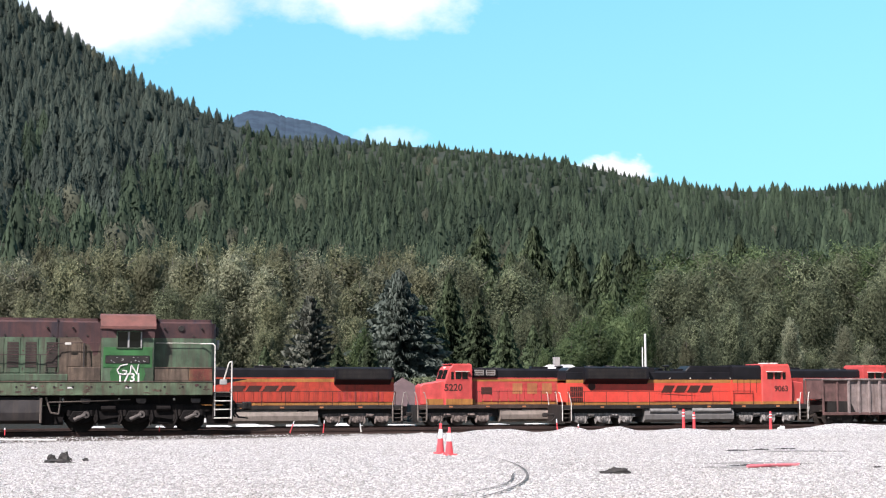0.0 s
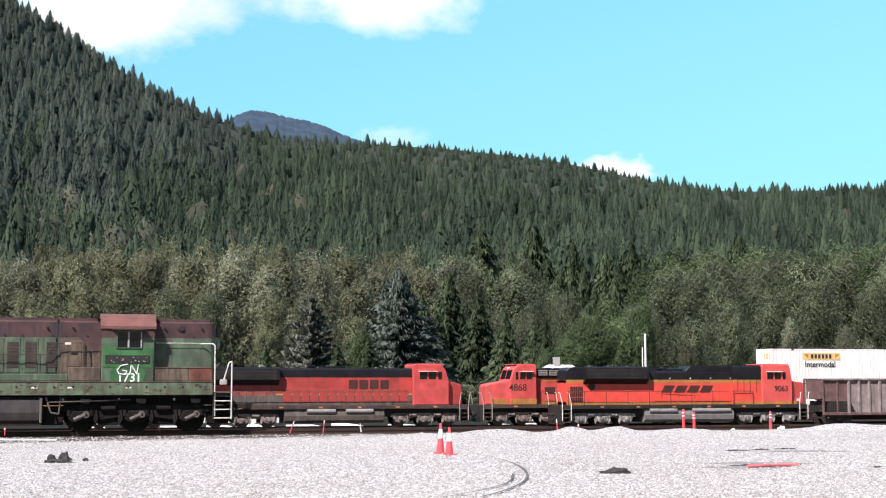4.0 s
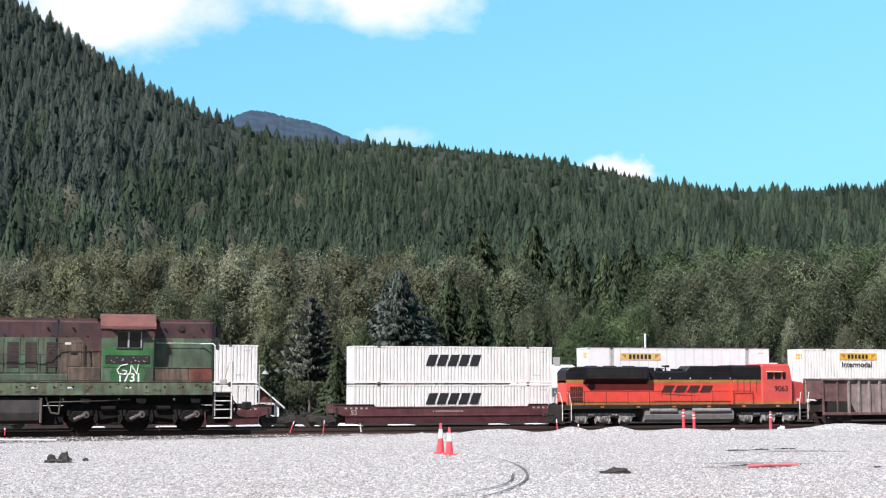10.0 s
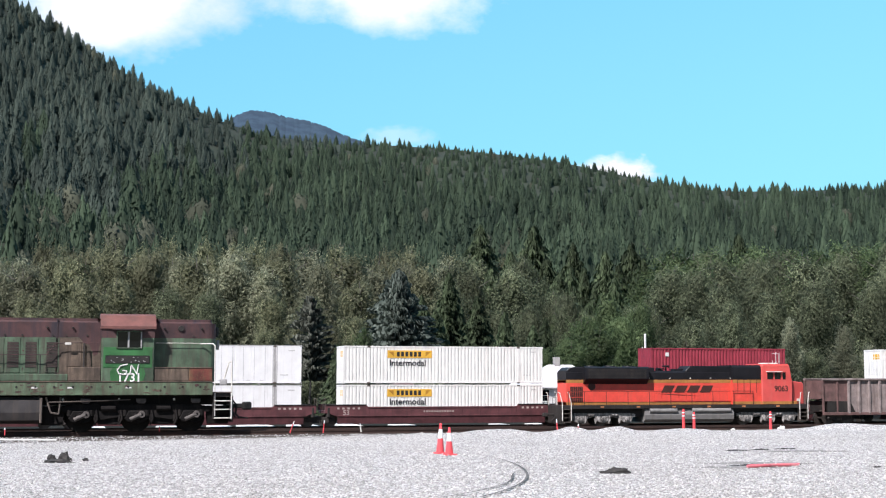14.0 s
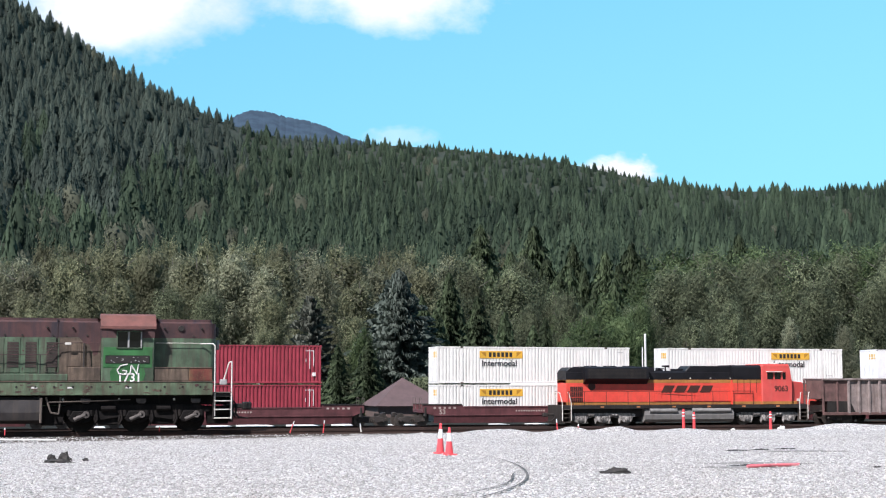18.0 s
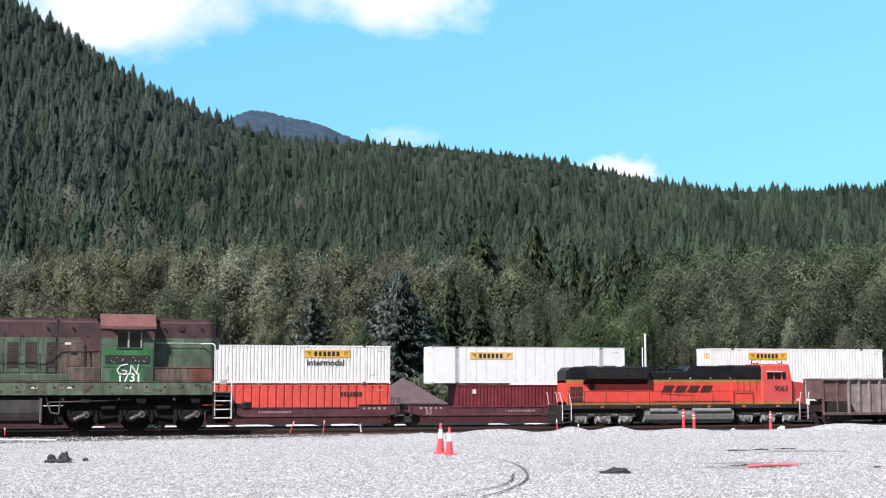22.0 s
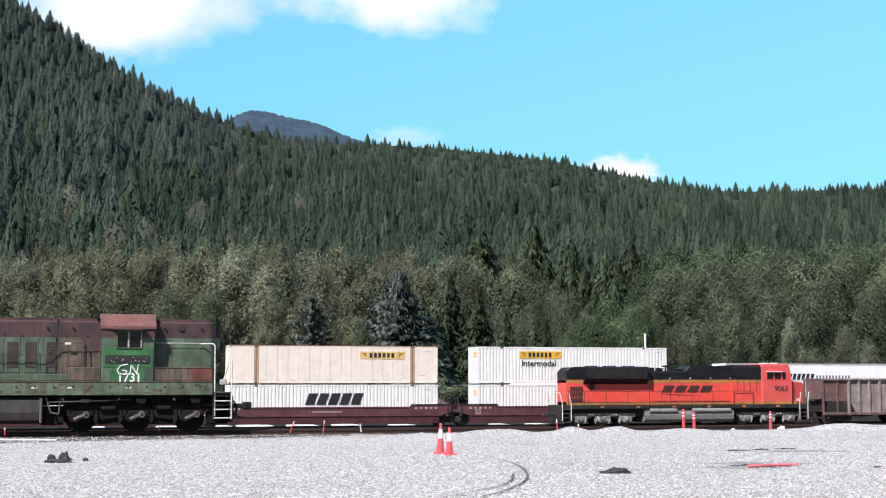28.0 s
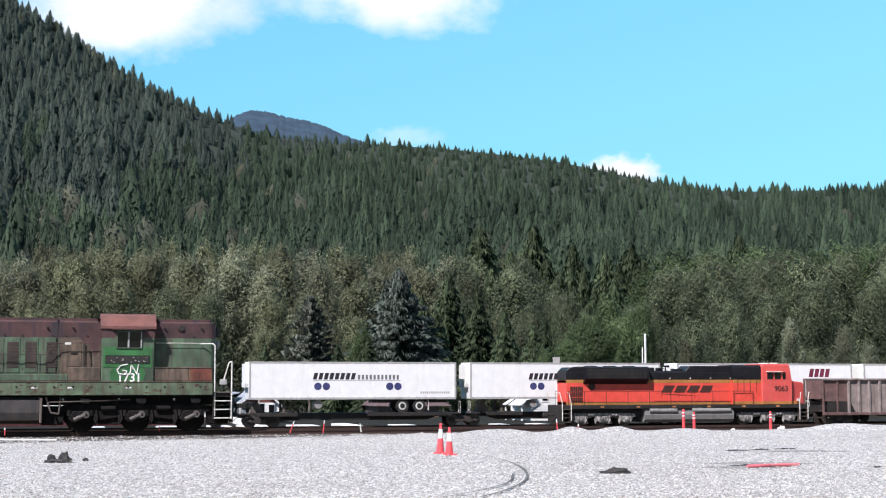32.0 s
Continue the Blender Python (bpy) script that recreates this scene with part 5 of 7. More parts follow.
in_train(locomotive("locomotive", "faded red-orange diesel with gold name blocks, last of four", LEAD, True, dict(heritage2, number="4868")), 81.3)

siding_loco = locomotive("locomotive", "clean orange and black diesel parked on the siding", "", False,
                         style_orange("9063", paint("dull_grey_tank_paint", (0.20, 0.195, 0.19), 0.55, var=0.15, dirt=(0.09, 0.08, 0.07), amount=0.35), reservoirs=((7.3, 10.6), (11.9, 14.2)), resmat=tank_silver, rad0=14.2, rad1=19.5, radup=0.31, radw=1.5,
                                      top=4.27, humps=((4.55, 10.9, 4.66, 0.45), (13.5, 20.85, 4.52, 0.3)), bands=((3.32, 3.57, brown_band, 5.0, 20.9), (1.64, 1.86, brown_band, 5.0, 20.9)), roof_eyes=True,
                                      word=(8.6, 13.0, 2.56, 3.12, 0.30, dark_mark), swoosh=(9.6, 13.6), numz=2.66, numat=(1.72, 3.42), numsize=0.62, cab=cab_orange, cabroof=cab_orange, cab_box=True, rake=0.35, nose_rise=0.16,
                                      horn=roof_black, fans=(15.3, 16.9, 18.5), intake=False, tank=(7.0, 14.6), cabband=brown_band, bandtop=1.86, panels=0, rear_grille=(19.55, 20.6), cab0=1.95, cab1=4.5, nose0=0.45, wide_box=(4.5, 7.0), cabinet_top=4.72))
siding_loco.matrix_world = pose(46.85, SIDING_Y, LOW_RAIL)


# ---- containers ----
def corrugated(bm, x0, x1, y, z0, z1, pitch, depth, flat=0.5, out=-1):
    """An upright ribbed sheet: flats and hollows joined by short slopes."""
    n = max(1, round((x1 - x0) / pitch))
    p = (x1 - x0) / n
    e = p * (1 - flat) * 0.25
    pts = []
    for i in range(n):
        a = x0 + i * p
        pts += [(a, y), (a + p * flat, y), (a + p * flat + e, y - out * depth), (a + p - e, y - out * depth)]
    pts.append((x1, y))
    lo = [bm.verts.new((a, b, z0)) for a, b in pts]
    hi = [bm.verts.new((a, b, z1)) for a, b in pts]
    for i in range(len(pts) - 1):
        bm.faces.new((lo[i], lo[i + 1], hi[i + 1], hi[i]))
    return bm


def container(kind, mat_, length, label, group="", sign=None, word=None, sign_x=0.2, logo_dark=None, seam=None):
    """Origin under the middle of its floor. kind: ribbed, smooth, wide or corrugated."""
    W, H, hl = 1.30, 2.89, length / 2
    c = thing("shipping_container", Matrix(), label, "container", group)
    bm = B()
    box(bm, -hl + 0.08, hl - 0.08, -W + 0.10, W - 0.10, 0.12, H - 0.06)
    part("inner_box", bm, mat_, c)
    for s in (-1, 1):
        bm = B()
        if kind == "ribbed":
            corrugated(bm, -hl + 0.06, hl - 0.06, s * (W - 0.012), 0.16, H - 0.1, 0.27, 0.045, 0.55, s)
        elif kind == "corrugated":
            corrugated(bm, -hl + 0.1, hl - 0.1, s * (W - 0.02), 0.16, H - 0.1, 0.285, 0.06, 0.42, s)
        elif kind == "wide":
            corrugated(bm, -hl + 0.06, hl - 0.06, s * (W - 0.012), 0.16, H - 0.1, 0.62, 0.10, 0.74, s)
        else:
            corrugated(bm, -hl + 0.06, hl - 0.06, s * (W - 0.012), 0.16, H - 0.1, 1.22, 0.012, 0.965, s)
        part("side_panel", bm, mat_, c)
        for z0, z1 in ((0.03, 0.17), (H - 0.11, H)):
            bm = B()
            box(bm, -hl, hl, s * W, s * (W - 0.09), z0, z1, 0.012)
            part("side_rail", bm, mat_, c)
        for x in (-hl, hl - 0.12):
            bm = B()
            box(bm, x, x + 0.12, s * (W + 0.001), s * (W - 0.12), 0.0, H, 0.012)
            part("corner_post", bm, mat_, c)
            for z in (0.0, H - 0.13):
                bm = B()
                box(bm, x - 0.008, x + 0.17, s * (W + 0.012), s * (W - 0.15), z - 0.006, z + 0.125, 0.02)
                part("corner_casting", bm, seam or mat_, c)
        if length > 13:
            for x in (-6.05, 6.05):
                bm = B()
                box(bm, x - 0.09, x + 0.09, s * (W + 0.004), s * (W - 0.1), 0.0, H, 0.01)
                part("lift_post", bm, seam if (seam and kind == "smooth") else mat_, c)
                for z in (0.0, H - 0.13):
                    bm = B()
                    box(bm, x - 0.12, x + 0.12, s * (W + 0.014), s * (W - 0.12), z - 0.006, z + 0.13, 0.015)
                    part("lift_casting", bm, frame_dusty, c)
    if kind == "smooth":
        for i in range(14):
            x = -5.3 + i * 0.815
            bm = B()
            box(bm, x, x + 0.022, -W - 0.001, -W + 0.03, 0.18, H - 0.12)
            part("panel_joint", bm, joint_grey, c)
        for x in (-6.22, -5.92, 5.88, 6.18):
            bm = B()
            box(bm, x, x + 0.05, -W - 0.003, -W + 0.03, 0.02, H - 0.02)
            part("post_edge", bm, seam or joint_grey, c)
        bm = B()
        box(bm, -hl, hl, -W - 0.006, -W + 0.02, H - 0.05, H + 0.004, 0.004)
        part("drip_rail", bm, seam or joint_grey, c)
        bm = B()
        for i in range(11):
            box(bm, -5.6 + i * 1.05, -5.3 + i * 1.05, -W - 0.004, -W, 0.24, 0.27)
        part("stencil_marks", bm, joint_grey, c)
    for x0, x1 in ((-hl, -hl + 0.08), (hl - 0.08, hl)):
        for z0, z1 in ((0.0, 0.18), (H - 0.14, H)):
            bm = B()
            box(bm, x0, x1, -W + 0.12, W - 0.12, z0, z1, 0.01)
            part("end_rail", bm, mat_, c)
    bm = B()
    box(bm, -hl + 0.05, hl - 0.05, -W + 0.05, W - 0.05, H - 0.06, H - 0.015)
    part("roof_panel", bm, mat_, c)
    # doors with lock rods on the end that faces -x
    for y0, y1 in ((-W + 0.13, -0.012), (0.012, W - 0.13)):
        bm = B()
        box(bm, -hl + 0.02, -hl + 0.07, y0, y1, 0.2, H - 0.16, 0.01)
        door = part("door", bm, mat_, c)
        for f in (0.28, 0.72):
            y = y0 + (y1 - y0) * f
            bm = B()
            rod(bm, (-hl + 0.0, y, 0.2), (-hl + 0.0, y, H - 0.16), 0.022, 0.022, 6)
            box(bm, -hl - 0.02, -hl + 0.01, y - 0.02, y + 0.3, 1.25, 1.3)
            part("lock_rod", bm, mat_, door)
    if sign:
        bm = B()
        box(bm, -hl + 0.010, -hl + 0.02, -W + 0.25, -0.1, 2.05, 2.5)
        part("door_decal", bm, sign, c)
    for k in range(6):
        bm = B()
        box(bm, -hl + 0.005, -hl + 0.02, -W + 0.2, W - 0.2, 0.42 + k * 0.36, 0.455 + k * 0.36)
        part("door_strap", bm, mat_, c)
    if sign:
        sx, sz, sw, sh = sign_x, 1.98, 3.55, 0.58
        if word is None and kind == "smooth":
            sz = 1.88
        bm = B()
        box(bm, sx, sx + sw, -W - 0.012, -W + 0.02, sz, sz + sh, 0.008)
        pl = part("sign_panel", bm, sign, c, "yellow panel with dark name blocks")
        bm = B()
        word_bars(bm, sx + 0.75, sx + sw - 0.75, sz + 0.11, sz + sh - 0.11, -W - 0.0125, 6, 0.0, 0.34)
        part("name_blocks", bm, black_mark, pl)
        bm = B()
        for a, b in ((0.08, 0.5), (sw - 0.5, sw - 0.08)):
            prism(bm, [(sx + a, sz + sh - 0.1), (sx + b, sz + sh - 0.1), (sx + (b if a < 1 else a), sz + 0.12)], -W - 0.016, -W - 0.012)
        part("scroll_mark", bm, paint("ochre_mark_paint", (0.42, 0.20, 0.02), 0.5), pl)
        if word:
            letters(word, 0.66, c, black_mark, (sx + 0.16, -W - 0.006, sz - 0.60), "lettering")
    if logo_dark and word == "slanted":
        name_blocks(sign_x, sign_x + 4.4, 1.37, 2.25, -W - 0.005, 5, black_mark, c, 0.32, 0.2)
    # small stencilled marks
    bm = B()
    red = mat_ in (red_box, maroon_box)
    for x, z, w in ((hl - 1.2, 2.45, 0.7),) if red else ((hl - 1.6, 0.62, 0.6), (hl - 1.0, 2.45, 0.5)):
        word_bars(bm, x, x + w, z, z + 0.08, -W - 0.003, 7, 0.0, 0.5)
    part("stencil_marks", bm, seam_grey if not red else white_mark, c)
    return c


STACKS = "double-stacked shipping containers"
FLOOR = -1.36
UPPER = FLOOR + 2.98


def white_ribbed(sign=sign_yellow, sx=-4.6, word="Intermodal", kind="ribbed", label="white ribbed steel container with a yellow name panel"):
    return container(kind, white_box, 16.15, label, STACKS, sign, word, sx)


def white_plain(sx=-5.2):
    return container("smooth", white_smooth, 16.15, "smooth white container with posts and a yellow name panel", STACKS, sign_faded, None, sx, None, seam_grey)


# a
in_train(container("wide", white_box, 16.15, "white container with widely spaced ribs, in a well", STACKS), 104.15, FLOOR)
in_train(white_ribbed(sign_faded, -5.1), 104.15, UPPER)
# b
for z in (FLOOR, UPPER):
    in_train(container("ribbed", white_box, 16.15, "white ribbed container with slanted black name blocks", STACKS, None, "slanted", -2.35, black_mark), 127.65, z)
# c
for z in (FLOOR, UPPER):
    in_train(white_plain(-5.3), 146.9, z)
# d
for z in (FLOOR, UPPER):
    in_train(white_ribbed(), 166.25, z)


def red_forty(mat_, label):
    c = container("corrugated", mat_, 12.19, label, STACKS)
    bm = B()
    box(bm, -4.80, -4.50, -1.308, -1.29, 2.2, 2.52)
    part("square_mark", bm, white_mark, c)
    bm = B()
    for i, (x, z0, z1) in enumerate(((4.9, 1.6, 1.9), (5.2, 1.1, 2.6), (5.5, 1.3, 2.5))):
        box(bm, x, x + 0.045, -1.306, -1.29, z0, z1)
    box(bm, 5.4, 5.68, -1.306, -1.29, 0.55, 0.85)
    part("code_marks", bm, white_mark, c)
    return c


for z in (FLOOR, UPPER):
    in_train(red_forty(red_box, "crimson corrugated steel container, forty feet long"), 189.78, z)
# f
for z in (FLOOR, UPPER):
    in_train(white_ribbed(), 213.1, z)
# g
g_low = container("wide", orange_box, 16.15, "vermilion panelled container with a dark stripe mark", STACKS)
bm = B()
word_bars(bm, 4.2, 5.9, 2.0, 2.35, -1.306, 7)
part("name_blocks", bm, dark_mark, g_low)
in_train(g_low, 232.6, FLOOR)
in_train(white_ribbed(sign_yellow, 1.4), 232.6, UPPER)
# h
in_train(red_forty(maroon_box, "dark maroon corrugated container, forty feet long"), 252.1, FLOOR)
in_train(white_plain(-5.0), 252.1, UPPER)
# i
for z in (FLOOR, UPPER):
    in_train(white_ribbed(), 275.9, z)
# j
in_train(container("ribbed", white_box, 16.15, "white ribbed container with slanted black name blocks", STACKS, None, "slanted", -2.35, black_mark), 295.5, FLOOR)
in_train(container("smooth", tan_box, 16.15, "cream faded container with rusty posts and yellow panel", STACKS, sign_faded, None, 1.9, None, paint("rust_brown_post", (0.30, 0.17, 0.10), 0.7)), 295.5, UPPER)
# k
in_train(white_ribbed(sign_yellow, 2.2), 314.9, FLOOR)
in_train(white_ribbed(), 314.9, UPPER)


# ---- well cars ----
def well_unit(x0, x1, marks=True):
    """One sunken well between its end platforms; x runs along the car, z up from the rail."""
    c = thing("well_car", Matrix(), "oxide-brown steel well car carrying stacked containers", "rail car", "well cars of the container train")
    h = (x1 - x0) / 2
    bot, top, etop = 0.22, 1.50, 1.64
    for s in (-1, 1):
        bm = B()
        prism(bm, [(-h, 1.05), (-h, etop), (-h + 3.2, etop), (-h + 3.3, top), (h - 3.3, top), (h - 3.2, etop), (h, etop), (h, 1.05), (h - 0.5, 0.95), (h - 0.8, 0.8), (-h + 0.8, 0.8), (-h + 0.5, 0.95)],
              s * 1.44 - 0.05, s * 1.44 + 0.05, 0.01)
        part("side_sill", bm, well_brown, c)
        bm = B()
        extrude_x(bm, [(s * 1.488, 0.80), (s * 1.38, bot), (s * 1.335, bot), (s * 1.39, 0.80)], -h + 0.95, h - 0.95)
        part("lower_side_plate", bm, well_brown, c)
        for z0, z1, a in ((top - 0.10, top + 0.01, 3.3), (0.78, 0.86, 1.0)):
            bm = B()
            box(bm, -h + a, h - a, s * 1.40, s * 1.53, z0, z1, 0.01)
            part("flange", bm, well_brown, c)
        for e in (-1, 1):
            bm = B()
            box(bm, e * h, e * (h - 3.2), s * 1.38, s * 1.54, etop - 0.015, etop + 0.05, 0.01)
            part("end_cap_rail", bm, frame_black, c)
        n = 9
        for i in range(n):
            x = -h + 3.4 + (2 * h - 6.8) * i / (n - 1)
            bm = B()
            box(bm, x - 0.04, x + 0.04, s * 1.47, s * 1.51, 0.86, top - 0.1)
            part("side_stake", bm, well_brown, c)
    for e in (-1, 1):
        bm = B()
        box(bm, e * h, e * (h - 1.35), -1.38, 1.38, 1.0, 1.22, 0.02)
        part("end_platform", bm, well_brown, c)
        bm = B()
        for y in (-1.42, -0.6, 0.6, 1.42):
            rod(bm, (e * (h + 0.02), y, 1.2), (e * (h + 0.02), y, 2.15), 0.02, 0.02, 6)
        rod(bm, (e * (h + 0.02), -1.42, 2.15), (e * (h + 0.02), -0.6, 2.15), 0.02, 0.02, 6)
        rod(bm, (e * (h + 0.02), 1.42, 2.15), (e * (h + 0.02), 0.6, 2.15), 0.02, 0.02, 6)
        part("end_grab_rail", bm, frame_dusty, c)
        bm = B()
        rod(bm, (e * (h - 0.25), -1.35, 0.75), (e * (h - 0.25), -1.35, 1.45), 0.17, 0.17, 10)
        part("brake_reservoir", bm, frame_black, c)
    for i in range(6):
        x = -h + 2.2 + (2 * h - 4.4) * i / 5
        bm = B()
        box(bm, x - 0.14, x + 0.14, -1.38, 1.38, bot, bot + 0.12)
        part("floor_beam", bm, well_brown, c)
    bm = B()
    word_bars(bm, -h + 0.9, -h + 2.9, etop - 0.32, etop - 0.18, -1.494, 5, 0, 0.55)
    word_bars(bm, h - 2.9, h - 0.9, etop - 0.32, etop - 0.18, -1.494, 5, 0, 0.55)
    word_bars(bm, -1.6, 0.9, 1.08, 1.20, -1.494, 12, 0, 0.4)
    part("stencil_marks", bm, paint("chalky_mark_paint", (0.42, 0.36, 0.33), 0.7), c)
    if marks:
        letters("53", 0.52, c, paint("chalky_mark_paint", (0.42, 0.36, 0.33), 0.7), (-h + 1.35, -1.494, 0.90), "well_number")
    return c


BOGIES = []


def wells(spans, trucks, couplers, marks=True):
    made = []
    for a, b in spans:
        w = in_train(well_unit(a, b, marks), (a + b) / 2)
        made.append(w)
    for u, i in trucks:
        a, b = spans[i]
        BOGIES.append(freight_truck(made[i], u - (a + b) / 2))
    for u, i, s in couplers:
        a, b = spans[i]
        coupler(made[i], u - (a + b) / 2, s)
    return made


wells([(94.9, 113.3)], [(94.2, 0), (114.0, 0)], [(93.6, 0, -1), (114.4, 0, 1)])
bcd = wells([(118.0, 136.9), (137.5, 156.1), (156.8, 175.4)], [(117.3, 0), (137.2, 0), (156.45, 1), (176.1, 2)], [(116.7, 0, -1), (176.5, 2, 1)])
wells([(180.4, 199.2)], [(179.8, 0), (199.9, 0)], [(179.2, 0, -1), (200.3, 0, 1)], False)
fgh = wells([(203.8, 222.2), (222.9, 241.4), (242.1, 261.0)], [(203.1, 0), (222.5, 0), (241.75, 1), (261.7, 2)], [(202.6, 0, -1), (262.0, 2, 1)])
ijk = wells([(265.5, 285.0), (285.6, 304.6), (305.2, 324.4)], [(264.7, 0), (285.3, 0), (304.9, 1), (325.1, 2)], [(264.2, 0, -1), (325.4, 2, 1)])
# spray-painted tag on one well
bm = B()
prism(bm, [(2.9, 0.90), (3.5, 1.4), (6.2, 1.42), (6.6, 1.05), (6.3, 0.90)], -1.499, -1.494)
tag = part("painted_tag", bm, paint("pale_blue_spray_paint", (0.34, 0.42, 0.58), 0.6), ijk[0], "pale blue spray-painted shape")
bm = B()
word_bars(bm, 3.5, 6.0, 0.98, 1.34, -1.4995, 5, 0.1, 0.3)
part("tag_blocks", bm, white_mark, tag)


# ---- trailers on skeleton flat cars ----
def trailer(label, word_kind):
    """A road trailer, origin under its middle at deck level."""
    L, W, z0, z1 = 16.15, 1.29, 1.02, 3.86
    h = L / 2
    t = thing("road_trailer", Matrix(), label, "trailer", "road trailers on flat cars")
    bm = B()
    box(bm, -h, h, -W, W, z0, z1, 0.03)
    part("box_body", bm, white_smooth, t)
    for s in (-1, 1):
        for a, b in ((z1 - 0.13, z1 + 0.01), (z0 - 0.02, z0 + 0.14)):
            bm = B()
            box(bm, -h - 0.01, h + 0.01, s * (W + 0.014), s * (W - 0.04), a, b, 0.01)
            part("side_rail", bm, seam_grey, t)
        for x in (-h, h - 0.12):
            bm = B()
            box(bm, x - 0.01, x + 0.13, s * (W + 0.018), s * (W - 0.06), z0, z1, 0.01)
            part("corner_post", bm, seam_grey, t)
    bm = B()
    for i in range(24):
        x = -h + 0.6 + i * 0.65
        box(bm, x, x + 0.05, -W - 0.017, -W, z0 + 0.16, z0 + 0.2)
    part("marker_dots", bm, seam_grey, t)
    bm = B()
    extrude_x(bm, [(-0.85, z0 + 0.9), (-0.95, z0 + 1.2), (-0.95, z1 - 0.3), (-0.8, z1 - 0.15), (0.8, z1 - 0.15), (0.95, z1 - 0.3), (0.95, z1 - 1.7), (0.85, z0 + 0.9)], -h - 0.28, -h)
    part("cooling_unit" if word_kind == "long" else "nose_plate", bm, white_box, t)
    # landing gear and axles
    for s in (-1, 1):
        bm = B()
        box(bm, -h + 2.6, -h + 2.78, s * 0.9, s * 0.75, 0.0, z0, 0.01)
        box(bm, -h + 2.45, -h + 2.93, s * 1.0, s * 0.65, 0.0, 0.06)
        rod(bm, (-h + 2.7, s * 0.82, 0.2), (-h + 3.9, s * 0.82, z0), 0.04, 0.04, 6)
        part("landing_leg", bm, frame_dusty, t)
    bm = B()
    box(bm, h - 6.6, h - 0.6, -0.55, 0.55, z0 - 0.28, z0 - 0.02)
    part("chassis", bm, frame_black, t)
    # rear doors, mudflaps and the round tank under the floor
    for y0, y1 in ((-W + 0.03, -0.01), (0.01, W - 0.03)):
        bm = B()
        box(bm, h + 0.002, h + 0.05, y0, y1, z0 + 0.06, z1 - 0.06, 0.01)
        part("rear_door", bm, frame_dusty, t)
    for s in (-1, 1):
        bm = B()
        box(bm, h - 2.2, h - 2.18, s * 0.65, s * 1.2, 0.15, z0 - 0.03)
        part("mudflap", bm, white_rail, t)
    bm = B()
    rod(bm, (-h + 5.3, -1.1, 0.62), (-h + 5.3, 0.2, 0.62), 0.30, 0.30, 16)
    part("fuel_tank", bm, tank_silver, t)
    for ax in (h - 4.3, h - 2.95):
        for s in (-1, 1):
            bm = B()
            rod(bm, (ax, s * 0.62, 0.5), (ax, s * 1.22, 0.5), 0.49, 0.49, 20)
            ty = part("tyre", bm, rubber, t)
            bm = B()
            rod(bm, (ax, s * 1.20, 0.5), (ax, s * 1.235, 0.5), 0.32, 0.30, 16)
            part("rim", bm, hub_white, ty)
            bm = B()
            rod(bm, (ax, s * 1.23, 0.5), (ax, s * 1.26, 0.5), 0.20, 0.18, 12)
            part("hub", bm, frame_black, ty)
    if word_kind == "long":
        name_blocks(-3.25, 0.10, z0 + 1.50, z0 + 2.00, -W - 0.004, 8, black_mark, t, 0.12, 0.3)
        bm = B()
        word_bars(bm, 0.25, 3.6, z0 + 1.50, z0 + 1.86, -W - 0.004, 11, 0.0, 0.45)
        box(bm, -3.2, 3.6, -W - 0.004, -W, z0 + 1.40, z0 + 1.43)
        part("name_blocks", bm, paint("thin_grey_lettering", (0.16, 0.16, 0.18), 0.5), t)
        for x in (-2.85, -2.2, 2.75, 3.4):
            bm = B()
            rod(bm, (x, -W - 0.006, z0 + 0.98), (x, -W, z0 + 0.98), 0.29, 0.29, 18)
            part("round_mark", bm, navy_mark, t)
        bm = B()
        word_bars(bm, 5.2, 7.6, z0 + 0.42, z0 + 0.58, -W - 0.004, 14, 0.0, 0.4)
        part("small_print", bm, seam_grey, t)
    else:
        if word_kind == "short":
            name_blocks(3.95, 5.95, z0 + 1.72, z0 + 2.42, -W - 0.004, 4, maroon_mark, t, 0.15, 0.25)
        for x in (-4.0, 1.2):
            bm = B()
            box(bm, x, x + 0.03, -W - 0.004, -W, z0 + 0.15, z1 - 0.14)
            part("panel_joint", bm, joint_grey, t)
    return t


DECK = LOW_RAIL + 1.06
in_train(trailer("long white road trailer with four navy dots", "long"), 336.4, DECK)
in_train(trailer("long white road trailer with four navy dots", "long"), 353.7, DECK)
in_train(trailer("white road trailer with maroon name blocks", "short"), 371.4, DECK)
in_train(trailer("plain white road trailer, last in view", "plain"), 388.7, DECK)


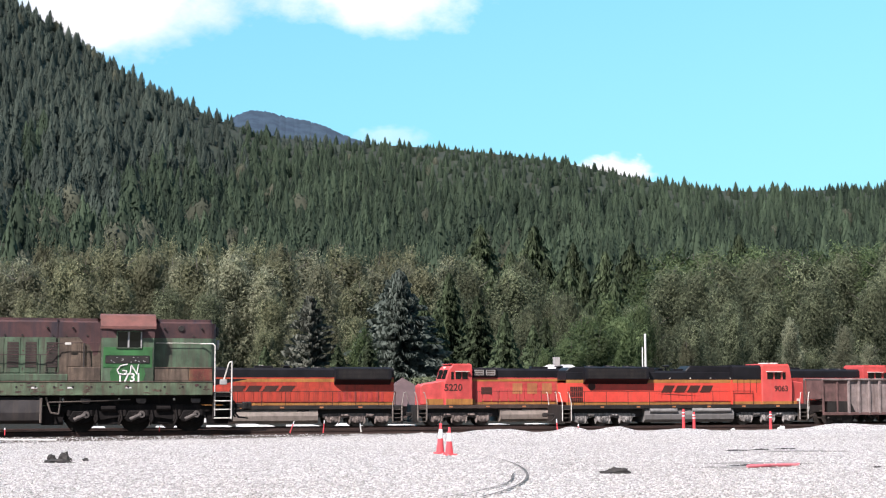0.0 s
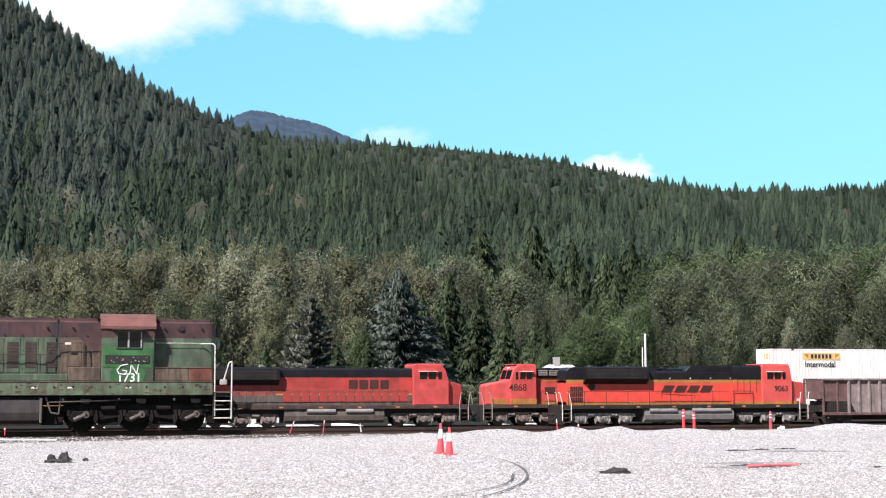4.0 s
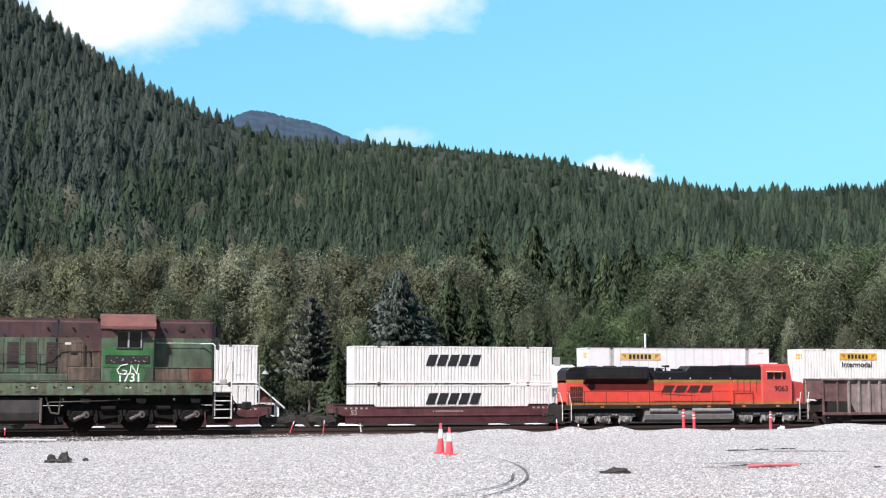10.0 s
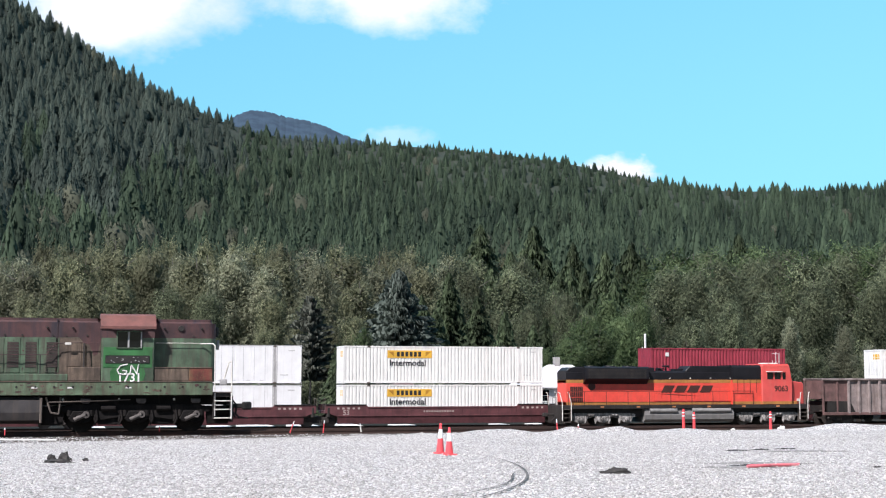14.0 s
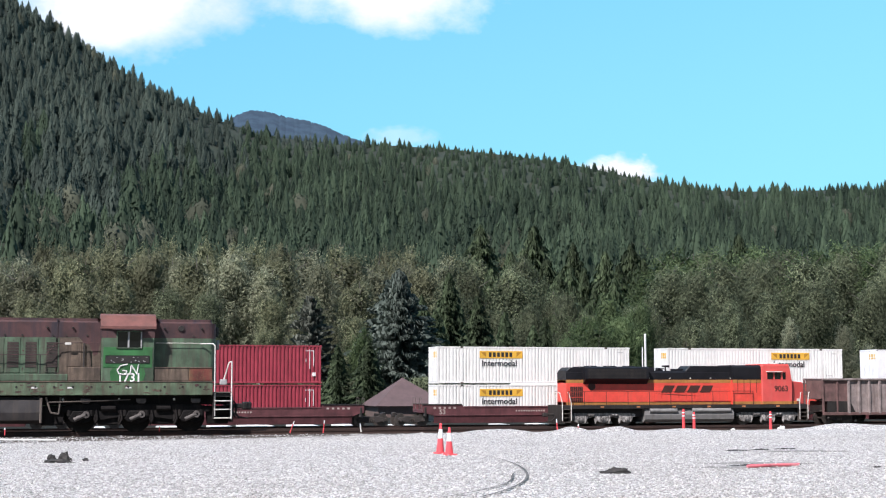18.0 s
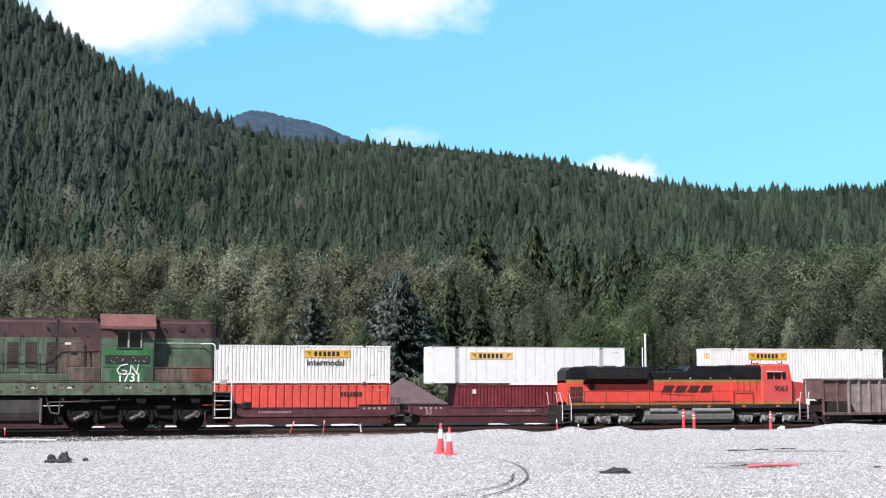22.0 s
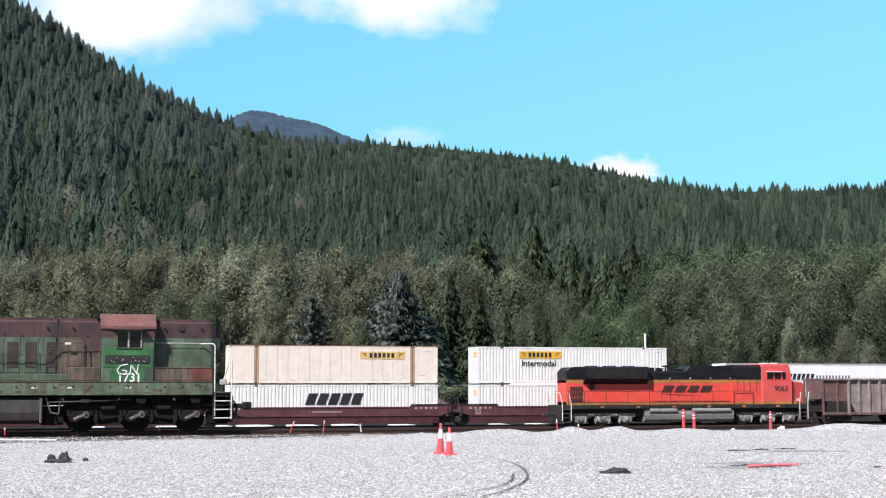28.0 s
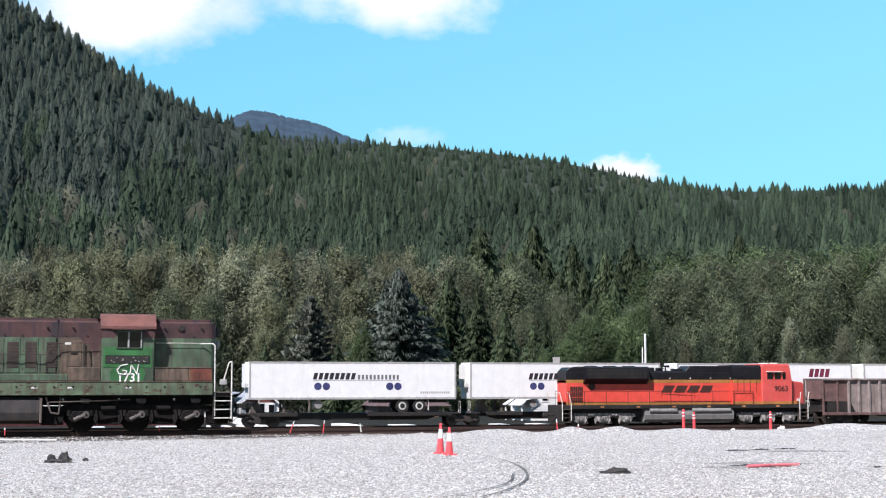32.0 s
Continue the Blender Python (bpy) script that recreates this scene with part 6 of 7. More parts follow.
def flat_unit(a, b, bogies):
    h = (b - a) / 2
    c = thing("skeleton_flat_car", Matrix(), "black skeleton flat car carrying a road trailer", "rail car", "flat cars carrying trailers")
    bm = B()
    prism(bm, [(-h, 0.75), (-h, 1.04), (h, 1.04), (h, 0.75), (h - 1.8, 0.75), (h - 2.6, 0.48), (-h + 2.6, 0.48), (-h + 1.8, 0.75)], -0.45, 0.45, 0.02)
    part("spine", bm, frame_black, c)
    for x0, x1 in ((-h + 1.4, -h + 4.4), (h - 7.5, h - 0.8)):
        for s in (-1, 1):
            bm = B()
            box(bm, x0, x1, s * 0.55, s * 1.35, 0.97, 1.05, 0.01)
            box(bm, x0, x1, s * 1.33, s * 1.42, 0.80, 1.08, 0.01)
            part("wheel_trough", bm, frame_black, c)
    for x in (-h + 1.8, -h + 3.9, h - 7.0, h - 4.0, h - 1.3):
        bm = B()
        box(bm, x - 0.1, x + 0.1, -1.36, 1.36, 0.72, 0.94)
        part("outrigger", bm, frame_black, c)
    bm = B()
    prism(bm, [(-h + 0.9, 1.04), (-h + 1.2, 1.95), (-h + 1.5, 1.95), (-h + 2.0, 1.04)], -0.35, 0.35, 0.02)
    part("hitch_stand", bm, frame_dusty, c)
    for e in (-1, 1):
        bm = B()
        box(bm, e * h, e * (h - 0.9), -1.3, 1.3, 0.92, 1.03, 0.01)
        part("end_platform", bm, frame_black, c)
        bm = B()
        for y in (-1.3, -0.8):
            rod(bm, (e * (h - 0.1), y, 1.0), (e * (h - 0.1), y, 1.9), 0.02, 0.02, 6)
        rod(bm, (e * (h - 0.1), -1.3, 1.9), (e * (h - 0.1), -0.8, 1.9), 0.02, 0.02, 6)
        part("end_grab_rail", bm, white_rail, c)
    in_train(c, (a + b) / 2)
    for u in bogies:
        BOGIES.append(freight_truck(c, u - (a + b) / 2))
    coupler(c, -h, -1)
    return c


flat_unit(327.6, 344.9, (329.4, 345.2))
flat_unit(345.5, 362.4, (362.7,))
flat_unit(363.0, 379.7, (380.0,))
flat_unit(380.3, 397.5, (396.0,))


# ---- hopper behind the parked diesel ----
def hopper(x0):
    L = 15.6
    c = thing("hopper_car", pose(x0, SIDING_Y, LOW_RAIL), "brown-grey ribbed steel coal hopper on the siding", "rail car")
    bm = B()
    prism(bm, [(1.2, 1.95), (0.3, 3.62), (L - 0.3, 3.62), (L - 1.2, 1.95), (L - 2.2, 0.85), (2.6, 0.85)], -1.36, 1.36, 0.02)
    part("body_shell", bm, hopper_grey, c)
    for s in (-1, 1):
        for i in range(12):
            x = 2.6 + i * (L - 5.2) / 11
            bm = B()
            box(bm, x - 0.10, x + 0.10, s * 1.35, s * 1.52, 0.85, 3.6, 0.02)
            part("side_rib", bm, hopper_grey, c)
        bm = B()
        box(bm, 0.2, L - 0.2, s * 1.34, s * 1.55, 3.52, 3.68, 0.02)
        part("top_chord", bm, hopper_grey, c)
        bm = B()
        box(bm, 0.2, L - 0.2, s * 1.36, s * 1.5, 0.72, 0.95, 0.02)
        part("side_sill", bm, hopper_brown, c)
    for e, x in ((1, 0.2), (-1, L - 0.2)):
        for y in (-1.42, 1.42):
            bm = B()
            box(bm, x, x + e * 0.14, y - 0.07, y + 0.07, 0.9, 3.55, 0.01)
            part("end_post", bm, hopper_brown, c)
            bm = B()
            box(bm, x + e * 1.3, x + e * 1.42, y - 0.06, y + 0.06, 0.9, 3.5, 0.01)
            part("end_post", bm, hopper_brown, c)
        # solid black block stands in for the shaded opening under the end
        bm = B()
        prism(bm, [(x + e * 0.5, 0.97), (x + e * 3.0, 0.97), (x + e * 2.7, 1.6), (x + e * 2.3, 1.84), (x + e * 0.5, 1.84)], -1.385, 1.385)
        part("dark_end_opening", bm, frame_black, c)
        bm = B()
        box(bm, x + e * 0.15, x + e * 2.3, -1.39, -1.345, 1.85, 3.5)
        part("end_panel", bm, hopper_brown, c)
        for i in range(5):
            bm = B()
            rod(bm, (x - e * 0.03, -1.45, 1.1 + i * 0.4), (x - e * 0.03, -0.95, 1.1 + i * 0.4), 0.015, 0.015, 5)
            part("ladder_rung", bm, frame_dusty, c)
        coupler(c, x, -e)
        bm = B()
        box(bm, x + e * 0.16, x + e * 0.22, -1.33, 1.33, 2.0, 3.52, 0.01)
        part("end_sheet", bm, hopper_brown, c)
    bm = B()
    word_bars(bm, 1.0, 1.7, 3.1, 3.22, -1.37, 4)
    word_bars(bm, 3.9, 6.4, 2.2, 2.45, -1.365, 6, 0, 0.4)
    part("stencil_marks", bm, paint("faded_hopper_mark_paint", (0.24, 0.19, 0.175), 0.7), c)
    for x in (1.9, L - 1.9):
        freight_truck(c, x)
    return c


hopper(58.5)


# ---- the old green diesel ----
def green_diesel():
    """Old high-hood six-axle diesel; origin on the rail below its right-hand end, body running to -x."""
    g = thing("old_green_locomotive", pose(5.6, GREEN_Y, HIGH_RAIL + 0.08), "old weathered green diesel with sooty maroon roof, rusting panels", "locomotive")
    L = 17.4
    hw, cw = 0.98, 1.50
    sill0, sill1 = 1.37, 1.89
    bm = B()
    box(bm, -L, 0.0, -1.5, 1.5, sill0, sill1, 0.02)
    part("side_sill", bm, gn_pale, g)
    for i in range(24):
        x = -0.5 - i * 0.7
        bm = B()
        rod(bm, (x, -1.515, 1.70), (x, -1.49, 1.70), 0.045, 0.045, 8)
        part("sill_hole", bm, frame_black, g)
    bm = B()
    box(bm, -L, 0.02, -1.52, 1.52, sill1, sill1 + 0.04)
    part("walkway", bm, gn_rust, g)
    # hoods: green sides, sooty rounded roof
    def block(bm, x0, x1, half, z0, z1, r0, r1):
        """A tall block with rounded upright corners, r0 at its left end and r1 at its right."""
        pts = []
        for cx, cy, r, a0 in ((x1 - r1, half - r1, r1, 0), (x0 + r0, half - r0, r0, 90), (x0 + r0, -half + r0, r0, 180), (x1 - r1, -half + r1, r1, 270)):
            for k in range(5):
                a = radians(a0 + 22.5 * k)
                pts.append((cx + r * math.cos(a), cy + r * math.sin(a)))
        lo_, hi_ = [bm.verts.new((x, y, z0)) for x, y in pts], [bm.verts.new((x, y, z1)) for x, y in pts]
        n = len(pts)
        bm.faces.new(lo_[::-1])
        top_ = bm.faces.new(hi_)
        for k in range(n):
            bm.faces.new((lo_[k], lo_[(k + 1) % n], hi_[(k + 1) % n], hi_[k]))
        return top_

    for nm, x0, x1, ra, rb in (("short_hood", -2.32, 0.16, 0.01, 0.32), ("long_hood", -L + 0.6, -4.35, 0.32, 0.01)):
        bm = B()
        block(bm, x0, x1, hw, sill1, 3.64, ra, rb)
        part(nm, bm, gn_green, g)
        bm = B()
        top_ = block(bm, x0, x1, hw + 0.003, 3.64, 4.40, ra, rb)
        bmesh.ops.bevel(bm, geom=list(top_.edges), offset=0.17, segments=3, affect="EDGES")
        part("hood_roof", bm, gn_roof, g)
    bm = B()
    box(bm, -6.07, -6.02, -hw - 0.02, hw + 0.02, sill1, 4.36)
    part("hood_seam", bm, gn_roof, g)
    bm = B()
    prism(bm, [(-9.5, 4.39), (-6.35, 4.39), (-5.9, 4.36), (-5.9, 4.34), (-9.5, 4.34)], -0.5, 0.5)
    part("roof_blister", bm, gn_roof, g)
    # low lockers beside the short hood, flaking red at the end
    bm = B()
    box(bm, -2.32, -0.95, -1.44, -hw - 0.005, sill1 + 0.04, 2.44, 0.02)
    lk = part("side_locker", bm, gn_rust, g)
    bm = B()
    box(bm, -0.95, -0.02, -1.44, -hw - 0.005, sill1 + 0.04, 2.44, 0.02)
    part("side_locker", bm, gn_red, g, "flaking red locker")
    bm = B()
    box(bm, -2.35, 0.0, -1.46, -hw, 2.44, 2.48)
    part("locker_lid", bm, gn_rust, g)
    # cab
    bm = B()
    box(bm, -4.35, -2.32, -cw, cw, sill1, 3.98, 0.03)
    part("cab", bm, gn_green, g)
    bm = B()
    box(bm, -4.352, -2.318, -cw - 0.004, cw + 0.004, 3.62, 3.985)
    part("soot_band", bm, gn_roof, g)
    bm = B()
    extrude_x(bm, [(-cw - 0.06, 3.98), (-cw - 0.06, 4.08), (-1.0, 4.52), (-0.6, 4.60), (0.6, 4.60), (1.0, 4.52), (cw + 0.06, 4.08), (cw + 0.06, 3.98)], -4.40, -2.26)
    part("cab_roof", bm, cab_roof_red, g, "faded maroon arched cab roof")
    bm = B()
    box(bm, -4.28, -2.4, -cw - 0.012, -cw, 2.45, 3.26, 0.01)
    part("paint_patch", bm, gn_fresh, g, "fresher green painted patch")
    bm = B()
    prism(bm, [(-3.98, 1.93), (-4.02, 2.30), (-3.9, 2.446), (-2.72, 2.446), (-2.66, 2.2), (-2.74, 1.93)], -cw - 0.010, -cw)
    part("paint_patch", bm, gn_fresh, g, "fresher green painted patch")
    bm = B()
    box(bm, -4.2, -2.5, -cw - 0.03, -cw - 0.01, 2.62, 2.93, 0.02)
    arm = part("arm_rest", bm, rubber, g, "torn black arm rest pad")
    rr = random.Random(5)
    for k in range(16):
        x, z = rr.uniform(-4.1, -2.6), rr.uniform(2.66, 2.88)
        bm = B()
        prism(bm, [(x, z), (x + rr.uniform(0.03, 0.10), z + rr.uniform(-0.03, 0.03)), (x + 0.03, z + rr.uniform(0.02, 0.05))], -cw - 0.036, -cw - 0.03)
        part("torn_fleck", bm, seam_grey, arm)
    bm = B()
    box(bm, -3.74, -2.86, -cw - 0.02, -cw - 0.005, 3.24, 3.86, 0.01)
    fr = part("cab_window", bm, glass, g)
    for x0, x1, z0, z1 in ((-3.79, -3.74, 3.20, 3.90), (-2.86, -2.81, 3.20, 3.90), (-3.36, -3.29, 3.24, 3.86), (-3.79, -2.81, 3.86, 3.90), (-3.79, -2.81, 3.20, 3.24)):
        bm = B()
        box(bm, x0, x1, -cw - 0.05, -cw - 0.01, z0, z1, 0.006)
        part("window_bar", bm, seam_grey if x0 == -3.36 or x0 == -2.86 else gn_green, fr)
    bm = B()
    box(bm, -3.95, -2.67, -cw - 0.28, -cw, 3.93, 3.97)
    part("window_visor", bm, gn_roof, g)
    # hand-painted initials and number, white
    bm = B()
    y = -cw - 0.02
    for pts in ([(-3.35, 2.58), (-3.62, 2.52), (-3.74, 2.36), (-3.66, 2.20), (-3.42, 2.18), (-3.36, 2.32), (-3.55, 2.34)], [(-3.24, 2.17), (-3.20, 2.56), (-2.98, 2.20), (-2.92, 2.58)]):
        pipe(bm, [(a, y, b) for a, b in pts], 0.028, 5)
    part("painted_initials", bm, white_mark, g)
    letters("1731", 0.47, g, white_mark, (-3.74, y, 1.91), "painted_number")
    # side doors, louvres and seams along the long hood
    for x in (-7.92, -7.25, -6.46):
        bm = B()
        box(bm, x - 0.03, x + 0.51, -hw - 0.02, -hw, 2.25, 3.60, 0.01)
        door = part("hood_door", bm, gn_green, g)
        for k in range(9):
            bm = B()
            prism(bm, [(x + 0.03, 2.46 + k * 0.112), (x + 0.45, 2.46 + k * 0.112), (x + 0.45, 2.555 + k * 0.112), (x + 0.03, 2.555 + k * 0.112)], -hw - 0.036, -hw - 0.015)
            part("louvre", bm, louver_brown, door)
    for i in range(6):
        x = -8.66 - i * 0.72
        bm = B()
        box(bm, x, x + 0.64, -hw - 0.02, -hw, 2.25, 3.60, 0.01)
        part("hood_door", bm, gn_green, g)
    bm = B()
    box(bm, -6.0, -4.72, -hw - 0.008, -hw, 2.1, 3.63)
    part("rust_panel", bm, gn_rust, g)
    bm = B()
    box(bm, -5.66, -5.10, -hw - 0.022, -hw, 2.50, 3.50, 0.012)
    part("hood_door", bm, gn_rust, g, "rust-streaked access door")
    bm = B()
    box(bm, -4.70, -4.36, -hw - 0.014, -hw, 2.1, 3.63, 0.01)
    part("hood_door", bm, gn_rust, g)
    bm = B()
    box(bm, -5.6, -4.36, -1.44, -hw - 0.005, sill1 + 0.04, 2.46, 0.02)
    part("side_locker", bm, gn_rust, g)
    bm = B()
    box(bm, -10.0, -5.6, -1.40, -hw - 0.005, sill1 + 0.04, 2.20, 0.02)
    part("side_locker", bm, gn_green, g)
    for x in (-6.42, -5.45, -1.9, -0.42):
        bm = B()
        rod(bm, (x, -hw - 0.02, 4.02), (x, -hw - 0.10, 4.02), 0.045, 0.03, 8)
        part("lifting_lug", bm, frame_black, g)
    bm = B()
    rod(bm, (-1.25, -hw - 0.0, 4.02), (-1.25, -hw - 0.06, 4.02), 0.13, 0.11, 12)
    part("sand_filler", bm, frame_black, g)
    # bare rusty scrapes where the paint has gone, and small white tags on the sill
    rr = random.Random(14)
    for k in range(46):
        x, z = rr.uniform(-9.4, -0.2), rr.uniform(1.40, 1.86)
        w, hh = rr.uniform(0.04, 0.32), rr.uniform(0.03, 0.13)
        bm = B()
        prism(bm, [(x, z), (x + w * 0.4, max(1.38, z - hh * 0.5)), (x + w, z + hh * 0.1), (x + w * 0.8, min(1.88, z + hh * 0.6)), (x + w * 0.2, min(1.88, z + hh * 0.5))], -1.5035, -1.499)
        part("rust_scrape", bm, gn_rust if k % 3 else gn_roof, g)
    for x in (-6.95, -3.4, -5.6):
        bm = B()
        box(bm, x, x + 0.22, -1.506, -1.499, 1.64, 1.70)
        part("sill_tag", bm, white_mark, g)
    for k in range(16):
        x, z = rr.uniform(-9.2, -4.8), rr.uniform(2.1, 3.6)
        w, hh = rr.uniform(0.03, 0.08), rr.uniform(0.03, 0.10)
        bm = B()
        prism(bm, [(x, z), (x + w * 0.5, max(2.08, z - hh)), (x + w, z), (x + w * 0.7, min(3.62, z + hh * 0.3)), (x + w * 0.2, min(3.62, z + hh * 0.2))], -hw - 0.0225, -hw - 0.004)
        part("rust_scrape", bm, gn_rust if k % 2 else gn_roof, g)
    bm = B()
    prism(bm, [(-5.2, 3.64), (-5.02, 3.42), (-4.8, 3.35), (-4.62, 2.9), (-4.48, 3.0), (-4.36, 3.64)], -hw - 0.016, -hw)
    part("soot_stain", bm, gn_roof, g, "sooty stain running down from the roof")
    for x in (-8.0, -7.35, -6.2, -5.7, -4.9, -2.0, -0.75):
        bm = B()
        rod(bm, (x, -hw - 0.03, 3.72), (x, -hw + 0.02, 3.72), 0.04, 0.04, 8)
        part("roof_bolt", bm, frame_black, g)
    for x, z0, z1 in ((-5.02, 2.2, 3.40), (-5.0, 2.2, 2.5)):
        bm = B()
        rod(bm, (x, -hw - 0.10, z0), (x, -hw - 0.08, z1), 0.022, 0.022, 6)
        part("drain_pipe", bm, frame_black, g)
    # windscreen side panes of the cab front
    bm = B()
    for y0, y1 in ((-1.38, -1.06), (1.06, 1.38)):
        box(bm, -2.325, -2.30, y0, y1, 3.3, 3.85)
    part("front_window", bm, glass, g)
    # number board and headlight housing on the end
    bm = B()
    box(bm, 0.12, 0.30, -0.42, 0.42, 3.72, 4.12, 0.05)
    part("number_board", bm, frame_black, g)
    bm = B()
    rod(bm, (0.26, 0, 3.40), (0.36, 0, 3.40), 0.2, 0.2, 12)
    part("headlight", bm, seam_grey, g)
    # handrails
    bm = B()
    pipe(bm, [(-2.25, -hw - 0.12, 3.44), (-0.45, -hw - 0.12, 3.44)], 0.011)
    part("handrail", bm, white_rail, g)
    bm = B()
    pipe(bm, [(-0.50, -1.05, 3.42), (-0.02, -1.40, 3.42), (0.06, -1.48, 3.34), (0.08, -1.50, 0.55)], 0.024)
    part("grab_rail", bm, white_rail, g)
    bm = B()
    pipe(bm, [(-10.5, -1.2, 2.95), (-6.42, -1.2, 2.95), (-6.08, -1.2, 3.40), (-4.45, -1.2, 3.44)], 0.014)
    part("handrail", bm, gn_roof, g)
    bm = B()
    box(bm, -5.74, -5.50, -1.24, -1.2, 3.34, 3.43, 0.01)
    part("rail_bracket", bm, white_rail, g)
    for x in (-8.8, -6.65, -5.0):
        bm = B()
        rod(bm, (x, -1.42, sill0 - 0.05), (x, -1.2, 2.95 if x < -5.5 else 3.4), 0.024, 0.024, 6)
        part("railing_post", bm, frame_black, g)
    # end platform, stairs
    bm = B()
    box(bm, 0.0, 0.78, -1.45, 1.45, 1.30, 1.46, 0.02)
    part("end_platform", bm, frame_black, g)
    for x in (0.05, 0.74):
        bm = B()
        box(bm, x - 0.02, x + 0.02, -1.52, -1.0, 0.42, 1.5)
        part("stair_stringer", bm, white_rail if x > 0.5 else frame_black, g)
    for i in range(4):
        bm = B()
        box(bm, 0.05, 0.74, -1.53, -1.05, 0.44 + i * 0.34, 0.48 + i * 0.34, 0.006)
        part("stair_tread", bm, white_rail if i < 3 else frame_dusty, g)
    bm = B()
    pipe(bm, [(0.74, -1.50, 0.5), (0.74, -1.50, 2.72), (0.62, -1.48, 2.66), (0.40, -1.30, 1.80)], 0.03)
    part("grab_rail", bm, white_rail, g)
    bm = B()
    box(bm, 0.28, 0.56, -1.46, -1.28, 1.78, 2.0, 0.02)
    part("step_light_box", bm, seam_grey, g)
    bm = B()
    box(bm, 0.70, 0.82, -1.4, 1.4, 0.30, 1.35, 0.02)
    part("pilot", bm, frame_black, g)
    coupler(g, 0.8, 1, 0.92)
    for y in (-0.7, -0.5, 0.5, 0.7):
        bm = B()
        pipe(bm, [(0.82, y, 1.25), (1.05, y - 0.02, 0.95), (1.02, y, 0.62), (1.15, y, 0.45)], 0.03)
        part("air_hose", bm, rubber, g)
    # fuel tank with rounded belly, pipes beside it
    bm = B()
    extrude_x(bm, [(-1.2, 0.28), (-1.42, 0.42), (-1.46, 0.72), (-1.40, 1.18), (-1.28, 1.30), (1.28, 1.30), (1.40, 1.18), (1.46, 0.72), (1.42, 0.42), (1.2, 0.28)], -10.2, -6.55)
    tank = part("fuel_tank", bm, paint("sooty_grey_tank", (0.035, 0.032, 0.033), 0.5, var=0.3, amount=0.3), g)
    bm = B()
    box(bm, -6.62, -6.52, -1.47, -1.2, 0.30, 1.28, 0.02)
    part("tank_end_plate", bm, frame_dusty, tank)
    bm = B()
    pipe(bm, [(-6.4, -1.3, 1.3), (-6.2, -1.3, 0.7), (-5.9, -1.3, 0.65), (-5.85, -1.3, 1.3)], 0.04)
    pipe(bm, [(-6.3, -1.35, 1.1), (-3.2, -1.35, 1.2)], 0.025)
    part("brake_pipe", bm, frame_dusty, g)
    bm = B()
    box(bm, -L + 0.3, 0.6, -0.95, 0.95, 0.98, sill0 - 0.004, 0.02)
    part("centre_sill", bm, paint("oily_black_bogie", (0.009, 0.008, 0.008), 0.8, var=0.4, dirt=(0.040, 0.033, 0.030), amount=0.45, sheen=0.2), g)
    # dark blocks added to fill the see-through gaps between the wheels
    for x in (-4.0, -1.9, -6.15, 0.25):
        bm = B()
        prism(bm, [(x - 0.42, 0.22), (x - 0.5, 0.95), (x + 0.5, 0.95), (x + 0.42, 0.22)], -1.05, -0.85, 0.03)
        part("rigging_filler", bm, paint("oily_black_bogie", (0.009, 0.008, 0.008), 0.8, var=0.4, dirt=(0.040, 0.033, 0.030), amount=0.45, sheen=0.2), g)
    for x in (-5.2, -3.9, -1.9, -0.8, -12, -14.4):
        bm = B()
        box(bm, x - 0.5, x + 0.5, -0.65, 0.65, 0.28, 0.98, 0.06)
        part("traction_motor", bm, paint("oily_black_bogie", (0.009, 0.008, 0.008), 0.8, var=0.4, dirt=(0.040, 0.033, 0.030), amount=0.45, sheen=0.2), g)
    # bogies
    oily = paint("oily_black_bogie", (0.009, 0.008, 0.008), 0.8, var=0.4, dirt=(0.040, 0.033, 0.030), amount=0.45, sheen=0.2)
    dusty_cast = paint("dusty_casting", (0.105, 0.095, 0.09), 0.75, var=0.4, scale=5.0, amount=0.4)
    for cx in (-2.95, -13.2):
        tr = loco_truck(g, cx, oily, 2.13, 0.55, paint("oily_black_wheel", (0.012, 0.011, 0.010), 0.7, var=0.3, amount=0.2, streak=False, sheen=0.2), 0.2)
        for w in tr.children:
            if w.name.startswith("wheelset"):
                w.location.z = 0.47
        for a in (-2.13, 0, 2.13):
            bm = B()
            rod(bm, (a - 0.24, -1.30, 0.42), (a + 0.2, -1.36, 0.62), 0.085, 0.085, 10)
            rod(bm, (a + 0.2, -1.27, 0.62), (a + 0.2, -1.42, 0.62), 0.14, 0.13, 12)
            snub = part("snubber", bm, dusty_cast, tr)
            bm = B()
            rod(bm, (a + 0.2, -1.42, 0.62), (a + 0.2, -1.43, 0.62), 0.055, 0.055, 10)
            part("pin", bm, oily, snub)
            bm = B()
            prism(bm, [(a - 0.02, 1.12), (a + 0.06, 1.05), (a + 0.30, 1.05), (a + 0.36, 1.12), (a + 0.36, 1.24), (a - 0.02, 1.24)], -1.26, -1.14, 0.03)
            part("spring_cap", bm, dusty_cast, tr)
            # small white box for a bright bit along the sill bottom
            bm = B()
            box(bm, a - 0.72, a - 0.64, -1.24, -1.16, 1.16, 1.26, 0.02)
            part("bright_sill_bit", bm, white_rail, tr)
    return g


green_diesel()


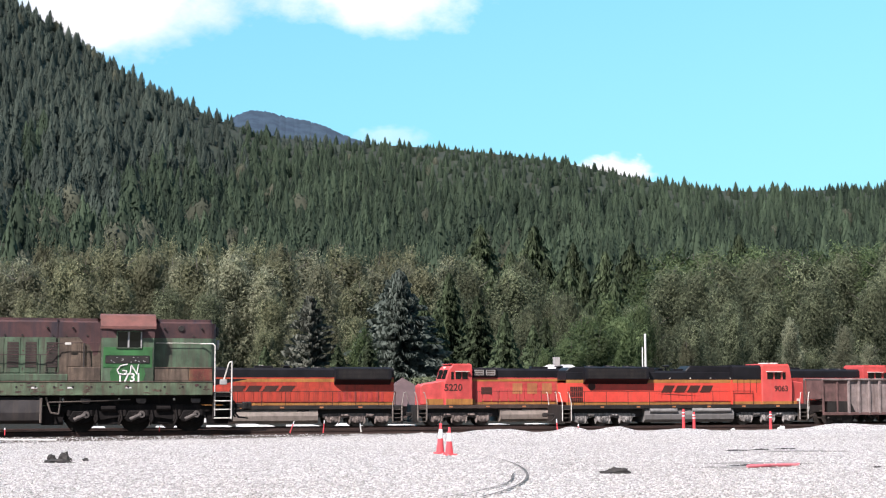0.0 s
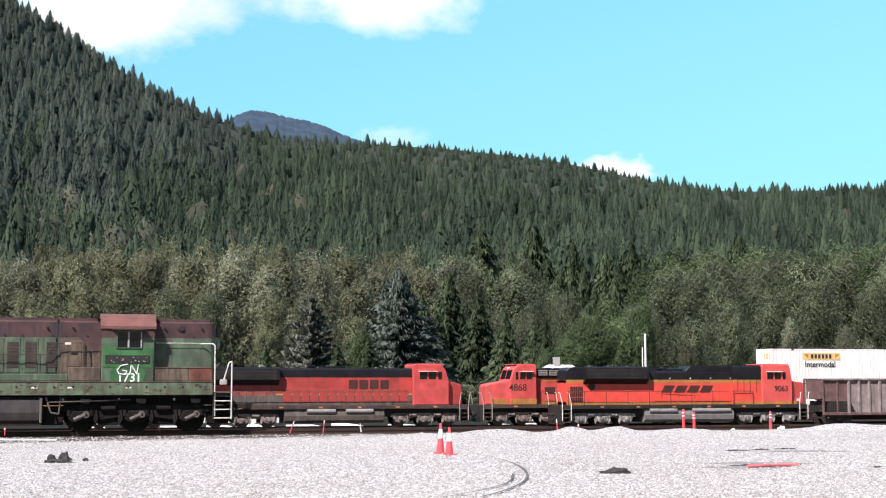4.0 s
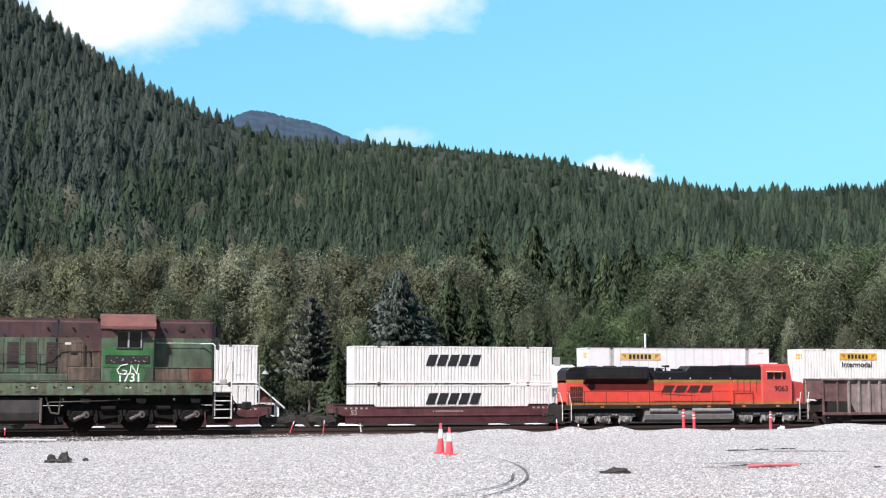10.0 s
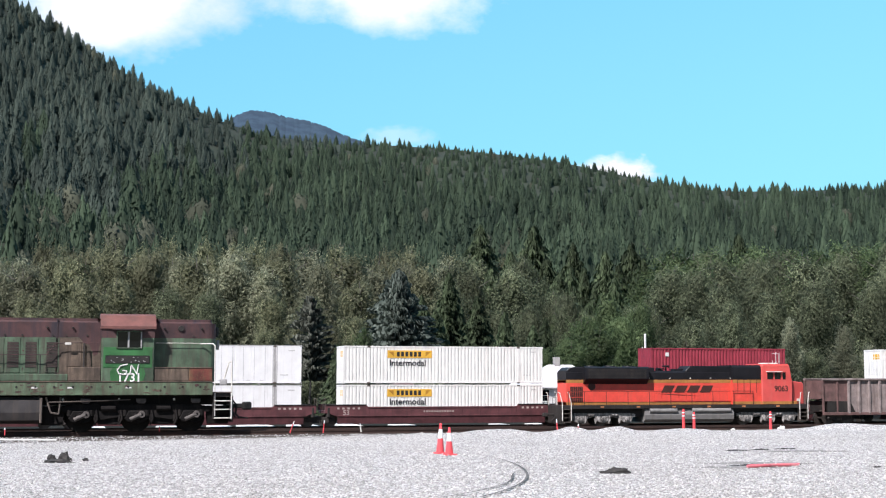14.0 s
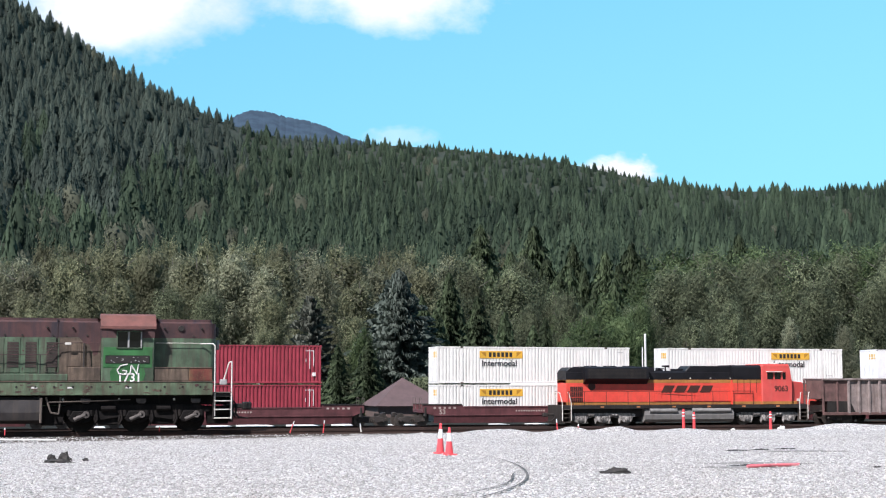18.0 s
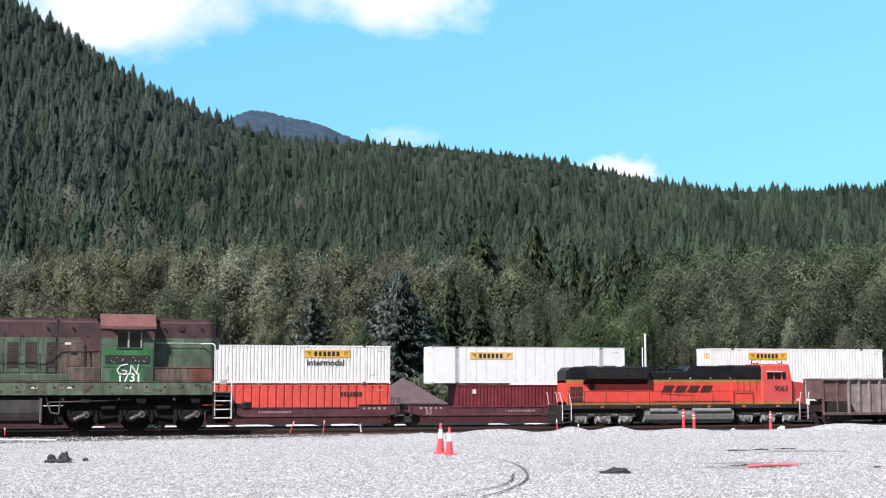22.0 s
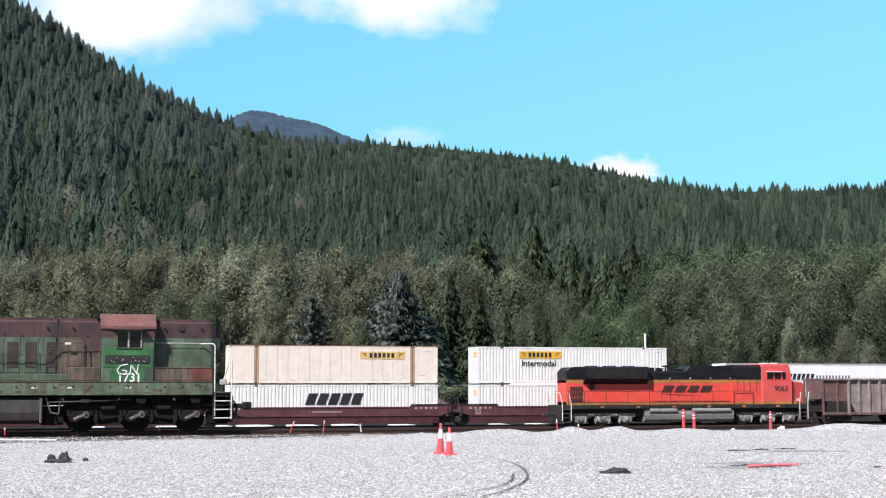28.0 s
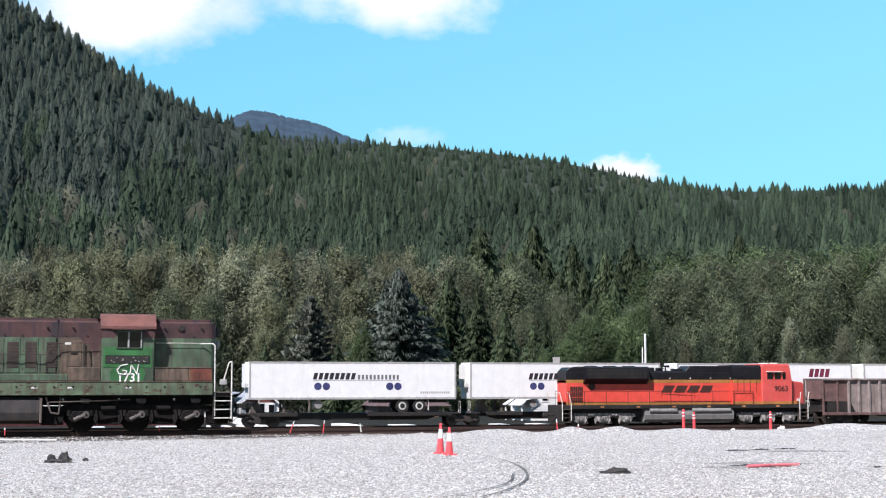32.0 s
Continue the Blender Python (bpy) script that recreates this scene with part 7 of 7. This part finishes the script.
# ---- small things on the yard ----
def traffic_cone(x, y, h, lean=0.0):
    c = thing("traffic_cone", pose(x, y, ground_z(x, y), 0, lean, 20), "orange plastic traffic cone with a white collar", "traffic cone", "pair of traffic cones")
    bm = B()
    box(bm, -0.145, 0.145, -0.145, 0.145, 0, 0.035, 0.012)
    part("base", bm, cone_orange, c)
    bm = B()
    r = lambda k: 0.105 - 0.078 * k
    for a, b in ((0.03, 0.50), (0.80, 1.0)):
        rod(bm, (0, 0, a * h), (0, 0, b * h), r(a), r(b), 18)
    part("cone_body", bm, cone_orange, c)
    bm = B()
    rod(bm, (0, 0, 0.50 * h), (0, 0, 0.80 * h), r(0.5) + 0.002, r(0.8) + 0.002, 18)
    part("collar", bm, cone_white, c)
    return c


traffic_cone(9.03, 33.05, 0.76, 1.5)
traffic_cone(9.04, 32.24, 0.68)


def delineator(x, y, h, lean=0.0, z=None):
    d = thing("delineator_post", pose(x, y, ground_z(x, y) if z is None else z, 0, lean, 0), "orange plastic tube post with white bands", "traffic post", "delineator posts by the track")
    bm = B()
    rod(bm, (0, 0, 0), (0, 0, 0.05), 0.10, 0.08, 8)
    part("base", bm, cone_orange, d)
    bm = B()
    rod(bm, (0, 0, 0.04), (0, 0, h), 0.068, 0.06, 12)
    rod(bm, (0, 0, h), (0, 0, h + 0.07), 0.05, 0.04, 8)
    part("tube", bm, cone_orange, d)
    for k in (0.72, 0.88):
        bm = B()
        rod(bm, (0, 0, h * k), (0, 0, h * k + 0.05), 0.070, 0.070, 12)
        part("band", bm, cone_white, d)
    return d


for x_, h_ in ((26.05, 0.92), (26.55, 0.79), (30.28, 0.80)):
    delineator(x_, 54.9, h_)


def stake(px, d, z, h, mat_, lean, label):
    b = bearing(px)
    bm = B()
    rod(bm, (0, 0, -0.05), (0, 0, h * 0.7), 0.024, 0.024, 6)
    s = thing("marker_stake", pose(math.sin(b) * d, math.cos(b) * d, z, 0, lean, -TURN), label, "stake", "marker stakes by the track")
    part("post", bm, mat_, s)
    bm = B()
    rod(bm, (0, 0, h * 0.7), (0, 0, h), 0.026, 0.02, 6)
    part("tip", bm, cone_white, s)


stake(516, 55.2, -0.22, 0.46, cone_orange, 20, "orange marker stake leaning over beside the rail")
stake(574, 55.2, -0.22, 0.46, cone_orange, 5, "orange marker stake with a pale tip")
stake(640, 50.2, 0.0, 0.26, white_rail, -8, "short whitish stake in the ballast")
stake(15, 52.6, -0.12, 0.22, cone_orange, 0, "short orange marker stake")
stake(1021, 56.5, -0.25, 0.3, cone_orange, 4, "short orange marker stake")
stake(985, 56.5, -0.25, 0.5, cone_orange, -4, "orange marker stake beside the rail")
stake(286, 56.0, -0.2, 0.25, cone_orange, 4, "short orange marker stake")

# pale slabs added for bright ground beyond the main line, raised to fit the camera's view
for a_, b_, far_ in ((6.9, 8.8, 109.2), (17.4, 19.6, 109.2), (0.8, 2.9, 109.0), (10.9, 12.6, 109.2), (13.3, 16.0, 109.3), (14.5, 15.6, 124.5), (21.7, 23.1, 112), (26.2, 28.0, 110.2), (35.0, 36.1, 109.8), (38.3, 39.6, 109.8)):
    bm = B()
    box(bm, a_, b_, 108.2, far_ + 2.6 if far_ < 120 else far_, -2.1, -1.82 if a_ > 22 or far_ > 120 else -1.75, 0.02)
    tagged(finish("bright_ground_slab", bm, paint("pale_ground_strip", (0.72, 0.71, 0.69), 0.8, var=0.08, amount=0.12, streak=False)), "pale slab standing for a bright strip of ground beyond the rails", "pavement", "concrete slabs beyond the rails", "structure")


def lump(name, px, d, w, h, mat_, label, cat, seed, deep=0.6, z=None, pitch=3.0):
    """An uneven low heap."""
    rng = random.Random(seed)
    bm = B()
    bmesh.ops.create_icosphere(bm, subdivisions=3, radius=1.0)
    for v in bm.verts:
        n = 1 + 0.55 * noise.noise(v.co * 2.1 + Vector((seed, 0, 0))) + 0.40 * noise.noise(v.co * pitch * 1.7 + Vector((0, seed, 0)))
        v.co = Vector((v.co.x * w / 2 * n, v.co.y * w / 2 * deep * n, max(-0.05, v.co.z) * h * n))
    b = bearing(px)
    x, y = math.sin(b) * d, math.cos(b) * d
    ob = finish(name, bm, mat_, None, "", False)
    ob.matrix_world = pose(x, y, ground_z(x, y) if z is None else z, 0, 0, -TURN)
    return tagged(ob, label, cat)


lump("rubbish_heap", 97, 32.0, 0.22, 0.15, dark_cloth, "small heap of torn dark rubber on the gravel", "rubbish", 3)
lump("rubbish_heap", 121, 32.0, 0.27, 0.20, dark_cloth, "small heap of torn dark rubber on the gravel", "rubbish", 8)
lump("rubber_scrap", 110, 31.6, 0.62, 0.07, dark_cloth, "flat dark rubber scrap under the heap", "rubbish", 5)
lump("stone", 158, 32.0, 0.15, 0.07, dark_cloth, "single dark stone on the gravel", "stone", 9)
lump("rubber_scrap", 1089, 27.2, 0.54, 0.11, dark_cloth, "crumpled flat black rubber strip on the gravel", "rubbish", 12, 0.35)
lump("white_rock", 1378, 62.0, 0.28, 0.15, house_white, "white boulder beside the track", "rock", 21, z=-0.31)
lump("white_rock", 1293, 58.2, 0.15, 0.09, house_white, "white stone beside the track", "rock", 22, z=-0.24)
lump("white_rock", 1421, 58.6, 0.2, 0.10, house_white, "white stone beside the track", "rock", 25, z=-0.25)
lump("white_rock", 888, 58.5, 0.26, 0.10, house_white, "white boulder beside the track", "rock", 31, z=-0.38)
lump("white_rock", 722, 58.5, 0.26, 0.09, house_white, "white boulder beside the track", "rock", 33, z=-0.38)
for px_, d_, w_, sd_ in ((1302, 36.5, 0.6, 41), (1386, 37.6, 0.55, 42), (1340, 37.0, 0.5, 43), (1340, 30.3, 1.2, 44), (1390, 30.8, 0.5, 45), (1543, 30.2, 0.2, 46)):
    lump("rubber_scrap", px_, d_, w_, 0.03, dark_cloth, "thin dark scrap lying on the gravel", "rubbish", sd_, 0.5)

# damp darker patches of gravel
damp = paint("damp_gravel_patch", (0.29, 0.28, 0.27), 0.9, var=0.3, scale=5, streak=False)
for px_, d_, w_, sd_ in ((1345, 31.2, 2.2, 51), (1300, 29.6, 1.7, 52), (1420, 36.5, 2.0, 56)):
    lump("gravel_patch", px_, d_, w_, 0.022, damp, "slightly raised patch of darker damp gravel", "gravel", sd_, 0.35)

# red hose lying across the yard
bm = B()
pipe(bm, [(13.75, 25.95, 0.03), (14.1, 26.0, 0.035), (14.5, 26.1, 0.035), (15.1, 26.2, 0.03)], 0.035, 8)
tagged(finish("red_hose", bm, paint("faded_red_hose_rubber", (0.72, 0.16, 0.19), 0.6, var=0.2, dirt=(0.6, 0.5, 0.48), amount=0.4, streak=False)), "faded red hose lying on the gravel", "hose")


def tyre_track(name, pts, w, label):
    """A narrow pressed band along a smooth curve of a few points, lying on the gravel."""
    bm = B()
    ys = [p[1] for p in pts]
    cf = np.polyfit(ys, [p[0] for p in pts], min(4, len(pts) - 2))
    vs = []
    for i in range(61):
        y = ys[0] + (ys[-1] - ys[0]) * i / 60
        x = float(np.polyval(cf, y))
        ww = w * (1.0 if y < 27 else max(0.45, 1 - (y - 27) / 9)) * min(1.0, 0.15 + 6 * (1 - i / 60))
        for q in (-ww, ww):
            vs.append(bm.verts.new((x + q, y, ground_z(x + q, y) + 0.028)))
    for i in range(60):
        bm.faces.new((vs[2 * i], vs[2 * i + 1], vs[2 * i + 3], vs[2 * i + 2]))
    o = finish(name, bm, paint("damp_dark_gravel", (0.13, 0.125, 0.12), 0.9, var=0.3, scale=6, streak=False))
    tagged(o, label, "tyre track", "curved tyre tracks", "structure")


tyre_track("tyre_track", ((6.2, 20.2), (6.49, 20.68), (7.4, 22.3), (8.12, 23.8), (8.97, 25.99), (9.43, 28.79), (9.62, 31.2), (9.5, 33.4), (9.0, 35.2), (8.1, 36.6)), 0.026, "curved dark tyre track pressed into the gravel")
tyre_track("tyre_track", ((5.5, 20.2), (5.81, 20.55), (6.51, 21.36), (7.2, 22.4), (7.78, 23.6), (8.52, 25.59)), 0.024, "short curved dark tyre track in the gravel")

# white hose stretched along the yard's edge
bm = B()
pipe(bm, [(-8.0, 46.4, 0.0), (-2.0, 44.3, 0.01), (-0.3, 43.68, 0.01)], 0.022, 8)
tagged(finish("white_hose", bm, house_white), "white hose lying along the edge of the gravel", "hose")


# ---- the village beyond the line ----
def white_house():
    h = thing("white_house", pose(43.3, 125.0, -2.0, 0, 0, 0), "white clapboard house with a pale hipped metal roof", "house")
    W, D, e, r = 7.6, 6.4, 3.25, 5.45
    for nm, q in (("wall", (0, W, 0, 0.2)), ("wall", (0, W, D - 0.2, D)), ("wall", (0, 0.2, 0.2, D - 0.2)), ("wall", (W - 0.2, W, 0.2, D - 0.2))):
        bm = B()
        box(bm, *q, 0, e)
        wall = part(nm, bm, house_white, h)
    for i in range(14):
        bm = B()
        box(bm, -0.02, W + 0.02, -0.022, 0.0, 0.25 + i * 0.21, 0.42 + i * 0.21)
        part("clapboard", bm, house_white, h)
    bm = B()
    o = 0.5
    pts = [(-o, -o, e), (W + o, -o, e), (W + o, D + o, e), (-o, D + o, e), (2.9, D / 2, r), (5.4, D / 2, r)]
    v = [bm.verts.new(p) for p in pts]
    lo = [bm.verts.new((p[0], p[1], p[2] - 0.12)) for p in pts[:4]]
    for f in ((v[0], v[1], v[5], v[4]), (v[1], v[2], v[5]), (v[2], v[3], v[4], v[5]), (v[3], v[0], v[4]), (lo[3], lo[2], lo[1], lo[0])):
        bm.faces.new(f)
    for i in range(4):
        bm.faces.new((v[i], lo[i], lo[(i + 1) % 4], v[(i + 1) % 4]))
    roof = part("roof", bm, roof_pale, h)
    bm = B()
    box(bm, 3.5, 4.05, D / 2 - 0.3, D / 2 + 0.3, r - 0.3, r + 0.75, 0.02)
    part("chimney", bm, pole_grey, roof)
    for x in (1.1, 3.7, 6.0):
        bm = B()
        box(bm, x, x + 0.7, -0.04, 0.02, 1.9, 2.95)
        win = part("window", bm, glass, h)
        bm = B()
        for q in ((x - 0.08, x, 1.82, 3.03), (x + 0.7, x + 0.78, 1.82, 3.03), (x, x + 0.7, 2.95, 3.03), (x, x + 0.7, 1.82, 1.9), (x, x + 0.7, 2.40, 2.45)):
            box(bm, q[0], q[1], -0.07, 0.0, q[2], q[3])
        part("window_frame", bm, house_white, win)
    # porch with lean-to roof
    bm = B()
    prism(bm, [(-1.3, 1.45), (-1.3, 1.55), (0.3, 2.55), (0.3, 2.43)], -0.6, 5.0)
    part("porch_roof", bm, roof_pale, h)
    for y in (-0.4, 2.2, 4.6):
        bm = B()
        box(bm, -1.15, -1.02, y, y + 0.13, 0, 1.55)
        part("porch_post", bm, house_white, h)
    bm = B()
    prism(bm, [(3.2, 2.2), (3.4, 2.2), (6.2, 3.3), (6.2, 3.1)], -2.2, -0.1)
    part("stair_roof", bm, roof_pale, h)
    for x in (3.4, 4.8, 6.1):
        bm = B()
        box(bm, x, x + 0.12, -2.1, -1.98, 0, 2.2 + (x - 3.4) * 0.38)
        part("porch_post", bm, house_white, h)
    return h


white_house()


def brown_shed():
    s = thing("brown_roofed_shed", pose(34.8, 140.0, -2.0), "low shed with a brown shingled hip roof", "shed")
    W, D, e, r = 7.4, 6.6, 1.35, 4.18
    for q in ((-W / 2 + 0.4, W / 2 - 0.4, 0, 0.15), (-W / 2 + 0.4, W / 2 - 0.4, D - 0.15, D), (-W / 2 + 0.4, -W / 2 + 0.55, 0.15, D - 0.15), (W / 2 - 0.55, W / 2 - 0.4, 0.15, D - 0.15)):
        bm = B()
        box(bm, *q, 0, e)
        part("wall", bm, paint("brown_wall_paint", (0.14, 0.10, 0.09), 0.7), s)
    bm = B()
    pts = [(-W / 2, -0.5, e - 0.15), (W / 2 + 0.9, -0.5, e - 0.15), (W / 2 + 0.9, D + 0.5, e - 0.15), (-W / 2, D + 0.5, e - 0.15), (0.0, D / 2 - 0.4, r), (0.25, D / 2 + 0.4, r)]
    v = [bm.verts.new(p) for p in pts]
    for f in ((v[0], v[1], v[5], v[4]), (v[1], v[2], v[5]), (v[2], v[3], v[4], v[5]), (v[3], v[0], v[4]), (v[3], v[2], v[1], v[0])):
        bm.faces.new(f)
    part("roof", bm, roof_brown, s)


brown_shed()


def depot_hut():
    h = thing("small_depot_house", pose(15.2, 125.0, -2.0), "small white house with dark red gable and grey roof", "house")
    W, D, e, r = 3.6, 6.5, 1.85, 3.35
    for q in ((0, W, 0, 0.15), (0, W, D - 0.15, D), (0, 0.15, 0.15, D - 0.15), (W - 0.15, W, 0.15, D - 0.15)):
        bm = B()
        box(bm, *q, 0, e)
        part("wall", bm, house_white, h)
    bm = B()
    prism(bm, [(0.0, e), (W, e), (W / 2, r - 0.12)], 0.0, 0.12)
    part("gable", bm, gable_red, h, "dark red boarded gable")
    for sgn in (-1, 1):
        bm = B()
        x0 = W / 2 + sgn * (W / 2 + 0.45)
        zr = e - 0.42
        prism(bm, [(W / 2, r), (x0, zr), (x0, zr - 0.12), (W / 2, r - 0.12)], -0.35, D + 0.3)
        part("roof", bm, roof_grey, h)
        bm = B()
        prism(bm, [(W / 2, r + 0.02), (x0, zr + 0.02), (x0, zr - 0.16), (W / 2, r - 0.16)], -0.42, -0.352)
        part("barge_board", bm, house_white, h)
    for x, w, z0, z1 in ((0.55, 0.55, 0.75, 1.65), (1.5, 0.75, 0.1, 1.75), (2.65, 0.5, 0.75, 1.65)):
        bm = B()
        box(bm, x, x + w, -0.03, 0.02, z0, z1)
        part("door" if z0 < 0.5 else "window", bm, glass, h)
    # lower wing behind, its roof falling towards the line
    bm = B()
    prism(bm, [(-6.0, e - 0.55), (-6.0, e - 0.45), (0.2, r - 0.55), (0.2, r - 0.65)], 2.0, 7.0)
    part("wing_roof", bm, roof_grey, h)
    bm = B()
    box(bm, -5.4, -0.004, 2.6, 6.6, 0, e - 0.5)
    part("wing_wall", bm, house_white, h)


depot_hut()


def lamp_post(x, y):
    p = thing("lamp_post", pose(x, y, -2.0), "grey lamp post with a shaded lantern on a short arm", "street lamp")
    bm = B()
    rod(bm, (0, 0, 0), (0, 0, 5.3), 0.09, 0.06, 10)
    part("pole", bm, pole_grey, p)
    bm = B()
    pipe(bm, [(0, 0, 5.1), (0.25, 0, 5.25), (0.5, 0, 5.1), (0.52, 0, 4.75)], 0.03)
    part("arm", bm, pole_grey, p)
    bm = B()
    rod(bm, (0.52, 0, 4.45), (0.52, 0, 4.75), 0.34, 0.10, 14)
    part("shade", bm, seam_grey, p)


lamp_post(16.75, 123.5)


def signal_mast(x, y):
    p = thing("signal_mast", pose(x, y, -2.0), "white painted mast with a thinner pipe beside it", "mast")
    bm = B()
    rod(bm, (0, 0, 0), (0, 0, 8.4), 0.11, 0.10, 10)
    part("pole", bm, pole_white, p)
    bm = B()
    rod(bm, (-0.32, 0, 4.0), (-0.32, 0, 7.2), 0.06, 0.06, 8)
    part("side_pipe", bm, pole_white, p)
    for z in (5.0, 6.6):
        bm = B()
        box(bm, -0.34, 0.02, -0.05, 0.05, z, z + 0.08)
        part("bracket", bm, pole_grey, p)
    bm = B()
    rod(bm, (0, 0, 8.4), (0, 0, 8.5), 0.14, 0.05, 8)
    part("finial", bm, pole_white, p)


signal_mast(55.3, 125.0)


# ---- what moves ----
SPEED = 9.85
ROLLING = [o for ob, _, _ in TRAIN for o in ob.children if o.name.startswith("bogie")]


def motions():
    for ob, u, z in TRAIN:
        walk(ob, [(0, pose(u, TRAIN_Y, z)), (32, pose(u - SPEED * 32, TRAIN_Y, z))])
    # wheels of the train roll to the left
    for tr in ROLLING:
        for w in tr.children:
            if w.name.startswith("wheelset"):
                x, _, r = w.location
                spin = -math.degrees(SPEED / r)
                walk(w, [(k / 15, pose(x, 0, r, 0, spin * k / 15, 0)) for k in range(481)])
    for ob, m0, m1 in CLOUDS:
        walk(ob, [(0, m0), (32, m1)])


motions()
